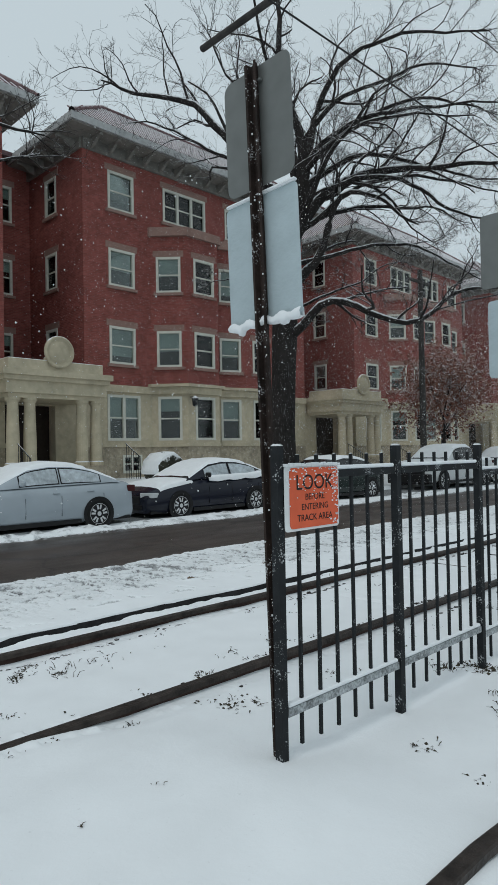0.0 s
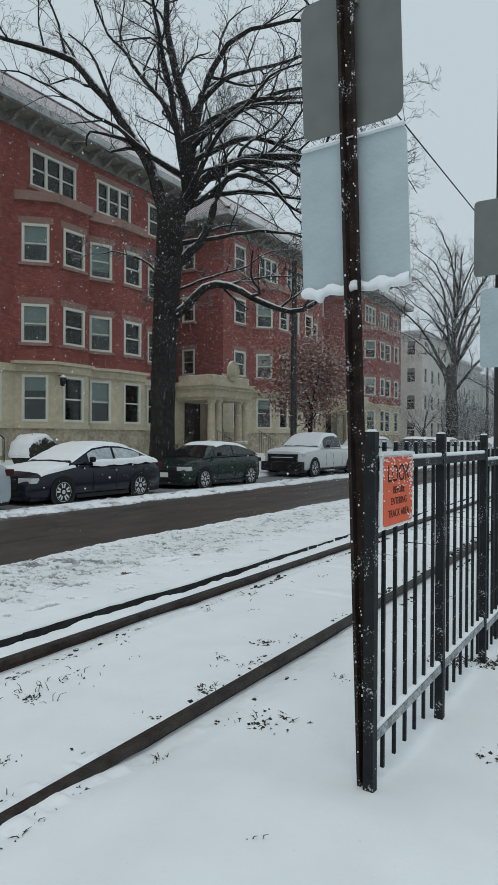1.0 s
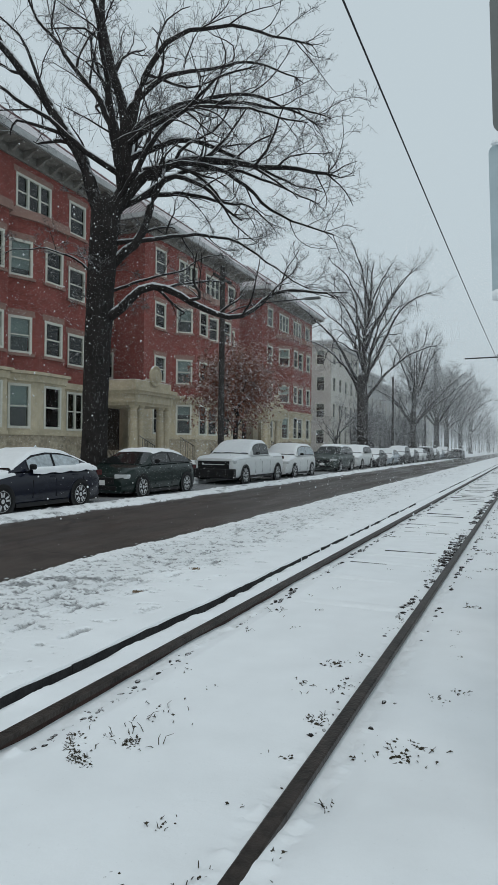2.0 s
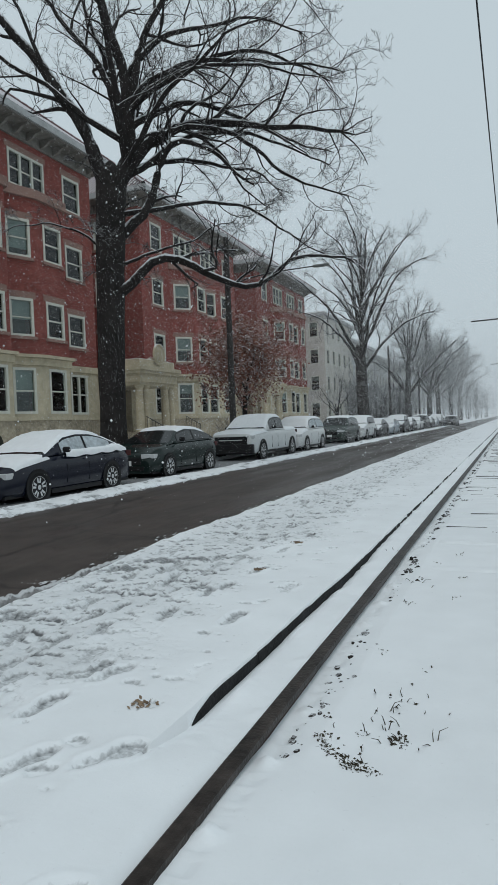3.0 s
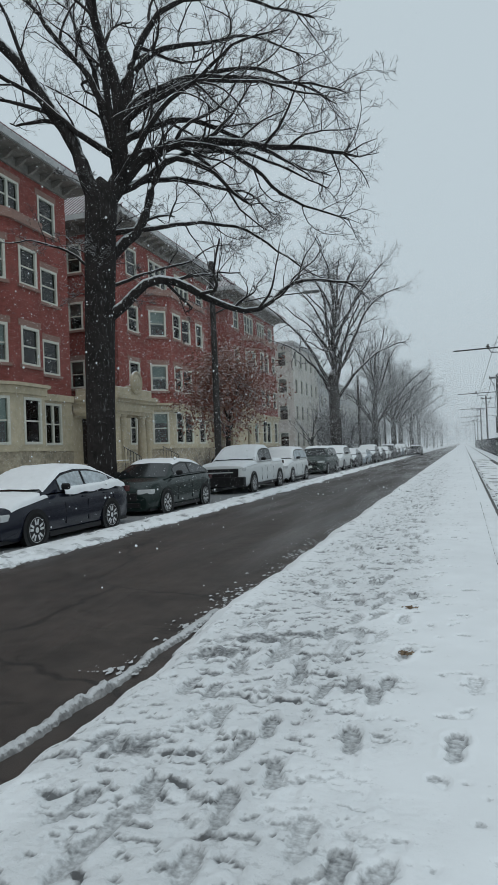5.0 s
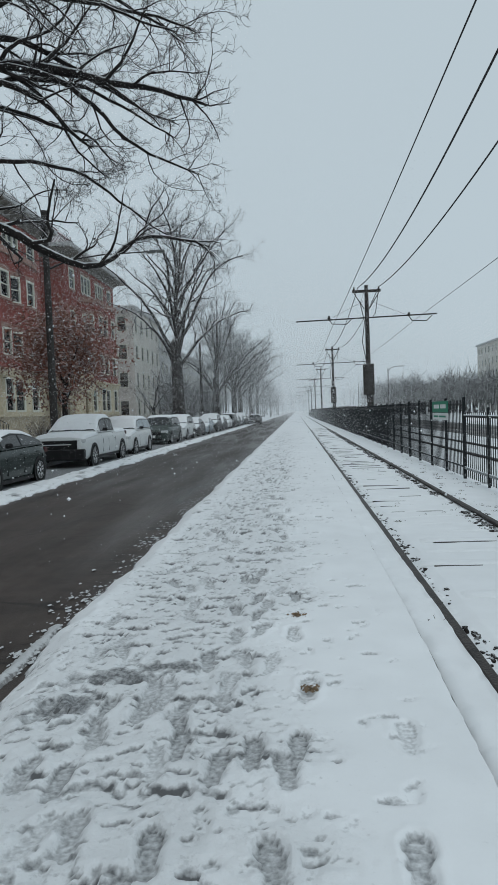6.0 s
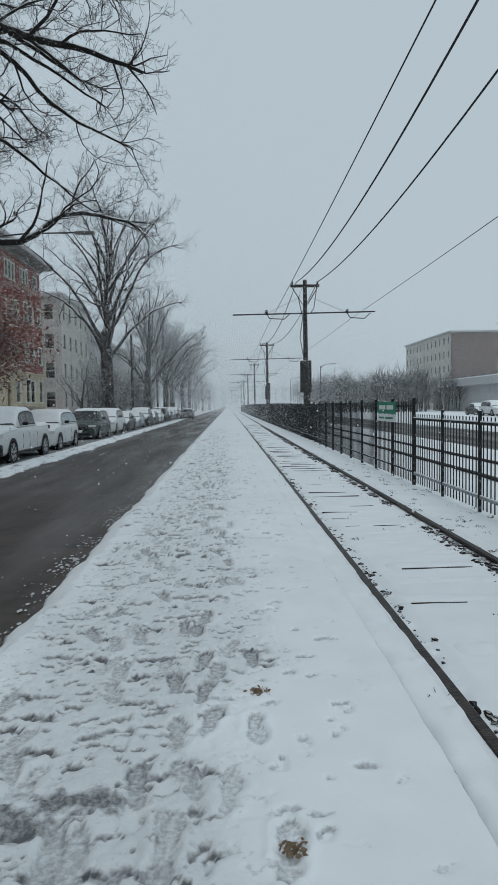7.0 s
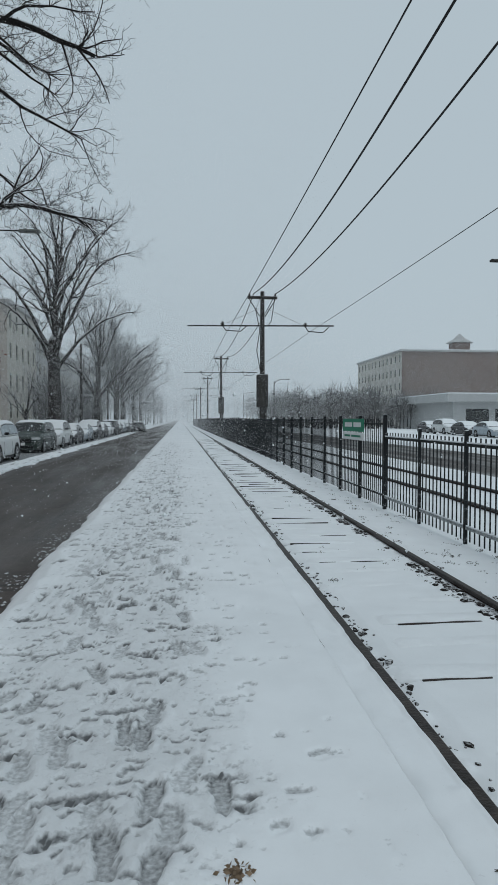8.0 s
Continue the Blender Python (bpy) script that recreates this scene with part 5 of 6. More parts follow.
def far_limbs(seed, fork, n, length, thick):
    r = random.Random(seed)
    out = [(fork, 90 * seed, (82, 70, 86, 72), length * 1.0, thick * 0.95)]
    for i in range(n):
        high = r.random()
        e = 34 + 40 * high + r.uniform(-6, 6)
        out.append((fork * (0.7 + 0.7 * high), 137.5 * i + r.uniform(-15, 15), (e + 14, e + 10, e + 2, e - 4, e - 12), length * (0.86 - 0.12 * high), thick * (1 - 0.35 * high)))
    return out


OVAL_LIMBS = [(7.0, 20, (86, 90, 84, 92), 9.5, 0.25)]
for k in range(21):
    q = k / 20
    OVAL_LIMBS.append((5.2 + 7.6 * q, 22 + 137.5 * k, (50 + 14 * q, 58 + 10 * q, 46 + 14 * q, 30 + 24 * q, 18 + 34 * q), 9.8 - 3.6 * q - (1.6 if k % 3 == 0 else 0.0), 0.19 - 0.08 * q))
bare_tree("street_tree", "tall bare street tree with snow on its limbs, toned paler for haze", (-10.4, 53.5, 0.05), 0.5, 7.0, OVAL_LIMBS, 7, (MIDBARK, MIDTWIG), detail=0.8)
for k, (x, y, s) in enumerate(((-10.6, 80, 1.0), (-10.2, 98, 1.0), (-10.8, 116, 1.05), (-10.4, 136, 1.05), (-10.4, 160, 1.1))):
    bare_tree("street_tree", "bare snowy street tree far down the street, toned paler for haze", (x, y, 0.05), 0.42 * s, 5.5, far_limbs(20 + k, 5.5, 16, 10.4 * s, 0.2), 30 + k, (FARBARK, FARTWIG), levels=3, detail=1.15)
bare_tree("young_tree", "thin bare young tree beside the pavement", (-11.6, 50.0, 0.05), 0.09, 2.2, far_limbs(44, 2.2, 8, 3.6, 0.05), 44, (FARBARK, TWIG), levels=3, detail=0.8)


# ---- parked cars ----
RUBBER = material("tyre_rubber", (0.012, 0.012, 0.012), 0.8, vary=0.2)
ALLOY = material("alloy_rim", (0.6, 0.61, 0.62), 0.4, metal=0.15, vary=0.15, scale=20)
CARGLASS = material("car_glass", (0.012, 0.014, 0.015), 0.08, vary=0.1, spec=0.5)
FROSTGLASS = material("frosted_car_glass", (0.42, 0.47, 0.5), 0.45, vary=0.35, scale=12)
LAMP = material("headlamp_glass", (0.55, 0.57, 0.58), 0.15, vary=0.1, spec=0.5)
TAIL = material("tail_lamp", (0.06, 0.012, 0.012), 0.25, vary=0.1)
BLACKTRIM = material("black_plastic", (0.015, 0.015, 0.016), 0.5, vary=0.2)


def paint(name, colour, rough=0.25):
    return material(name, colour, rough, metal=0.0, vary=0.06, scale=3, spec=0.35)


KINDS = {
    # length, half width, floor, deck line (y, z), cabin line (y, z), roof half width share, wheel centres, wheel radius
    "sedan": (4.55, 0.88, 0.17, [(0, 0.55), (0.08, 0.68), (0.5, 0.82), (1.35, 0.95), (3.9, 1.0), (4.4, 0.98), (4.5, 0.9), (4.55, 0.6)], [(1.15, 0.93), (2.0, 1.36), (2.5, 1.43), (3.0, 1.41), (3.4, 1.32), (4.15, 1.0)], 0.70, (0.92, 3.55), 0.32),
    "hatchback": (4.3, 0.88, 0.18, [(0, 0.55), (0.08, 0.72), (0.5, 0.88), (1.15, 0.98), (3.9, 1.02), (4.2, 0.98), (4.3, 0.6)], [(0.9, 0.93), (1.7, 1.34), (2.25, 1.43), (2.95, 1.39), (3.55, 1.25), (4.12, 1.02)], 0.70, (0.85, 3.5), 0.33),
    "suv": (4.6, 0.92, 0.22, [(0, 0.6), (0.08, 0.85), (0.5, 1.0), (1.25, 1.08), (4.2, 1.1), (4.5, 1.05), (4.6, 0.65)], [(1.1, 1.06), (1.8, 1.58), (2.4, 1.68), (3.6, 1.66), (4.1, 1.55), (4.5, 1.1)], 0.74, (0.88, 3.6), 0.36),
    "pickup": (5.6, 0.97, 0.3, [(0, 0.75), (0.06, 1.02), (0.4, 1.1), (1.5, 1.17), (3.7, 1.18), (5.5, 1.2), (5.55, 1.18), (5.6, 0.75)], [(1.4, 1.16), (2.15, 1.7), (2.7, 1.79), (3.35, 1.78), (3.62, 1.7), (3.7, 1.2)], 0.76, (0.95, 4.55), 0.39),
}


def interp(line, y):
    return float(np.interp(y, [p[0] for p in line], [p[1] for p in line]))


def wheel_parts(parent, x, y, r, side):
    tyre_profile = [(r * 0.62, -0.1), (r * 0.9, -0.105), (r * 0.985, -0.085), (r, -0.05), (r, 0.05), (r * 0.985, 0.085), (r * 0.9, 0.105), (r * 0.62, 0.1)]

    def tyre():
        bm = bmesh.new()
        n = 28
        rings = [[bm.verts.new((z, q * math.cos(2 * math.pi * i / n), q * math.sin(2 * math.pi * i / n))) for i in range(n)] for q, z in tyre_profile]
        for a, b in zip(rings, rings[1:]):
            for i in range(n):
                bm.faces.new((a[i], a[(i + 1) % n], b[(i + 1) % n], b[i]))
        me = raw_mesh("tyre", bm, RUBBER)
        return me

    def rim():
        bm = bmesh.new()
        n = 28
        for (q0, z0), (q1, z1) in (((r * 0.74, 0.098), (r * 0.68, 0.104)), ((r * 0.68, 0.104), (r * 0.64, 0.04))):
            a = [bm.verts.new((z0, q0 * math.cos(2 * math.pi * i / n), q0 * math.sin(2 * math.pi * i / n))) for i in range(n)]
            b = [bm.verts.new((z1, q1 * math.cos(2 * math.pi * i / n), q1 * math.sin(2 * math.pi * i / n))) for i in range(n)]
            for i in range(n):
                bm.faces.new((a[i], a[(i + 1) % n], b[(i + 1) % n], b[i]))
        for k in range(10):
            a = 2 * math.pi * k / 10 + 0.08 * (-1) ** k
            d, e = Vector((0, math.cos(a), math.sin(a))), Vector((0, -math.sin(a), math.cos(a)))
            q = [bm.verts.new(Vector((0.095, 0, 0)) + d * r * 0.1 + e * 0.02), bm.verts.new(Vector((0.095, 0, 0)) + d * r * 0.1 - e * 0.02), bm.verts.new(Vector((0.098, 0, 0)) + d * r * 0.69 - e * 0.022), bm.verts.new(Vector((0.098, 0, 0)) + d * r * 0.69 + e * 0.022)]
            bm.faces.new(q)
        hub = [bm.verts.new((0.102, r * 0.16 * math.cos(2 * math.pi * i / 12), r * 0.16 * math.sin(2 * math.pi * i / 12))) for i in range(12)]
        bm.faces.new(hub)
        return raw_mesh("rim", bm, ALLOY)

    w = child("wheel", shared(("hubplate", r), lambda: raw_mesh("wheel", lathe_x(r * 0.6, -0.05, 0.02), BLACKTRIM)), parent, "", pose(x, y, r, 0, 0, 0 if side > 0 else 180))
    child("tyre", shared(("tyre", r), tyre), w)
    child("rim", shared(("rim", r), rim), w, "spoked alloy rim")


def lathe_x(r, x0, x1, n=24):
    bm = lathe([(r, x0), (r, x1)], n)
    bmesh.ops.transform(bm, matrix=pose(0, 0, 0, 0, 90, 0), verts=bm.verts[:])
    return bm


def skin(rows, mat, name, parent, label="", smooth=True):
    """A surface through rows of points."""
    n = len(rows[0])
    vs = [p for r in rows for p in r]
    fs = [(j * n + i, j * n + i + 1, (j + 1) * n + i + 1, (j + 1) * n + i) for j in range(len(rows) - 1) for i in range(n - 1)]
    me = mesh_of(name, vs, fs, mat, smooth)
    return child(name, me, parent, label)


def car(kind, label, category, at, coat, snow, glass_front="snow", turn=0.0, group="cars parked along the kerb"):
    """A car facing -y: body, cabin, glass, wheels, lamps, mirrors, snow cover. snow lists the covered areas."""
    L, W, zf, deck, cabin, rw, wheels, r = KINDS[kind]
    c = thing(category.replace(" ", "_"), label, category, group, at=at, turn=turn)

    def wide(y):
        q = min(y, L - y)
        return W * (0.80 + 0.20 * min(1.0, q / 0.55) ** 0.5)

    ys = sorted({*np.linspace(0, L, 23).round(3), 0.04, 0.1, L - 0.04, L - 0.1, *[p[0] for p in deck]})
    rows = []
    for y in ys:
        w, zt = wide(y), interp(deck, y)
        mid = zf + (zt - zf) * 0.42
        half = [(w * 0.86, zf), (w * 0.97, zf + 0.1), (w, mid), (w * 0.985, zf + (zt - zf) * 0.75), (w * 0.93, zt - 0.045), (w * 0.82, zt - 0.006), (w * 0.45, zt + 0.02), (0, zt + 0.03)]
        rows.append([(x, y, z) for x, z in half] + [(-x, y, z) for x, z in half[-2::-1]])
    body = skin(rows, coat, "body", c)
    for y in (ys[0], ys[-1]):
        rr = rows[0] if y == ys[0] else rows[-1]
        child("bumper", mesh_of("bumper", rr, [tuple(range(len(rr)))], coat), c)
    part("underbody", boxes((-W * 0.85, W * 0.85, 0.1, L - 0.1, zf - 0.02, zf + 0.05)), BLACKTRIM, c)

    cy = sorted({*np.linspace(cabin[0][0], cabin[-1][0], 19).round(3), *[p[0] for p in cabin]})

    def ring(y, out=0.0):
        zt, belt = interp(cabin, y), interp(deck, y) - 0.01
        k = max(0.0, zt - belt)
        top = max(p[1] for p in cabin)
        share = min(1.0, k / (top - belt + 1e-6))
        w0 = wide(y) * 0.93
        w1 = w0 + (W * rw - w0) * share
        return [(w0 + out, belt), (w0 + (w1 - w0) * 0.85 + out, belt + k * 0.85), (w1 * 0.9, belt + k * 0.97 + out), (w1 * 0.5, zt + out), (0, zt + 0.015 + out)]

    crow = []
    for y in cy:
        h = ring(y)
        crow.append([(x, y, z) for x, z in h] + [(-x, y, z) for x, z in h[-2::-1]])
    skin(crow, coat, "cabin", c)
    a, b = cabin[0][0], cabin[1][0]
    e, f = cabin[-2][0], cabin[-1][0]

    def glass_strip(y0, y1, name, mat):
        out = []
        for y in np.linspace(y0, y1, 7):
            h = ring(y, 0.012)
            k = [(h[1][0] * 0.93, h[1][1] + 0.01), (h[2][0] * 0.95, h[2][1] + 0.004), h[3], h[4]]
            out.append([(x, y, z) for x, z in k] + [(-x, y, z) for x, z in k[-2::-1]])
        return skin(out, mat, name, c)

    glass_strip(a + 0.10, b - 0.03, "windscreen", CARGLASS)
    glass_strip(e + 0.05, f - 0.12, "rear_window", CARGLASS)
    span = (b - 0.25, e + (f - e) * (0.35 if kind != "pickup" else 0.0))
    cuts = [span[0], span[0] + (span[1] - span[0]) * 0.48, span[1]]
    for side in (1, -1):
        for y0, y1 in zip(cuts, cuts[1:]):
            out = []
            for y in np.linspace(y0 + 0.04, y1 - 0.04, 6):
                h = ring(y)
                (x0, z0), (x1, z1) = h[0], h[1]
                out.append([(side * (x0 + (x1 - x0) * q + 0.009), y, z0 + (z1 - z0) * q) for q in (0.14, 0.9)])
            pane = skin(out, FROSTGLASS if "side" in snow else CARGLASS, "side_window", c)
            rim = []
            for y in np.linspace(y0 + 0.012, y1 - 0.012, 6):
                h = ring(y)
                (x0, z0), (x1, z1) = h[0], h[1]
                rim.append([(side * (x0 + (x1 - x0) * q + 0.005), y, z0 + (z1 - z0) * q) for q in (0.08, 0.97)])
            skin(rim, BLACKTRIM, "window_trim", pane, "black window surround")
        part("wing_mirror", shifted(boxes((-0.09, 0.09, -0.05, 0.05, -0.06, 0.06)), side * (W + 0.07), a + 0.62, interp(deck, a + 0.6) + 0.09), BLACKTRIM if kind != "sedan" or coat is not SILVER else coat, c, bevel=0.03)
        for y in wheels:
            arch = lathe_x(r + 0.055, 0, 0.012, 28)
            part("wheel_arch", shifted(arch, side * (wide(y) - 0.001) - (0.012 if side < 0 else 0), y, r), BLACKTRIM, c)
            wheel_parts(c, side * (W - 0.085), y, r, side)
        hz = interp(deck, 0.3)
        hl = bmesh.new()
        box(hl, W * 0.52, W * 0.86, -0.012, 0.3, hz - 0.21, hz - 0.09)
        for v in hl.verts:
            if v.co.x > W * 0.7 and v.co.y < 0.1:
                v.co.y += 0.1
            if v.co.x > W * 0.7:
                v.co.x += 0.055
            v.co.x *= side
        part("headlamp", hl, LAMP, c, bevel=0.012)
        tz = interp(deck, L - 0.2)
        tl = bmesh.new()
        box(tl, W * 0.55, W * 0.86, L - 0.2, L + 0.012, tz - 0.22, tz - 0.08)
        for v in tl.verts:
            if v.co.x > W * 0.7:
                v.co.x += 0.04
            v.co.x *= side
        part("tail_lamp", tl, TAIL, c, bevel=0.01)
        for y in (cuts[1] - 0.12, cuts[2] - 0.3):
            part("door_handle", boxes((side * W * 0.985 - 0.012, side * W * 0.985 + 0.014, y - 0.08, y + 0.08, zf + (interp(deck, y) - zf) * 0.78, zf + (interp(deck, y) - zf) * 0.78 + 0.03)), coat, c, bevel=0.006)
        for y in (cuts[0] + 0.12, cuts[1], cuts[2] + 0.02):
            h0, h1 = zf + 0.16, zf + (interp(deck, y) - zf) * 0.72
            part("door_seam", boxes((side * W * 0.99 - 0.012, side * W * 0.99 + 0.0092, y - 0.0018, y + 0.0018, h0, h1)), BLACKTRIM, c)
        part("side_skirt", boxes((side * W * 0.93 - 0.05, side * W * 0.93 + 0.05, wheels[0] + r + 0.1, wheels[1] - r - 0.1, zf - 0.02, zf + 0.07)), BLACKTRIM, c)
    gz = interp(deck, 0.1)
    big = kind == "pickup"
    part("grille", boxes((-W * (0.7 if big else 0.5), W * (0.7 if big else 0.5), -0.02, 0.04, gz - (0.44 if big else 0.3), gz - (0.07 if big else 0.1))), BLACKTRIM, c, "black grille", bevel=0.01)
    if kind == "pickup":
        part("front_bumper", boxes((-W * 0.96, W * 0.96, -0.12, 0.12, 0.3, 0.66)), BLACKTRIM, c, "dark front bumper", bevel=0.03)
        part("grille_bar", boxes((-W * 0.5, W * 0.5, -0.03, -0.021, gz - 0.22, gz - 0.19)), coat, c)
    else:
        part("intake", boxes((-W * 0.6, W * 0.6, -0.018, 0.05, zf + 0.08, zf + 0.2)), BLACKTRIM, c, bevel=0.01)
    part("number_plate", boxes((-0.15, 0.15, -0.035, -0.021, zf + 0.22, zf + 0.36)), WHITE, c, "plain pale plate")
    part("number_plate", boxes((-0.15, 0.15, L + 0.002, L + 0.014, 0.55, 0.68)), WHITE, c, "plain pale plate")

    def snow_sheet(points, thick, name):
        """Snow lying on a patch of surface: raised in the middle, thin at the rim."""
        m, n = len(points), len(points[0])
        up, r2 = [], random.Random(len(points) * 7 + int(at[1] * 3))
        for j, row in enumerate(points):
            new_row = []
            for i, p in enumerate(row):
                rim_d = min(i, n - 1 - i, j, m - 1 - j)
                t = -0.004 if rim_d == 0 else thick * (0.75 if rim_d == 1 else 1.0) * r2.uniform(0.85, 1.15)
                new_row.append((p[0], p[1], p[2] + t))
            up.append(new_row)
        skin(up, SNOWTOP, name, c, "settled snow")

    def across(y0, y1, n, fn):
        out = []
        for y in np.linspace(y0, y1, n):
            h = fn(y)
            out.append([(x, y, z) for x, z in h] + [(-x, y, z) for x, z in h[-2::-1]])
        return out

    def top_of_deck(share):
        def fn(y):
            w, zt = wide(y), interp(deck, y)
            pts = [(0.955, -0.075), (0.93, -0.04), (0.88, -0.02), (0.82, -0.004), (0.62, 0.01), (0.4, 0.022), (0.2, 0.027), (0, 0.03)]
            return [(w * q * share, zt + d) for q, d in pts]
        return fn

    def top_of_cabin(y):
        h = ring(y)
        p1, p2 = Vector(h[1]), Vector(h[2])
        out = [tuple(p1.lerp(p2, q)) for q in (0.05, 0.35, 0.7)] + [h[2]]
        out += [tuple(Vector(h[2]).lerp(Vector(h[3]), q)) for q in (0.35, 0.7)] + [h[3], tuple(Vector(h[3]).lerp(Vector(h[4]), 0.5)), h[4]]
        return out

    if "hood" in snow:
        snow_sheet(across(0.14 if "nose" in snow else 0.34, a + 0.2, 11, top_of_deck(1.0)), 0.05, "hood_snow")
    if "screen" in snow:
        snow_sheet(across(a + 0.1, b + 0.1, 9, top_of_cabin), 0.035, "windscreen_snow")
    if "roof" in snow:
        snow_sheet(across(b - 0.02, e + 0.05, 13, top_of_cabin), 0.05, "roof_snow")
    if "rear" in snow:
        snow_sheet(across(e, f - 0.02, 9, top_of_cabin), 0.035, "rear_window_snow")
    if "boot" in snow and L - f > 0.12:
        snow_sheet(across(f - 0.05, L - 0.08, 7, top_of_deck(1.0)), 0.045, "boot_snow")
    if "bed" in snow:
        snow_sheet(across(3.8, L - 0.05, 9, top_of_deck(1.0)), 0.05, "bed_snow")
    if "belt" in snow:
        for side in (1, -1):
            out = []
            for y in np.linspace(a + 0.7, f - 0.1, 16):
                h = ring(y)
                out.append([(side * (h[0][0] + 0.062), y, h[0][1] - 0.05 - 0.04 * abs(math.sin(y * 5))), (side * (h[0][0] + 0.05), y, h[0][1] + 0.02), (side * (h[0][0] - 0.0), y, h[0][1] + 0.07), (side * (h[1][0] + 0.004), y, h[0][1] + 0.11 + 0.02 * math.sin(y * 9))])
            skin(out, SNOWTOP, "window_ledge_snow", c, "snow along the window ledge")
    return c


SILVER = paint("silver_paint", (0.37, 0.42, 0.46))
BLACKBLUE = paint("black_blue_paint", (0.010, 0.012, 0.022), 0.22)
DARKGREEN = paint("dark_green_paint", (0.012, 0.022, 0.02), 0.25)
WHITEPAINT = paint("white_paint", (0.62, 0.64, 0.64), 0.35)
GREENGREY = paint("grey_green_paint", (0.04, 0.055, 0.05), 0.3)
DARKGREY = paint("dark_grey_paint", (0.03, 0.03, 0.033), 0.3)
ROAD_Z = -0.125
ALL = ("hood", "nose", "screen", "roof", "rear", "boot")
car("sedan", "silver sedan thinly coated with snow, parked at the kerb", "car", (-8.62, 4.92, ROAD_Z), SILVER, ("hood", "screen", "roof", "rear", "side"))
car("sedan", "black sedan with thick snow on bonnet, windscreen and roof", "car", (-8.82, 10.0, ROAD_Z), BLACKBLUE, ("hood", "screen", "roof", "rear", "boot", "belt", "side"))
car("hatchback", "dark green hatchback with snow only on its roof", "car", (-8.92, 15.75, ROAD_Z), DARKGREEN, ("roof",))
car("pickup", "white pickup truck under snow with black grille", "pickup truck", (-9.02, 23.2, ROAD_Z), WHITEPAINT, ("hood", "nose", "screen", "roof", "bed"))
car("suv", "white sport utility car covered with snow", "car", (-9.1, 29.6, ROAD_Z), WHITEPAINT, ALL + ("side",))
car("suv", "dark green sport utility car dusted with snow", "car", (-9.15, 38.2, ROAD_Z), GREENGREY, ("roof",))
for k, (kind, coat, cover) in enumerate((("suv", WHITEPAINT, ALL), ("sedan", DARKGREY, ALL), ("sedan", SILVER, ALL), ("suv", DARKGREY, ALL), ("hatchback", DARKGREY, ALL), ("sedan", WHITEPAINT, ALL), ("suv", DARKGREY, ("roof",)), ("sedan", DARKGREY, ALL), ("sedan", SILVER, ALL), ("suv", DARKGREY, ALL), ("sedan", WHITEPAINT, ALL))):
    car(kind, "snow-covered car in the long parked row", "car", (-9.2, 44.0 + k * 5.6, ROAD_Z), coat, cover)
car("sedan", "dark car standing in the street far off", "car", (-6.9, 92.0, ROAD_Z), DARKGREY, ("roof",), group="")
for k, (kind, coat, cover) in enumerate((("suv", DARKGREY, ("roof",)), ("sedan", DARKGREY, ALL), ("sedan", SILVER, ALL), ("hatchback", DARKGREY, ALL), ("suv", WHITEPAINT, ALL), ("sedan", DARKGREY, ALL))):
    car(kind, "snowy car parked beyond the second street", "car", (25.5 + 0.6 * k, 46.0 + k * 6.4, 0.05), coat, cover, group="cars parked beyond the tracks")


# ---- street furniture and planting on the far pavement ----
LEAF = material("dead_leaf", (0.21, 0.095, 0.07), 0.85, vary=0.45, scale=10, snow=0.5, snow_low=0.5)
HEDGE = material("evergreen_leaf", (0.035, 0.035, 0.026), 0.85, vary=0.5, scale=10, snow=0.9, snow_low=0.35)
SHRUB = material("bare_shrub_twig", (0.09, 0.07, 0.055), 0.9, vary=0.4, scale=10, snow=0.6, snow_low=0.4)

u = thing("utility_pole", "dark wooden utility pole on the pavement", "pole", at=(-10.4, 26.7, 0.0))
part("pole", lathe([(0.15, -0.3), (0.14, 3), (0.11, 9.5)], 12), POLE, u)
part("crossarm", boxes((-0.05, 0.05, -0.9, 0.9, 8.9, 9.02)), POLE, u, bevel=0.01)
vs, fs = tube([(0.1, 0, 7.3), (0.9, 0, 7.6), (2.2, 0, 7.73), (4.0, 0, 7.75)], [0.035, 0.032, 0.028, 0.026], 6)
arm = child("lamp_arm", mesh_of("lamp_arm", vs, fs, POLE, True), u, "long arm of a street lamp")
part("lamp_head", boxes((3.9, 4.6, -0.1, 0.1, 7.69, 7.79)), GALV, arm, "grey lamp head with snow on top", bevel=0.025)
for y in (66.0, 88.0, 112.0):
    p = thing("utility_pole", "dark wooden utility pole farther along the pavement", "pole", "poles along the pavement", at=(-10.3, y, 0))
    part("pole", lathe([(0.14, -0.3), (0.1, 8.5)], 10), POLE, p)


def leaf_cloud(count, centre, radii, size, seed, mat, name, shell=0.55):
    """Many small folded leaves in an uneven cloud."""
    r = random.Random(seed)
    vs, fs = [], []
    while len(fs) < count * 2:
        d = Vector((r.gauss(0, 1), r.gauss(0, 1), r.gauss(0, 1))).normalized()
        q = (shell + (1 - shell) * r.random()) * (0.72 + 0.5 * noise.noise(d * 2.2 + Vector((seed, 0, 0))))
        p = Vector(centre) + Vector((d.x * radii[0], d.y * radii[1], d.z * radii[2])) * q
        a = Vector((r.gauss(0, 1), r.gauss(0, 1), r.gauss(0, 0.6))).normalized()
        b = a.orthogonal().normalized()
        w = size * r.uniform(0.6, 1.3)
        o = len(vs)
        vs += [p - a * w, p + b * w * 0.5 + Vector((0, 0, w * 0.2)), p + a * w, p - b * w * 0.5 + Vector((0, 0, w * 0.2))]
        fs += [(o, o + 1, o + 2), (o, o + 2, o + 3)]
    return mesh_of(name, vs, fs, mat)


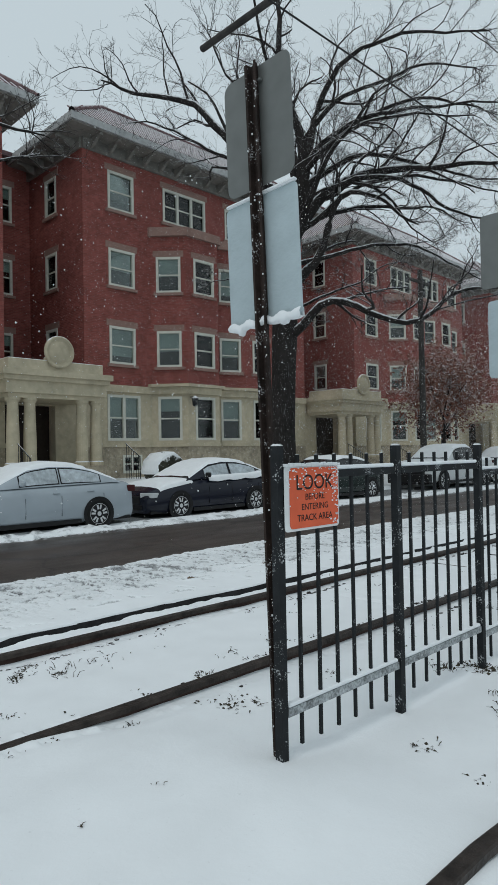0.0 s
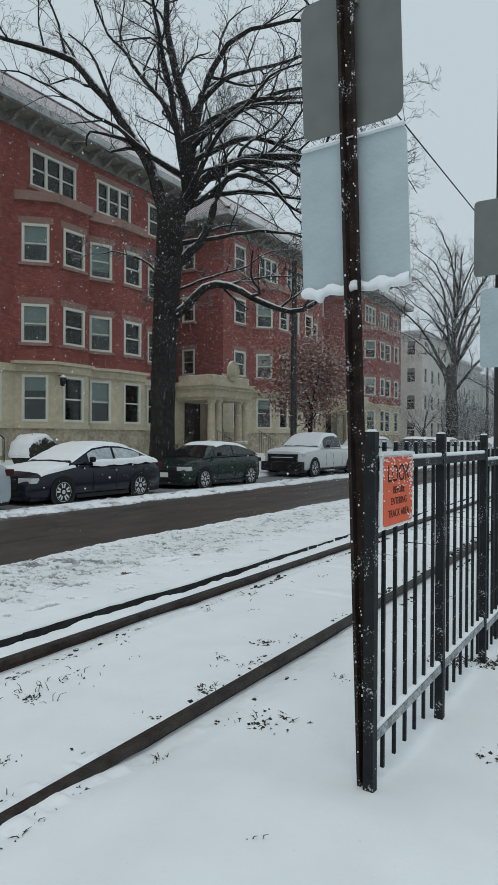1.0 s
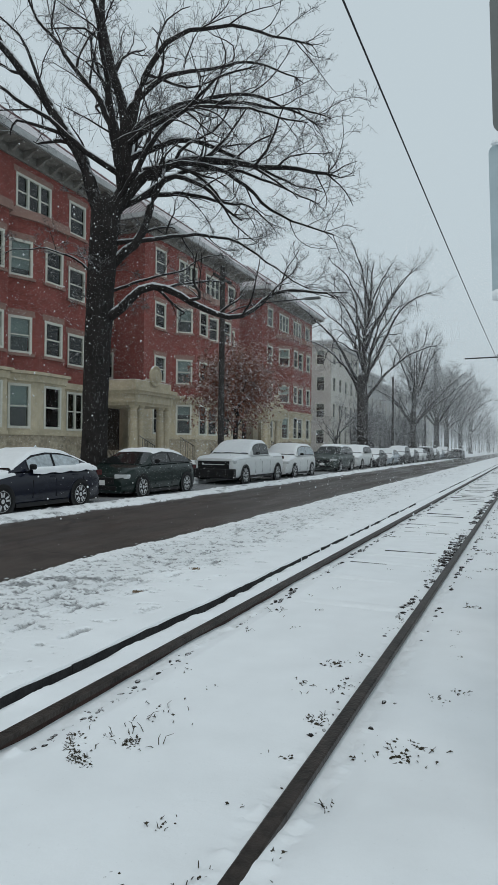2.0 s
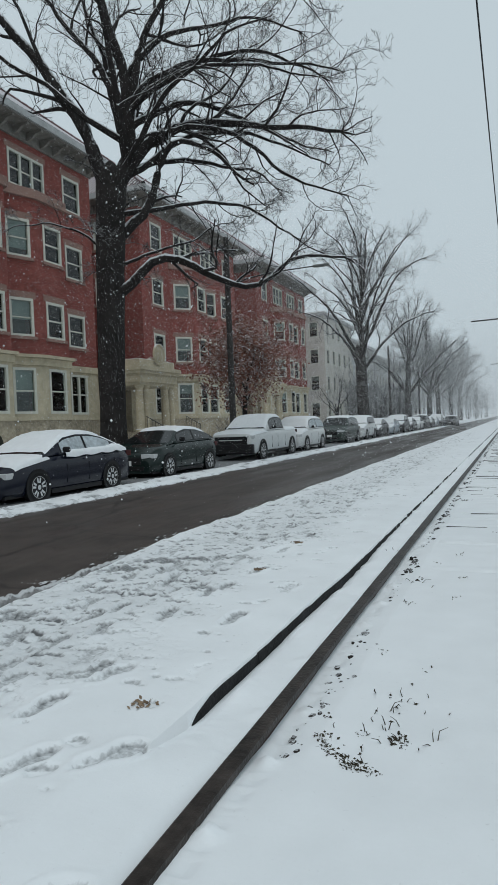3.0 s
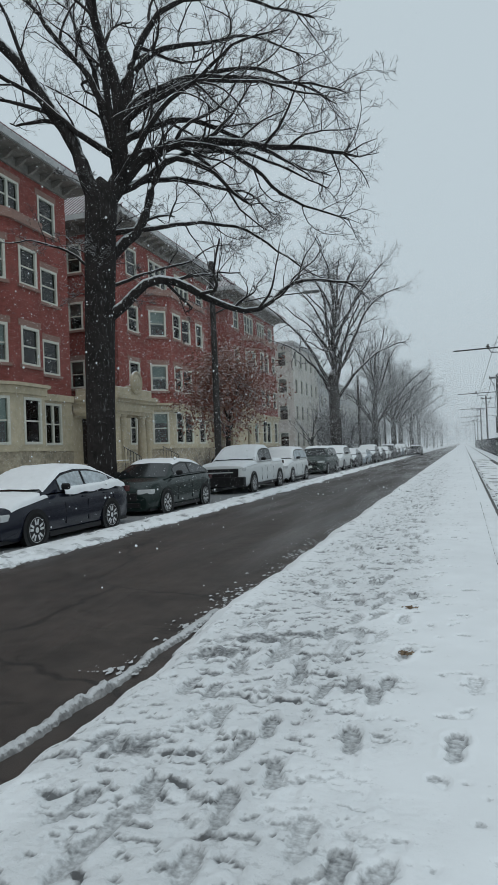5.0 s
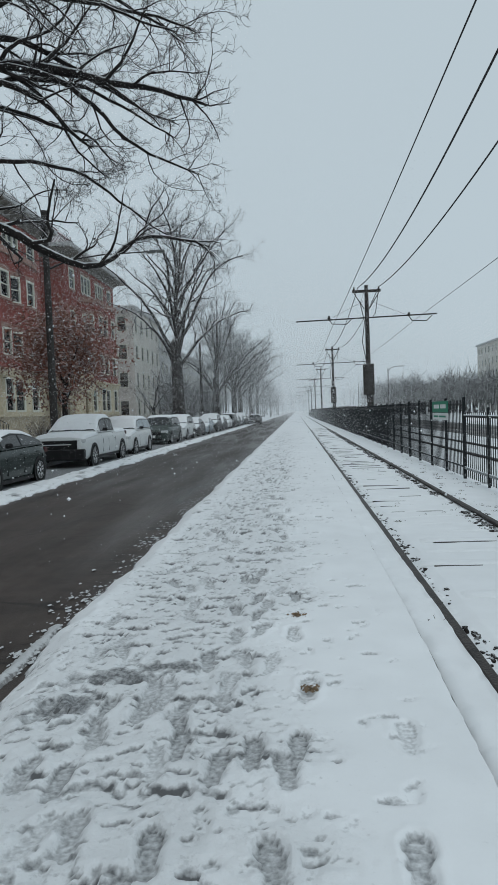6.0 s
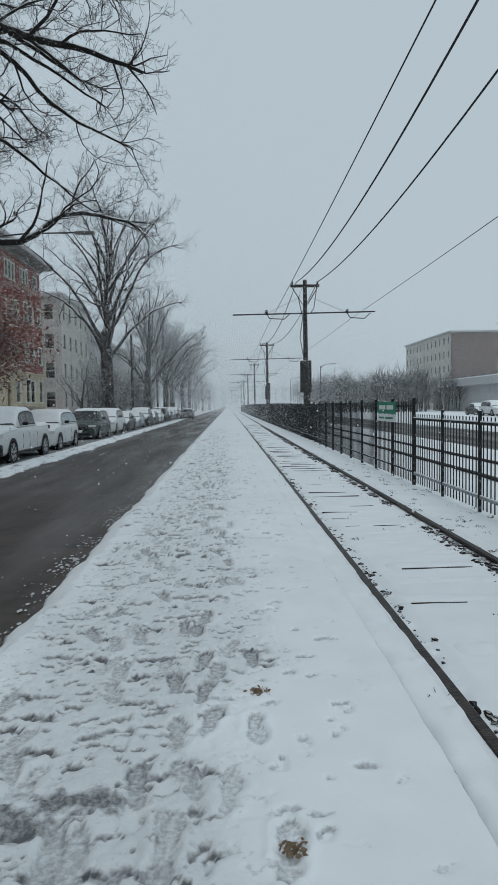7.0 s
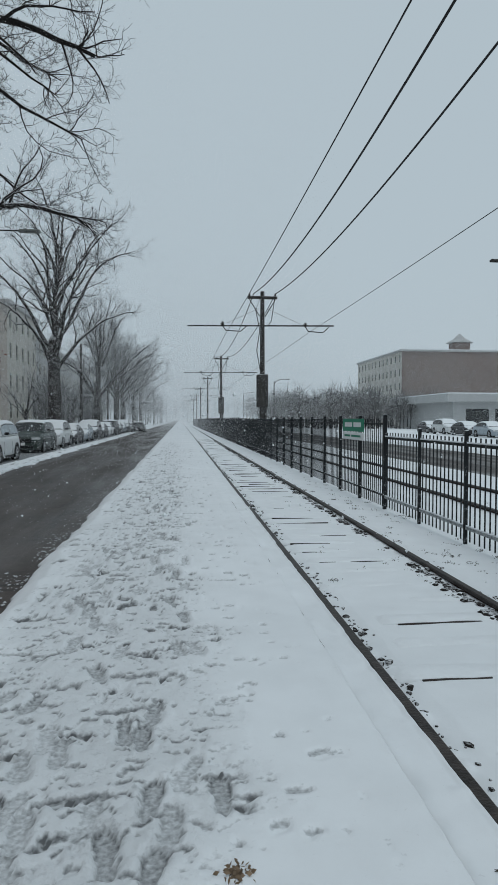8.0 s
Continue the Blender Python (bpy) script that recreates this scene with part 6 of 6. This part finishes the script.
t = bare_tree("oak_tree", "small oak holding rusty brown leaves dusted with snow", (-11.0, 29.6, 0.1), 0.13, 2.6, far_limbs(61, 2.6, 10, 3.6, 0.08), 61, (BARK, TWIG), levels=3, detail=0.8)
tagged(child("leaves", leaf_cloud(9500, (0, 0, 4.3), (3.6, 3.6, 3.2), 0.085, 62, LEAF, "leaves", 0.25), t, "rusty brown withered leaves"), kind="stuff")

hd = thing("clipped_shrub", "drum-shaped clipped evergreen shrub plastered with snow", "shrub", at=(-12.4, 13.85, 0.42), turn=-90)
core = lathe([(0.1, -0.5), (0.5, -0.48), (0.55, -0.4), (0.56, 0.38), (0.5, 0.46), (0.1, 0.48)], 20)
bmesh.ops.transform(core, matrix=pose(0, 0, 0.52, -90, 0, 0), verts=core.verts[:])
part("core", core, HEDGE, hd, smooth=True)
tagged(child("leaves", leaf_cloud(2200, (0, 0, 0.52), (0.62, 0.56, 0.62), 0.035, 71, HEDGE, "leaves", 0.8), hd), kind="stuff")
rows = []
for k in range(15):
    a = radians(-10 + 128 * k / 14)
    d = 0.60 + 0.02 * math.sin(k * 1.7)
    rows.append([(d * q * math.cos(a), y, 0.52 + d * q * math.sin(a)) for y, q in ((-0.5, 0.86), (-0.46, 1.0), (-0.2, 1.03), (0.1, 1.02), (0.34, 1.0), (0.4, 0.9))])
skin(rows, SNOWTOP, "snow_cap", hd, "snow plastered over the top")


def bare_shrub(at, size, seed):
    r = random.Random(seed)
    b = Bundle()
    for i in range(70):
        p = Vector((r.gauss(0, 0.12), r.gauss(0, 0.12), 0)) * size
        d = Vector((r.gauss(0, 0.5), r.gauss(0, 0.5), 1)).normalized()
        pts = [p]
        for k in range(5):
            d = (d + Vector((r.gauss(0, 0.2), r.gauss(0, 0.2), r.gauss(0, 0.1)))).normalized()
            pts.append(pts[-1] + d * size * 0.2 * r.uniform(0.7, 1.2))
        b.add(*tube(pts, [0.012, 0.01, 0.008, 0.006, 0.005, 0.003], 3))
    sh = thing("bare_shrub", "leafless shrub with snow on its twigs before the house", "shrub", "shrubs before the houses", at=at)
    tagged(child("twig_spray", b.mesh("twig_spray", SHRUB), sh), kind="stuff")


for k, (x, y, q) in enumerate(((-13.5, 21.5, 1.0), (-14.5, 24.5, 1.2), (-13.6, 33.5, 1.5), (-14.2, 35.2, 1.4), (-13.8, 38.5, 1.5), (-13.5, 42, 1.4), (-14, 46, 1.5), (-13.7, 52.5, 1.5), (-14.0, 57, 1.4))):
    bare_shrub((x, y, float(np.interp(x, PROFILE_X, PROFILE_Z)) - 0.03), q, 90 + k)


def lantern(x, y, z):
    s = thing("wall_lantern", "small dark lantern on the stone front", "lamp", "lanterns on the house fronts", at=(x, y, z))
    part("bracket", boxes((-0.3, 0.0, -0.02, 0.02, 0.2, 0.24)), IRON, s)
    part("lantern_body", lathe([(0.05, -0.2), (0.11, -0.15), (0.13, 0.1), (0.16, 0.14), (0.04, 0.24)], 8), IRON, s)
    part("snow_cap", lathe([(0.15, 0.145), (0.09, 0.2), (0.03, 0.26)], 8), SNOWTOP, s)


for k in (0, 1, 2):
    lantern(-16.62, 18.75 + 17.93 * k, 3.7)

# ---- beyond the second street ----
plain_house("apartment_house", "brown five-storey apartment house beyond the tracks", 0, 0, 34, 60, 15.6, BROWNBRICK, 5, 12, PALE)
bh = [o for o in scene.objects if o.get("label", "").startswith("brown five-storey")][0]
bh.matrix_basis = pose(45, 172, 0.4, 0, 0, 180)
part("cupola", boxes((-17, -13.5, 26, 29.5, 15.9, 18.2)), BROWNBRICK, bh, "small roof cupola", bevel=0.1)
part("cupola_roof", lathe([(3.0, 18.2), (1.5, 19.0), (0.2, 20.2)], 8, (-15.25, 27.75, 0)), EAVE, bh)
lowb = thing("shop_building", "low shop building with a grey canopy", "house", at=(39, 98, 0.1))
part("wall", boxes((0, 40, 0, 24, -0.3, 4.2)), GREYWALL, lowb)
part("canopy", boxes((-1.5, 41, -1.5, 25, 4.2, 5.4)), GREYWALL, lowb, "grey canopy fascia", bevel=0.05)
part("roof", boxes((-1.3, 40.8, -1.3, 24.8, 5.404, 5.55)), SNOWTOP, lowb, "snowy flat roof")
for i in range(8):
    part("shop_window", boxes((2 + i * 4.6, 5.6 + i * 4.6, -0.06, -0.02, 0.7, 3.2)), CARGLASS, lowb)


def woods(name, label, x0, x1, y0, y1, h0, h1, count, seed, mat):
    """Far massed bare trees: many slender upright sprays of twigs."""
    r = random.Random(seed)
    b = Bundle()
    for i in range(count):
        x, y = r.uniform(x0, x1), r.uniform(y0, y1)
        h = r.uniform(h0, h1)
        b.add(*tube([(x, y, 0), (x + r.gauss(0, 0.3), y, h * 0.5), (x + r.gauss(0, 0.8), y, h * 0.8)], [0.16, 0.10, 0.03], 4))
        for k in range(40):
            z = h * r.uniform(0.25, 0.8)
            d = Vector((r.gauss(0, 1), r.gauss(0, 1), abs(r.gauss(0.6, 0.6)))).normalized()
            l = h * r.uniform(0.15, 0.36)
            p = Vector((x, y, z))
            m = p + d * l * 0.5 + Vector((r.gauss(0, 0.2), r.gauss(0, 0.2), 0.2))
            b.add(*tube([p, m, p + d * l + Vector((0, 0, l * 0.2))], [0.05, 0.035, 0.012], 3))
    return tagged(new(name, b.mesh(name, mat)), label, "woods", kind="stuff")


# Distant twigs are paler again, haze put into the base colour.
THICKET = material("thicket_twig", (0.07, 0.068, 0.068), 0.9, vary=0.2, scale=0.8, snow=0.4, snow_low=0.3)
HAZEWOOD = material("far_hazed_wood_twig", (0.09, 0.09, 0.092), 0.9, vary=0.2, scale=0.6, snow=0.6, snow_low=0.3)
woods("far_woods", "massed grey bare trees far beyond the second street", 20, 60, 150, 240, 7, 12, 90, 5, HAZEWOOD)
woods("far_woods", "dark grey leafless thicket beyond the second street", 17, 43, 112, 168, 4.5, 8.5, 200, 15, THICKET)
woods("far_woods", "grey snowy trees closing the end of the street, toned paler for haze", -26, -9, 175, 330, 10, 15, 80, 6, HAZEWOOD)
woods("far_woods", "snowy trees on the horizon, toned paler for haze", -120, 160, 420, 520, 14, 20, 60, 8, HAZEWOOD)
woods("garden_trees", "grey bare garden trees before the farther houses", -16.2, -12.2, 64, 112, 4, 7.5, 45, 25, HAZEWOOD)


def street_lamp(x, y, sides):
    s = thing("street_lamp", "tall %s street lamp beyond the tracks" % ("twin-armed" if len(sides) > 1 else "single-armed"), "lamp", "street lamps of the second street", at=(x, y, 0))
    part("pole", lathe([(0.12, -0.2), (0.08, 8.2)], 10), POLE, s)
    for d in sides:
        vs, fs = tube([(0, 0, 7.8), (d * 0.4, 0, 8.25), (d * 1.0, 0, 8.5), (d * 2.0, 0, 8.6)], 0.05, 6)
        child("arm", mesh_of("arm", vs, fs, POLE, True), s)
        part("lamp_head", boxes((d * 2.3 - 0.35, d * 2.3 + 0.35, -0.12, 0.12, 8.5, 8.62)), POLE, s, bevel=0.03)


for x, y, sides in ((14.8, 32, (-1, 1)), (14.8, 116, (1,)), (14.8, 170, (1,))):
    street_lamp(x, y, sides)


# ---- tracks: sleepers, ballast and weeds in the snow ----
def sleepers():
    r = random.Random(14)
    bed = thing("track_bed", "snow-covered timber sleepers under the tram rails", "track")
    wood = shared("sleeper", lambda: raw_mesh("sleeper", boxes((-0.42, 0.42, -0.11, 0.11, -0.12, 0.0)), TIMBER))
    cover = shared("sleeper_snow", lambda: raw_mesh("sleeper_snow", snow_bar(), SNOWTOP))
    y = 6.3
    while y < 60:
        z = -0.054 + r.uniform(-0.010, 0.009)
        if r.random() < (0.45 if y < 9 else 0.15):
            y += 0.6
        o = child("sleeper", wood, bed, "", pose(0.75 + r.uniform(-0.15, 0.15), y, z, r.uniform(-1, 1), r.uniform(-1.5, 1.5), r.uniform(-1.5, 1.5)))
        child("snow_layer", cover, o, "", pose(0, 0.012, 0.0))
        y += r.uniform(0.52, 0.66)


def snow_bar():
    """A soft loaf of snow that thins out at both ends and behind."""
    bm = bmesh.new()
    rows = []
    for i in range(15):
        u = -1 + 2 * i / 14
        q = max(0.0, 1 - abs(u) ** 12)
        front = -0.100 + 0.012 * math.sin(7 * u) * math.sin(3 * u + 1)
        rows.append([bm.verts.new((0.62 * u, y, z * q - 0.05 * (1 - q))) for y, z in ((front, -0.03), (front + 0.004, 0.002), (front + 0.014, 0.009), (0.05, 0.011), (0.14, 0.0), (0.22, -0.04))])
    for p, n in zip(rows, rows[1:]):
        for k in range(5):
            bm.faces.new((p[k], n[k], n[k + 1], p[k + 1]))
    for f in bm.faces:
        f.smooth = True
    return bm


sleepers()


def stone_scatter():
    r = random.Random(21)
    b = Bundle()
    spots = []
    for i in range(5800):
        y = 1.2 + 55 * r.random() ** 1.4
        clump = math.sin(y * 2.3) + math.sin(y * 5.9 + 1) + math.sin(y * 0.83)
        if clump < r.uniform(-1.6, 1.4):
            continue
        c = r.choice([1.40, 1.41, 1.43, 1.44, 1.42, 1.6, 0.1, 0.09])
        if y < (2.7 if c < 1 else 3.4) or (c > 1 and y < 6.5 and r.random() < 0.55):
            continue
        spots.append((c + math.copysign(abs(r.gauss(0, 0.05)), c - 1.5 if c > 1 else 1), y, (0.006 + 0.026 * r.random() ** 2.2) * (1.5 if 1.2 < c < 1.5 and y > 9 else 0.9 if y > 6 else 0.55)))
    zs = ground_height(np.array([q[0] for q in spots]), np.array([q[1] for q in spots]))
    for (x, y, s), z0 in zip(spots, zs):
        vs, fs = [], []
        turn = r.uniform(0, 3)
        for ring, (zz, q) in enumerate(((-0.5, 0.8), (0.15, 1.0), (0.55, 0.5))):
            for k in range(6):
                a = k * math.pi / 3 + 0.5 * ring + turn
                e = s * q * r.uniform(0.55, 1.5)
                vs.append(Vector((x + e * math.cos(a), y + 1.3 * e * math.sin(a), float(z0) + s * zz)))
        for ring in (0, 1):
            for k in range(6):
                m = (k + 1) % 6
                fs.append((ring * 6 + k, ring * 6 + m, ring * 6 + 6 + m, ring * 6 + 6 + k))
        fs.append(tuple(range(12, 18)))
        b.add(vs, fs)
    tagged(new("ballast", b.mesh("ballast", BALLAST, False)), "dark ballast stones poking through snow along the rails", "ballast", kind="stuff")


stone_scatter()


def weeds():
    """Dead stalks and small leaves that poke through the snow."""
    b = Bundle()

    def tuft(x, y, n, size, seed, flat=False):
        r = random.Random(seed)
        z0 = float(ground_height(np.array([x]), np.array([y]))[0])
        for i in range(n // 6):
            q = size * r.uniform(0.1, 0.26)
            o = Vector((x + r.gauss(0, size * 0.5), y + r.gauss(0, size * 0.5), z0))
            ring = [o + Vector((q * r.uniform(0.6, 1.4) * math.cos(k * 1.047), q * r.uniform(0.6, 1.4) * math.sin(k * 1.047), -0.004)) for k in range(6)]
            b.add(ring + [o + Vector((0, 0, q * 0.7))], [(k, (k + 1) % 6, 6) for k in range(6)])
        for i in range(n):
            p = Vector((x + r.gauss(0, size * 0.6), y + r.gauss(0, size * 0.6), z0 - 0.01))
            d = Vector((r.gauss(0, 0.8), r.gauss(0, 0.8), 0.45 if flat else 1.3)).normalized()
            l = size * r.uniform(0.2, 0.9)
            m = p + d * l * 0.6
            b.add(*tube([p, m, m + (d + Vector((r.gauss(0, 0.5), r.gauss(0, 0.5), -0.5))) * l * 0.4], [0.003, 0.0022, 0.001], 3))
            if r.random() < (0.8 if flat else 0.3):
                a = Vector((r.gauss(0, 1), r.gauss(0, 1), 0.3)).normalized() * r.uniform(0.006, 0.014)
                c = a.orthogonal().normalized() * 0.006
                b.add([m - a, m + c, m + a, m - c], [(0, 1, 2, 3)])

    wr = random.Random(33)
    for k, (x, y, n, q) in enumerate(((0.26, 2.93, 46, 0.035), (0.30, 2.84, 50, 0.04), (0.37, 2.78, 66, 0.045), (0.44, 2.72, 70, 0.04), (0.51, 2.68, 46, 0.035), (0.40, 3.0, 34, 0.03), (0.56, 2.98, 60, 0.04), (0.60, 2.94, 40, 0.03), (0.24, 3.13, 20, 0.03))):
        tuft(x, y, n, q, 200 + k, flat=(k % 3 > 0))
    for k in range(12):
        tuft(wr.uniform(0.2, 0.75), wr.uniform(2.85, 3.5), 3, 0.10, 500 + k)
    for k in range(9):
        tuft(wr.uniform(2.9, 3.6), wr.uniform(4.1, 5.8), 30, 0.09, 240 + k, flat=(k % 2 == 0))
    for k in range(210):
        tuft(wr.choice([wr.uniform(0.15, 1.35), wr.uniform(1.6, 2.5), wr.uniform(1.25, 1.45)]), 2.0 + 28 * wr.random() ** 1.2, wr.randint(3, 14), 0.05, 300 + k, flat=(k % 3 > 0))
    for k in range(70):
        tuft(wr.choice([wr.uniform(1.62, 2.5), wr.uniform(2.5, 2.75)]), 5.5 + 16 * wr.random(), wr.randint(8, 24), 0.07, 700 + k, flat=(k % 3 > 0))
    tuft(-0.12, 6.79, 4, 0.07, 401)
    for k, (x, y, n, q) in enumerate(((1.84, 3.38, 34, 0.07), (1.9, 3.5, 20, 0.08), (1.91, 4.28, 16, 0.05), (2.93, 3.75, 40, 0.06), (3.3, 3.62, 18, 0.06), (2.41, 4.92, 40, 0.08), (2.5, 5.1, 40, 0.09), (2.67, 5.07, 60, 0.1), (2.8, 5.2, 60, 0.1), (1.18, 4.56, 40, 0.07), (1.36, 3.15, 24, 0.05), (1.35, 3.63, 40, 0.06), (0.28, 5.85, 8, 0.12), (1.1, 4.1, 8, 0.1), (0.31, 11.23, 24, 0.05), (2.04, 12.39, 30, 0.09), (1.1, 11.94, 16, 0.05), (2.2, 9.0, 24, 0.08), (2.3, 10.4, 24, 0.09))):
        tuft(x, y, n, q, 420 + k, flat=(k % 3 < 2))
    tagged(new("dead_weeds", b.mesh("dead_weeds", WEED, False)), "dead dark weeds poking out of the snow", "weeds", kind="stuff")


weeds()


def leaf_clump(x, y, seed):
    """Wet brown leaves trodden into the snow."""
    r = random.Random(seed)
    z = float(ground_height(np.array([x]), np.array([y]))[0]) + 0.001
    b = Bundle()
    for i in range(60):
        p = Vector((x + r.gauss(0, 0.026), y + r.gauss(0, 0.024), z + r.uniform(-0.004, 0.012)))
        a = Vector((r.gauss(0, 1), r.gauss(0, 1), r.gauss(0, 0.35))).normalized() * r.uniform(0.008, 0.018)
        c = a.orthogonal().normalized() * r.uniform(0.005, 0.009)
        b.add([p - a, p + c, p + a, p - c], [(0, 1, 2, 3)])
    tagged(new("dead_leaves", b.mesh("dead_leaves", PATHLEAF, False)), "wet brown leaves trodden into the snow of the path", "leaves", kind="stuff")


PATHLEAF = material("wet_brown_leaf", (0.2, 0.145, 0.095), 0.6, vary=0.45, scale=40)
for k, (x, y) in enumerate(((-1.04, 5.5), (-0.58, 2.8), (-1.10, 6.8))):
    leaf_clump(x, y, 900 + k)


def slush_ridge():
    """Broken ridge of grey slush between the lane and the gutter."""
    r = random.Random(40)
    vs, fs = [], []
    ys = np.arange(-2, 7.2, 0.03)
    for y in ys:
        x = -3.025 - 0.04 * float(wave(np.array([y]), 41, 3.0)[0])
        fade = min(1, (7.2 - y) / 1.5) * (0.68 + 0.2 * math.sin(y * 3.1) + 0.2 * math.sin(y * 11.3) * math.sin(y * 4.7))
        h = 0.06 * fade * r.uniform(0.6, 1.2)
        w = 0.046 * r.uniform(0.75, 1.25)
        vs += [(x - w * 1.4, y, -0.15), (x - w * 0.7, y, -0.135 + h * 0.7 * r.uniform(0.6, 1.2)), (x, y, -0.13 + h), (x + w * 0.7, y, -0.135 + h * 0.5 * r.uniform(0.6, 1.2)), (x + w, y, -0.15)]
    n = len(ys)
    fs = [(j * 5 + i, j * 5 + i + 1, j * 5 + 6 + i, j * 5 + 5 + i) for j in range(n - 1) for i in range(4)]
    tagged(new("slush_ridge", mesh_of("slush_ridge", vs, fs, SLUSH, True)), "low ridge of grey slush along the gutter", "slush", kind="stuff")
    b = Bundle()
    for i in range(2000):
        y = 5.2 + 30 * r.random() ** 1.5
        if math.sin(y * 1.9) + math.sin(y * 4.7 + 2) < r.uniform(-1.8, 0.8):
            continue
        x = -2.93 - abs(r.gauss(0, 0.17)) - (0.02 if y > 7 else 0)
        s = 0.006 + 0.022 * r.random() ** 2.5
        p = Vector((x, y, -0.13))
        pts = [p + Vector(d) * s * r.uniform(0.6, 1.4) for d in ((1, 0, 0), (-1, 0, 0), (0, 1.6, 0), (0, -1.6, 0), (0, 0, 0.4))]
        b.add(pts, [(0, 2, 4), (2, 1, 4), (1, 3, 4), (3, 0, 4)])
    for i in range(700):
        y = 4 + 40 * r.random() ** 1.3
        x = -7.02 + abs(r.gauss(0, 0.1)) - 0.01 * y
        s = 0.008 + 0.03 * r.random() ** 2
        p = Vector((x, y, -0.13))
        pts = [p + Vector(d) * s * r.uniform(0.6, 1.4) for d in ((1, 0, 0), (-1, 0, 0), (0, 1.6, 0), (0, -1.6, 0), (0, 0, 0.8))]
        b.add(pts, [(0, 2, 4), (2, 1, 4), (1, 3, 4), (3, 0, 4)])
    tagged(new("slush_crumbs", b.mesh("slush_crumbs", SLUSH, False)), "crumbs of grey slush at the road margins", "slush", kind="stuff")


slush_ridge()


def flake_material():
    """Thin flakes that let half of the light through."""
    m = bpy.data.materials.new("snow_flake")
    m.use_nodes = True
    n, l = m.node_tree.nodes, m.node_tree.links
    n.remove(n["Principled BSDF"])
    mix, front, back = n.new("ShaderNodeMixShader"), n.new("ShaderNodeBsdfDiffuse"), n.new("ShaderNodeBsdfTranslucent")
    mix.inputs[0].default_value = 0.5
    for q in (front, back):
        q.inputs["Color"].default_value = (0.95, 0.96, 0.97, 1)
    l.new(front.outputs[0], mix.inputs[1])
    l.new(back.outputs[0], mix.inputs[2])
    l.new(mix.outputs[0], n["Material Output"].inputs["Surface"])
    return m


FLAKE = flake_material()


def snowfall(name, label, count, y0, y1, side, top, size, seed):
    """Fine scraps of a far snowfall, together thick enough to veil the distance."""
    r = np.random.default_rng(seed)
    y = 1 / (1 / y0 - r.random(count) * (1 / y0 - 1 / y1))
    x = r.uniform(side[0], side[1], count)
    z = 0.1 + r.random(count) * top
    keep = ((x > -17.0) | (y > 70)) & ((np.abs(x + 9.2) > 1.2) | (z > 2.2) | (y > 110))
    p, y = np.stack([x, y, z], -1)[keep], y[keep]
    n = len(p)
    a = r.normal(size=(n, 3))
    a /= np.linalg.norm(a, axis=1)[:, None]
    b = np.cross(a, r.normal(size=(n, 3)))
    b /= np.linalg.norm(b, axis=1)[:, None]
    s = (size * y * r.uniform(0.6, 1.4, n))[:, None]
    verts = np.stack([p + a * s, p - a * s * 0.5 + b * s * 0.87, p - a * s * 0.5 - b * s * 0.87], 1).reshape(-1, 3)
    me = bpy.data.meshes.new(name)
    me.vertices.add(n * 3)
    me.vertices.foreach_set("co", verts.ravel())
    me.loops.add(n * 3)
    me.loops.foreach_set("vertex_index", np.arange(n * 3))
    me.polygons.add(n)
    me.polygons.foreach_set("loop_start", np.arange(0, n * 3, 3))
    me.materials.append(FLAKE)
    me.update(calc_edges=True)
    tagged(new(name, me), label, "snowfall", kind="stuff")


snowfall("distant_snowfall", "thin snow falling over the near street", 60000, 12.0, 26.0, (-17.0, -1.0), 13.0, 0.00042, 80)
snowfall("distant_snowfall", "fine snow falling over the street and the tracks", 200000, 26.0, 60.0, (-17.0, 4.0), 14.0, 0.00038, 81)
snowfall("distant_snowfall", "dense far snowfall veiling the end of the street", 380000, 60.0, 330.0, (-22.0, 14.0), 15.0, 0.00034, 82)
snowfall("distant_snowfall", "far snowfall beyond the second street", 190000, 60.0, 330.0, (14.0, 52.0), 15.0, 0.00031, 83)


def falling_snow():
    """Snowflakes hanging in the air over the street."""
    r = random.Random(77)
    b = Bundle()
    n = 0
    while n < 7000:
        x, y, z = r.uniform(-17, 4), r.uniform(1.5, 34), r.uniform(0.1, 8.5)
        if x > -3.5 and z > 1.9:
            continue
        # keep the walking line clear
        if -2.6 < x < 5.6 and y < 9.5 and z < 3.2:
            continue
        if x < -7 and z < 2.2:
            continue
        s = r.choice((0.005, 0.005, 0.006, 0.007, 0.008, 0.011, 0.017)) * (1 + 0.02 * y)
        p = Vector((x, y, z))
        pts = [p + Vector(d) * s * r.uniform(0.7, 1.2) for d in ((1, 0, 0), (-1, 0, 0), (0, 1, 0), (0, -1, 0), (0, 0, 1), (0, 0, -1))]
        b.add(pts, [(0, 2, 4), (2, 1, 4), (1, 3, 4), (3, 0, 4), (2, 0, 5), (1, 2, 5), (3, 1, 5), (0, 3, 5)])
        n += 1
    tagged(new("falling_snow", b.mesh("falling_snow", SNOWTOP, False)), "loose white snowflakes falling over the street", "snowfall", kind="stuff")


falling_snow()
